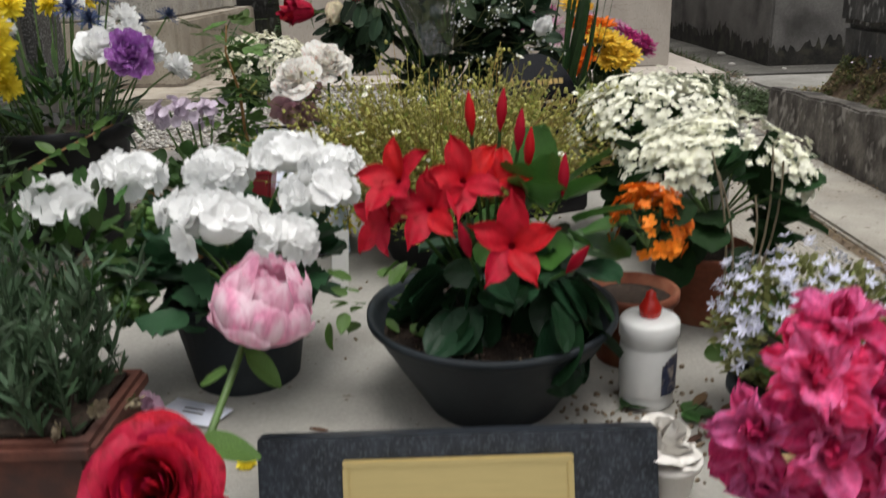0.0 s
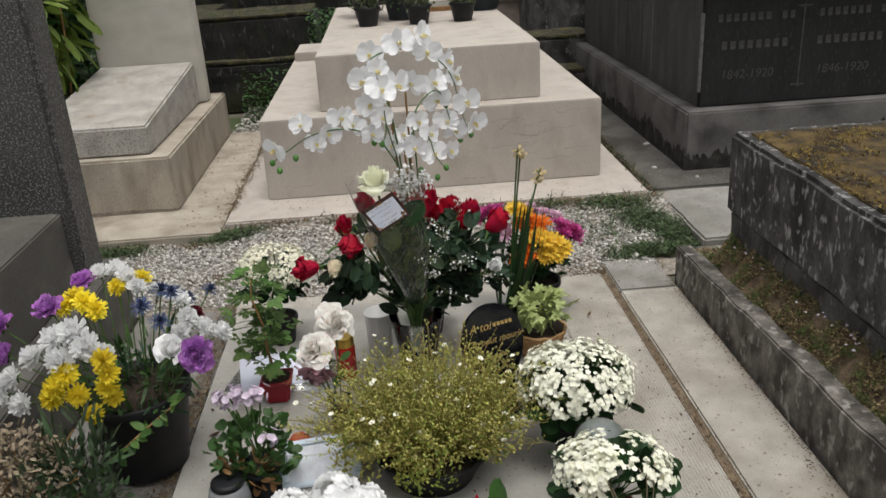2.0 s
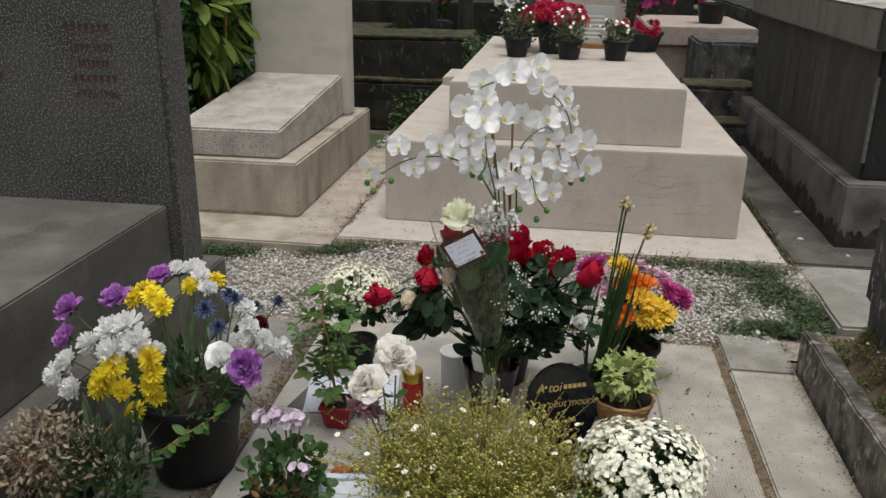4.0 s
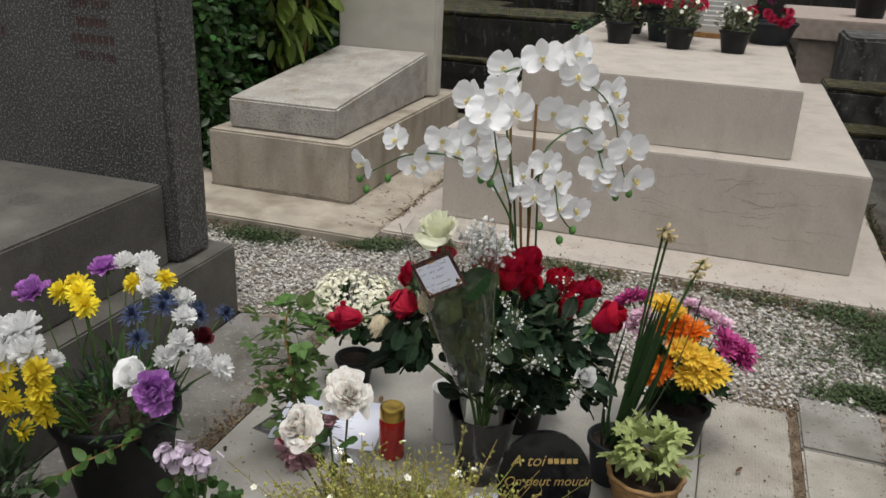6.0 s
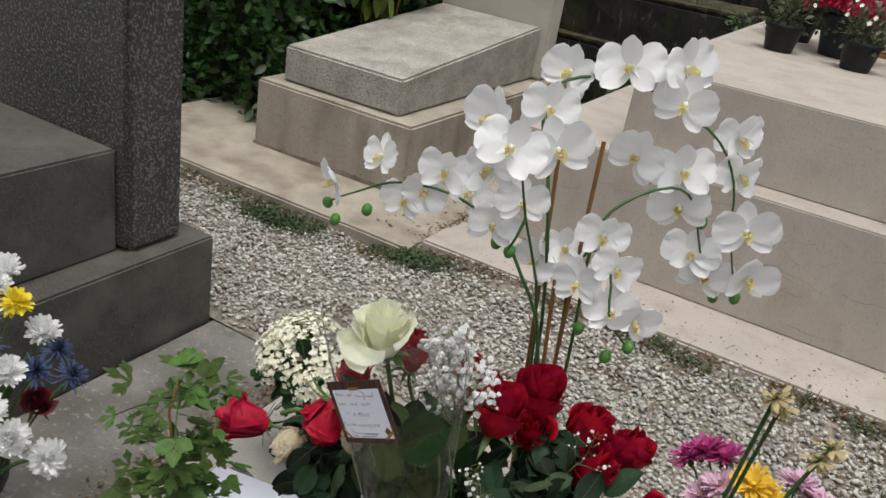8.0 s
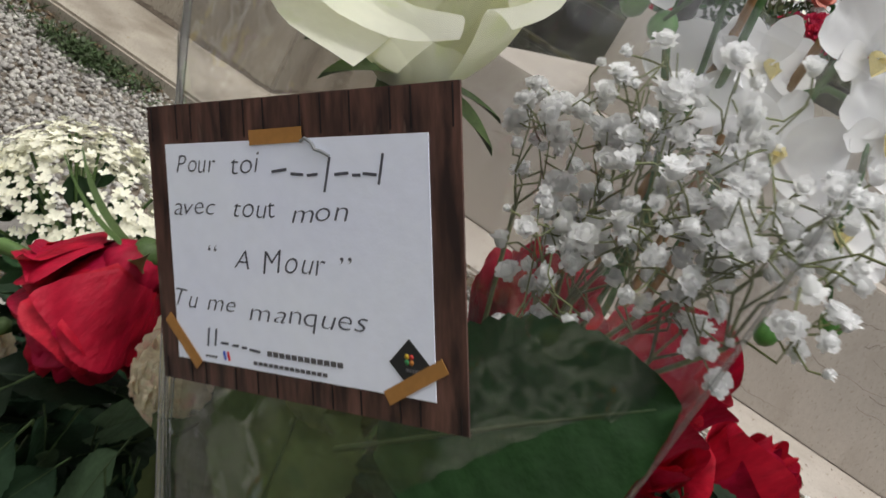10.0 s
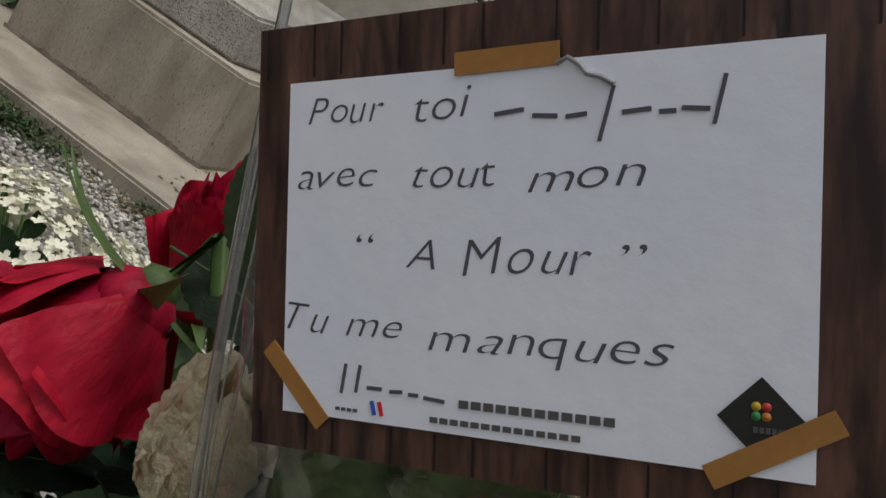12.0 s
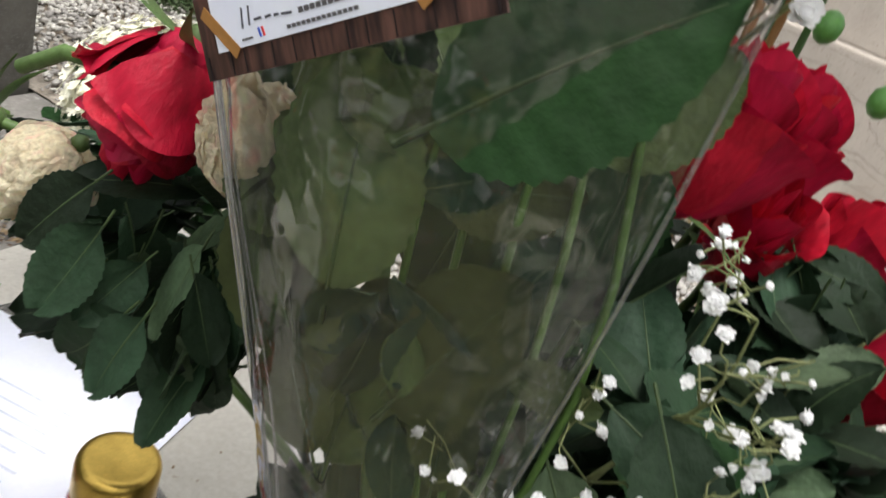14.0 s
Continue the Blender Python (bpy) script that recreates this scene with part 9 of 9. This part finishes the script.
tomb_part("upper_tier", pk, (1.02, 1.95, 7.7, 9.2, 0.62, 0.78), PINK_STONE, bevel=0.01)
t = thing("potted_flowers", (1.62, 8.2, 0.78), "dark pot of red flowers on the pink granite tomb", "potted plant")
pot(t, 0.10, 0.13, 0.18, BLACK_PLASTIC)
for k in range(14):
    d = dab(rng, (1, 1, 0.5))
    head(t, np.array((1.62, 8.2, 0.78)), M_RED_MUM, np.array((1.62, 8.2, 1.04)) + d * (0.14, 0.12, 0.08), d + (0, -0.4, 0.6), 0.045, "flower", rng=rng)
trees = Geo()
for i in range(15000):
    x, y, z = rng.uniform(-14, 14), rng.uniform(13.5, 16), 4.5 * rng.rand() ** 1.3
    trees.add(LEAF_SMALL, along((x, y, z), dab(rng, (1, 1, 0.6)), dab(rng, (0.6, 0.6, 0)) + (0, -0.3, 1), rng.uniform(0.15, 0.40)))
tagged(part("far_shrubbery", trees, HEDGE_LEAF), "far dark green shrubs and trees of the cemetery", "shrubs", kind="stuff")
green_bits = Geo()
for i in range(900):
    x, y = rng.uniform(-1.0, -0.45), rng.uniform(6.25, 6.65)
    green_bits.add(LEAF_SMALL, along((x, y, rng.uniform(0.02, 0.45) * rng.rand()), dab(rng, (1, 1, 0.6)), (0, 0, 1), rng.uniform(0.02, 0.05)))
for i in range(700):
    x, y = rng.uniform(-0.46, -0.24), rng.uniform(6.45, 6.95)
    green_bits.add(LEAF_SMALL, along((x, y, rng.uniform(0.3, 0.75)), dab(rng, (1, 1, 0.6)), (0, 0, 1), rng.uniform(0.02, 0.05)))
for i in range(110):
    x, y = rng.uniform(-1.35, -0.45), rng.uniform(6.80, 7.10)
    green_bits.add(BLADE, along((x, y, 0.72), dab(rng, (0.5, 0.5, 0)) + (0, 0, 0.5), (0, -1, 0.2), rng.uniform(0.02, 0.06)))
tagged(part("undergrowth", green_bits, MID_LEAF), "green undergrowth between the tombs", "undergrowth", kind="stuff")
TB = np.array((-0.66, 8.35, -0.012))
tree = thing("tree", TB, "dark-barked tree standing among the old graves", "tree")
BARK = mat("dark_bark", (0.030, 0.026, 0.023), 0.95, 0.5, 20, 120, bump=1.0, bump_scale=60, stretch=(1, 1, 0.2))
part("trunk", tube([(0, 0, 0), (0.01, 0, 0.5), (-0.01, 0.02, 1.2), (-0.02, 0.03, 2.4), (0.03, 0.05, 3.6)], 0.095, 12, 0.045), BARK, tree)
crown = Geo()
for k in range(9):
    z = 2.3 + 0.15 * k
    d = np.array((math.cos(2.4 * k), math.sin(2.4 * k), 0.45))
    end = np.array((0, 0.03, z)) + d * rng.uniform(0.7, 1.2)
    part("limb", tube(arc(np.array((0, 0.03, z)), end, 0.1), 0.026, 6, 0.008), BARK, tree)
    for i in range(220):
        crown.add(LEAF_SMALL, along(end + dab(rng, (0.40, 0.40, 0.25)), dab(rng, (1, 1, 0.6)), dab(rng, (0.6, 0.6, 0)) + (0, 0, 1), rng.uniform(0.06, 0.11)))
part("crown", crown, HEDGE_LEAF, tree)
RS = np.array((-1.30, 9.85, -0.012))
red_shrub = thing("red_flowering_shrub", RS, "shrub with small red flowers behind the old graves", "shrub")
leafage = Geo()
foliage(leafage, LEAF_SMALL, 1500, (-1.30, 9.85, 0.75), np.array((0.42, 0.25, 0.40)), rng, 0.06, RS, 0.6, 0.2, 0.5)
part("foliage", leafage, HEDGE_LEAF, red_shrub)
for k in range(5):
    stem(red_shrub, RS, RS, RS + (rng.uniform(-0.25, 0.25), 0, rng.uniform(0.6, 1.0)), 0.010, 0.03, CANE, name="branch")
for k in range(26):
    d = dab(rng, (1, 0.5, 0.6))
    head(red_shrub, RS, M_RED_MUM, np.array((-1.28, 9.72, 0.90)) + d * (0.36, 0.16, 0.20), d + (0, -0.6, 0.4), 0.032, "flower", rng=rng)
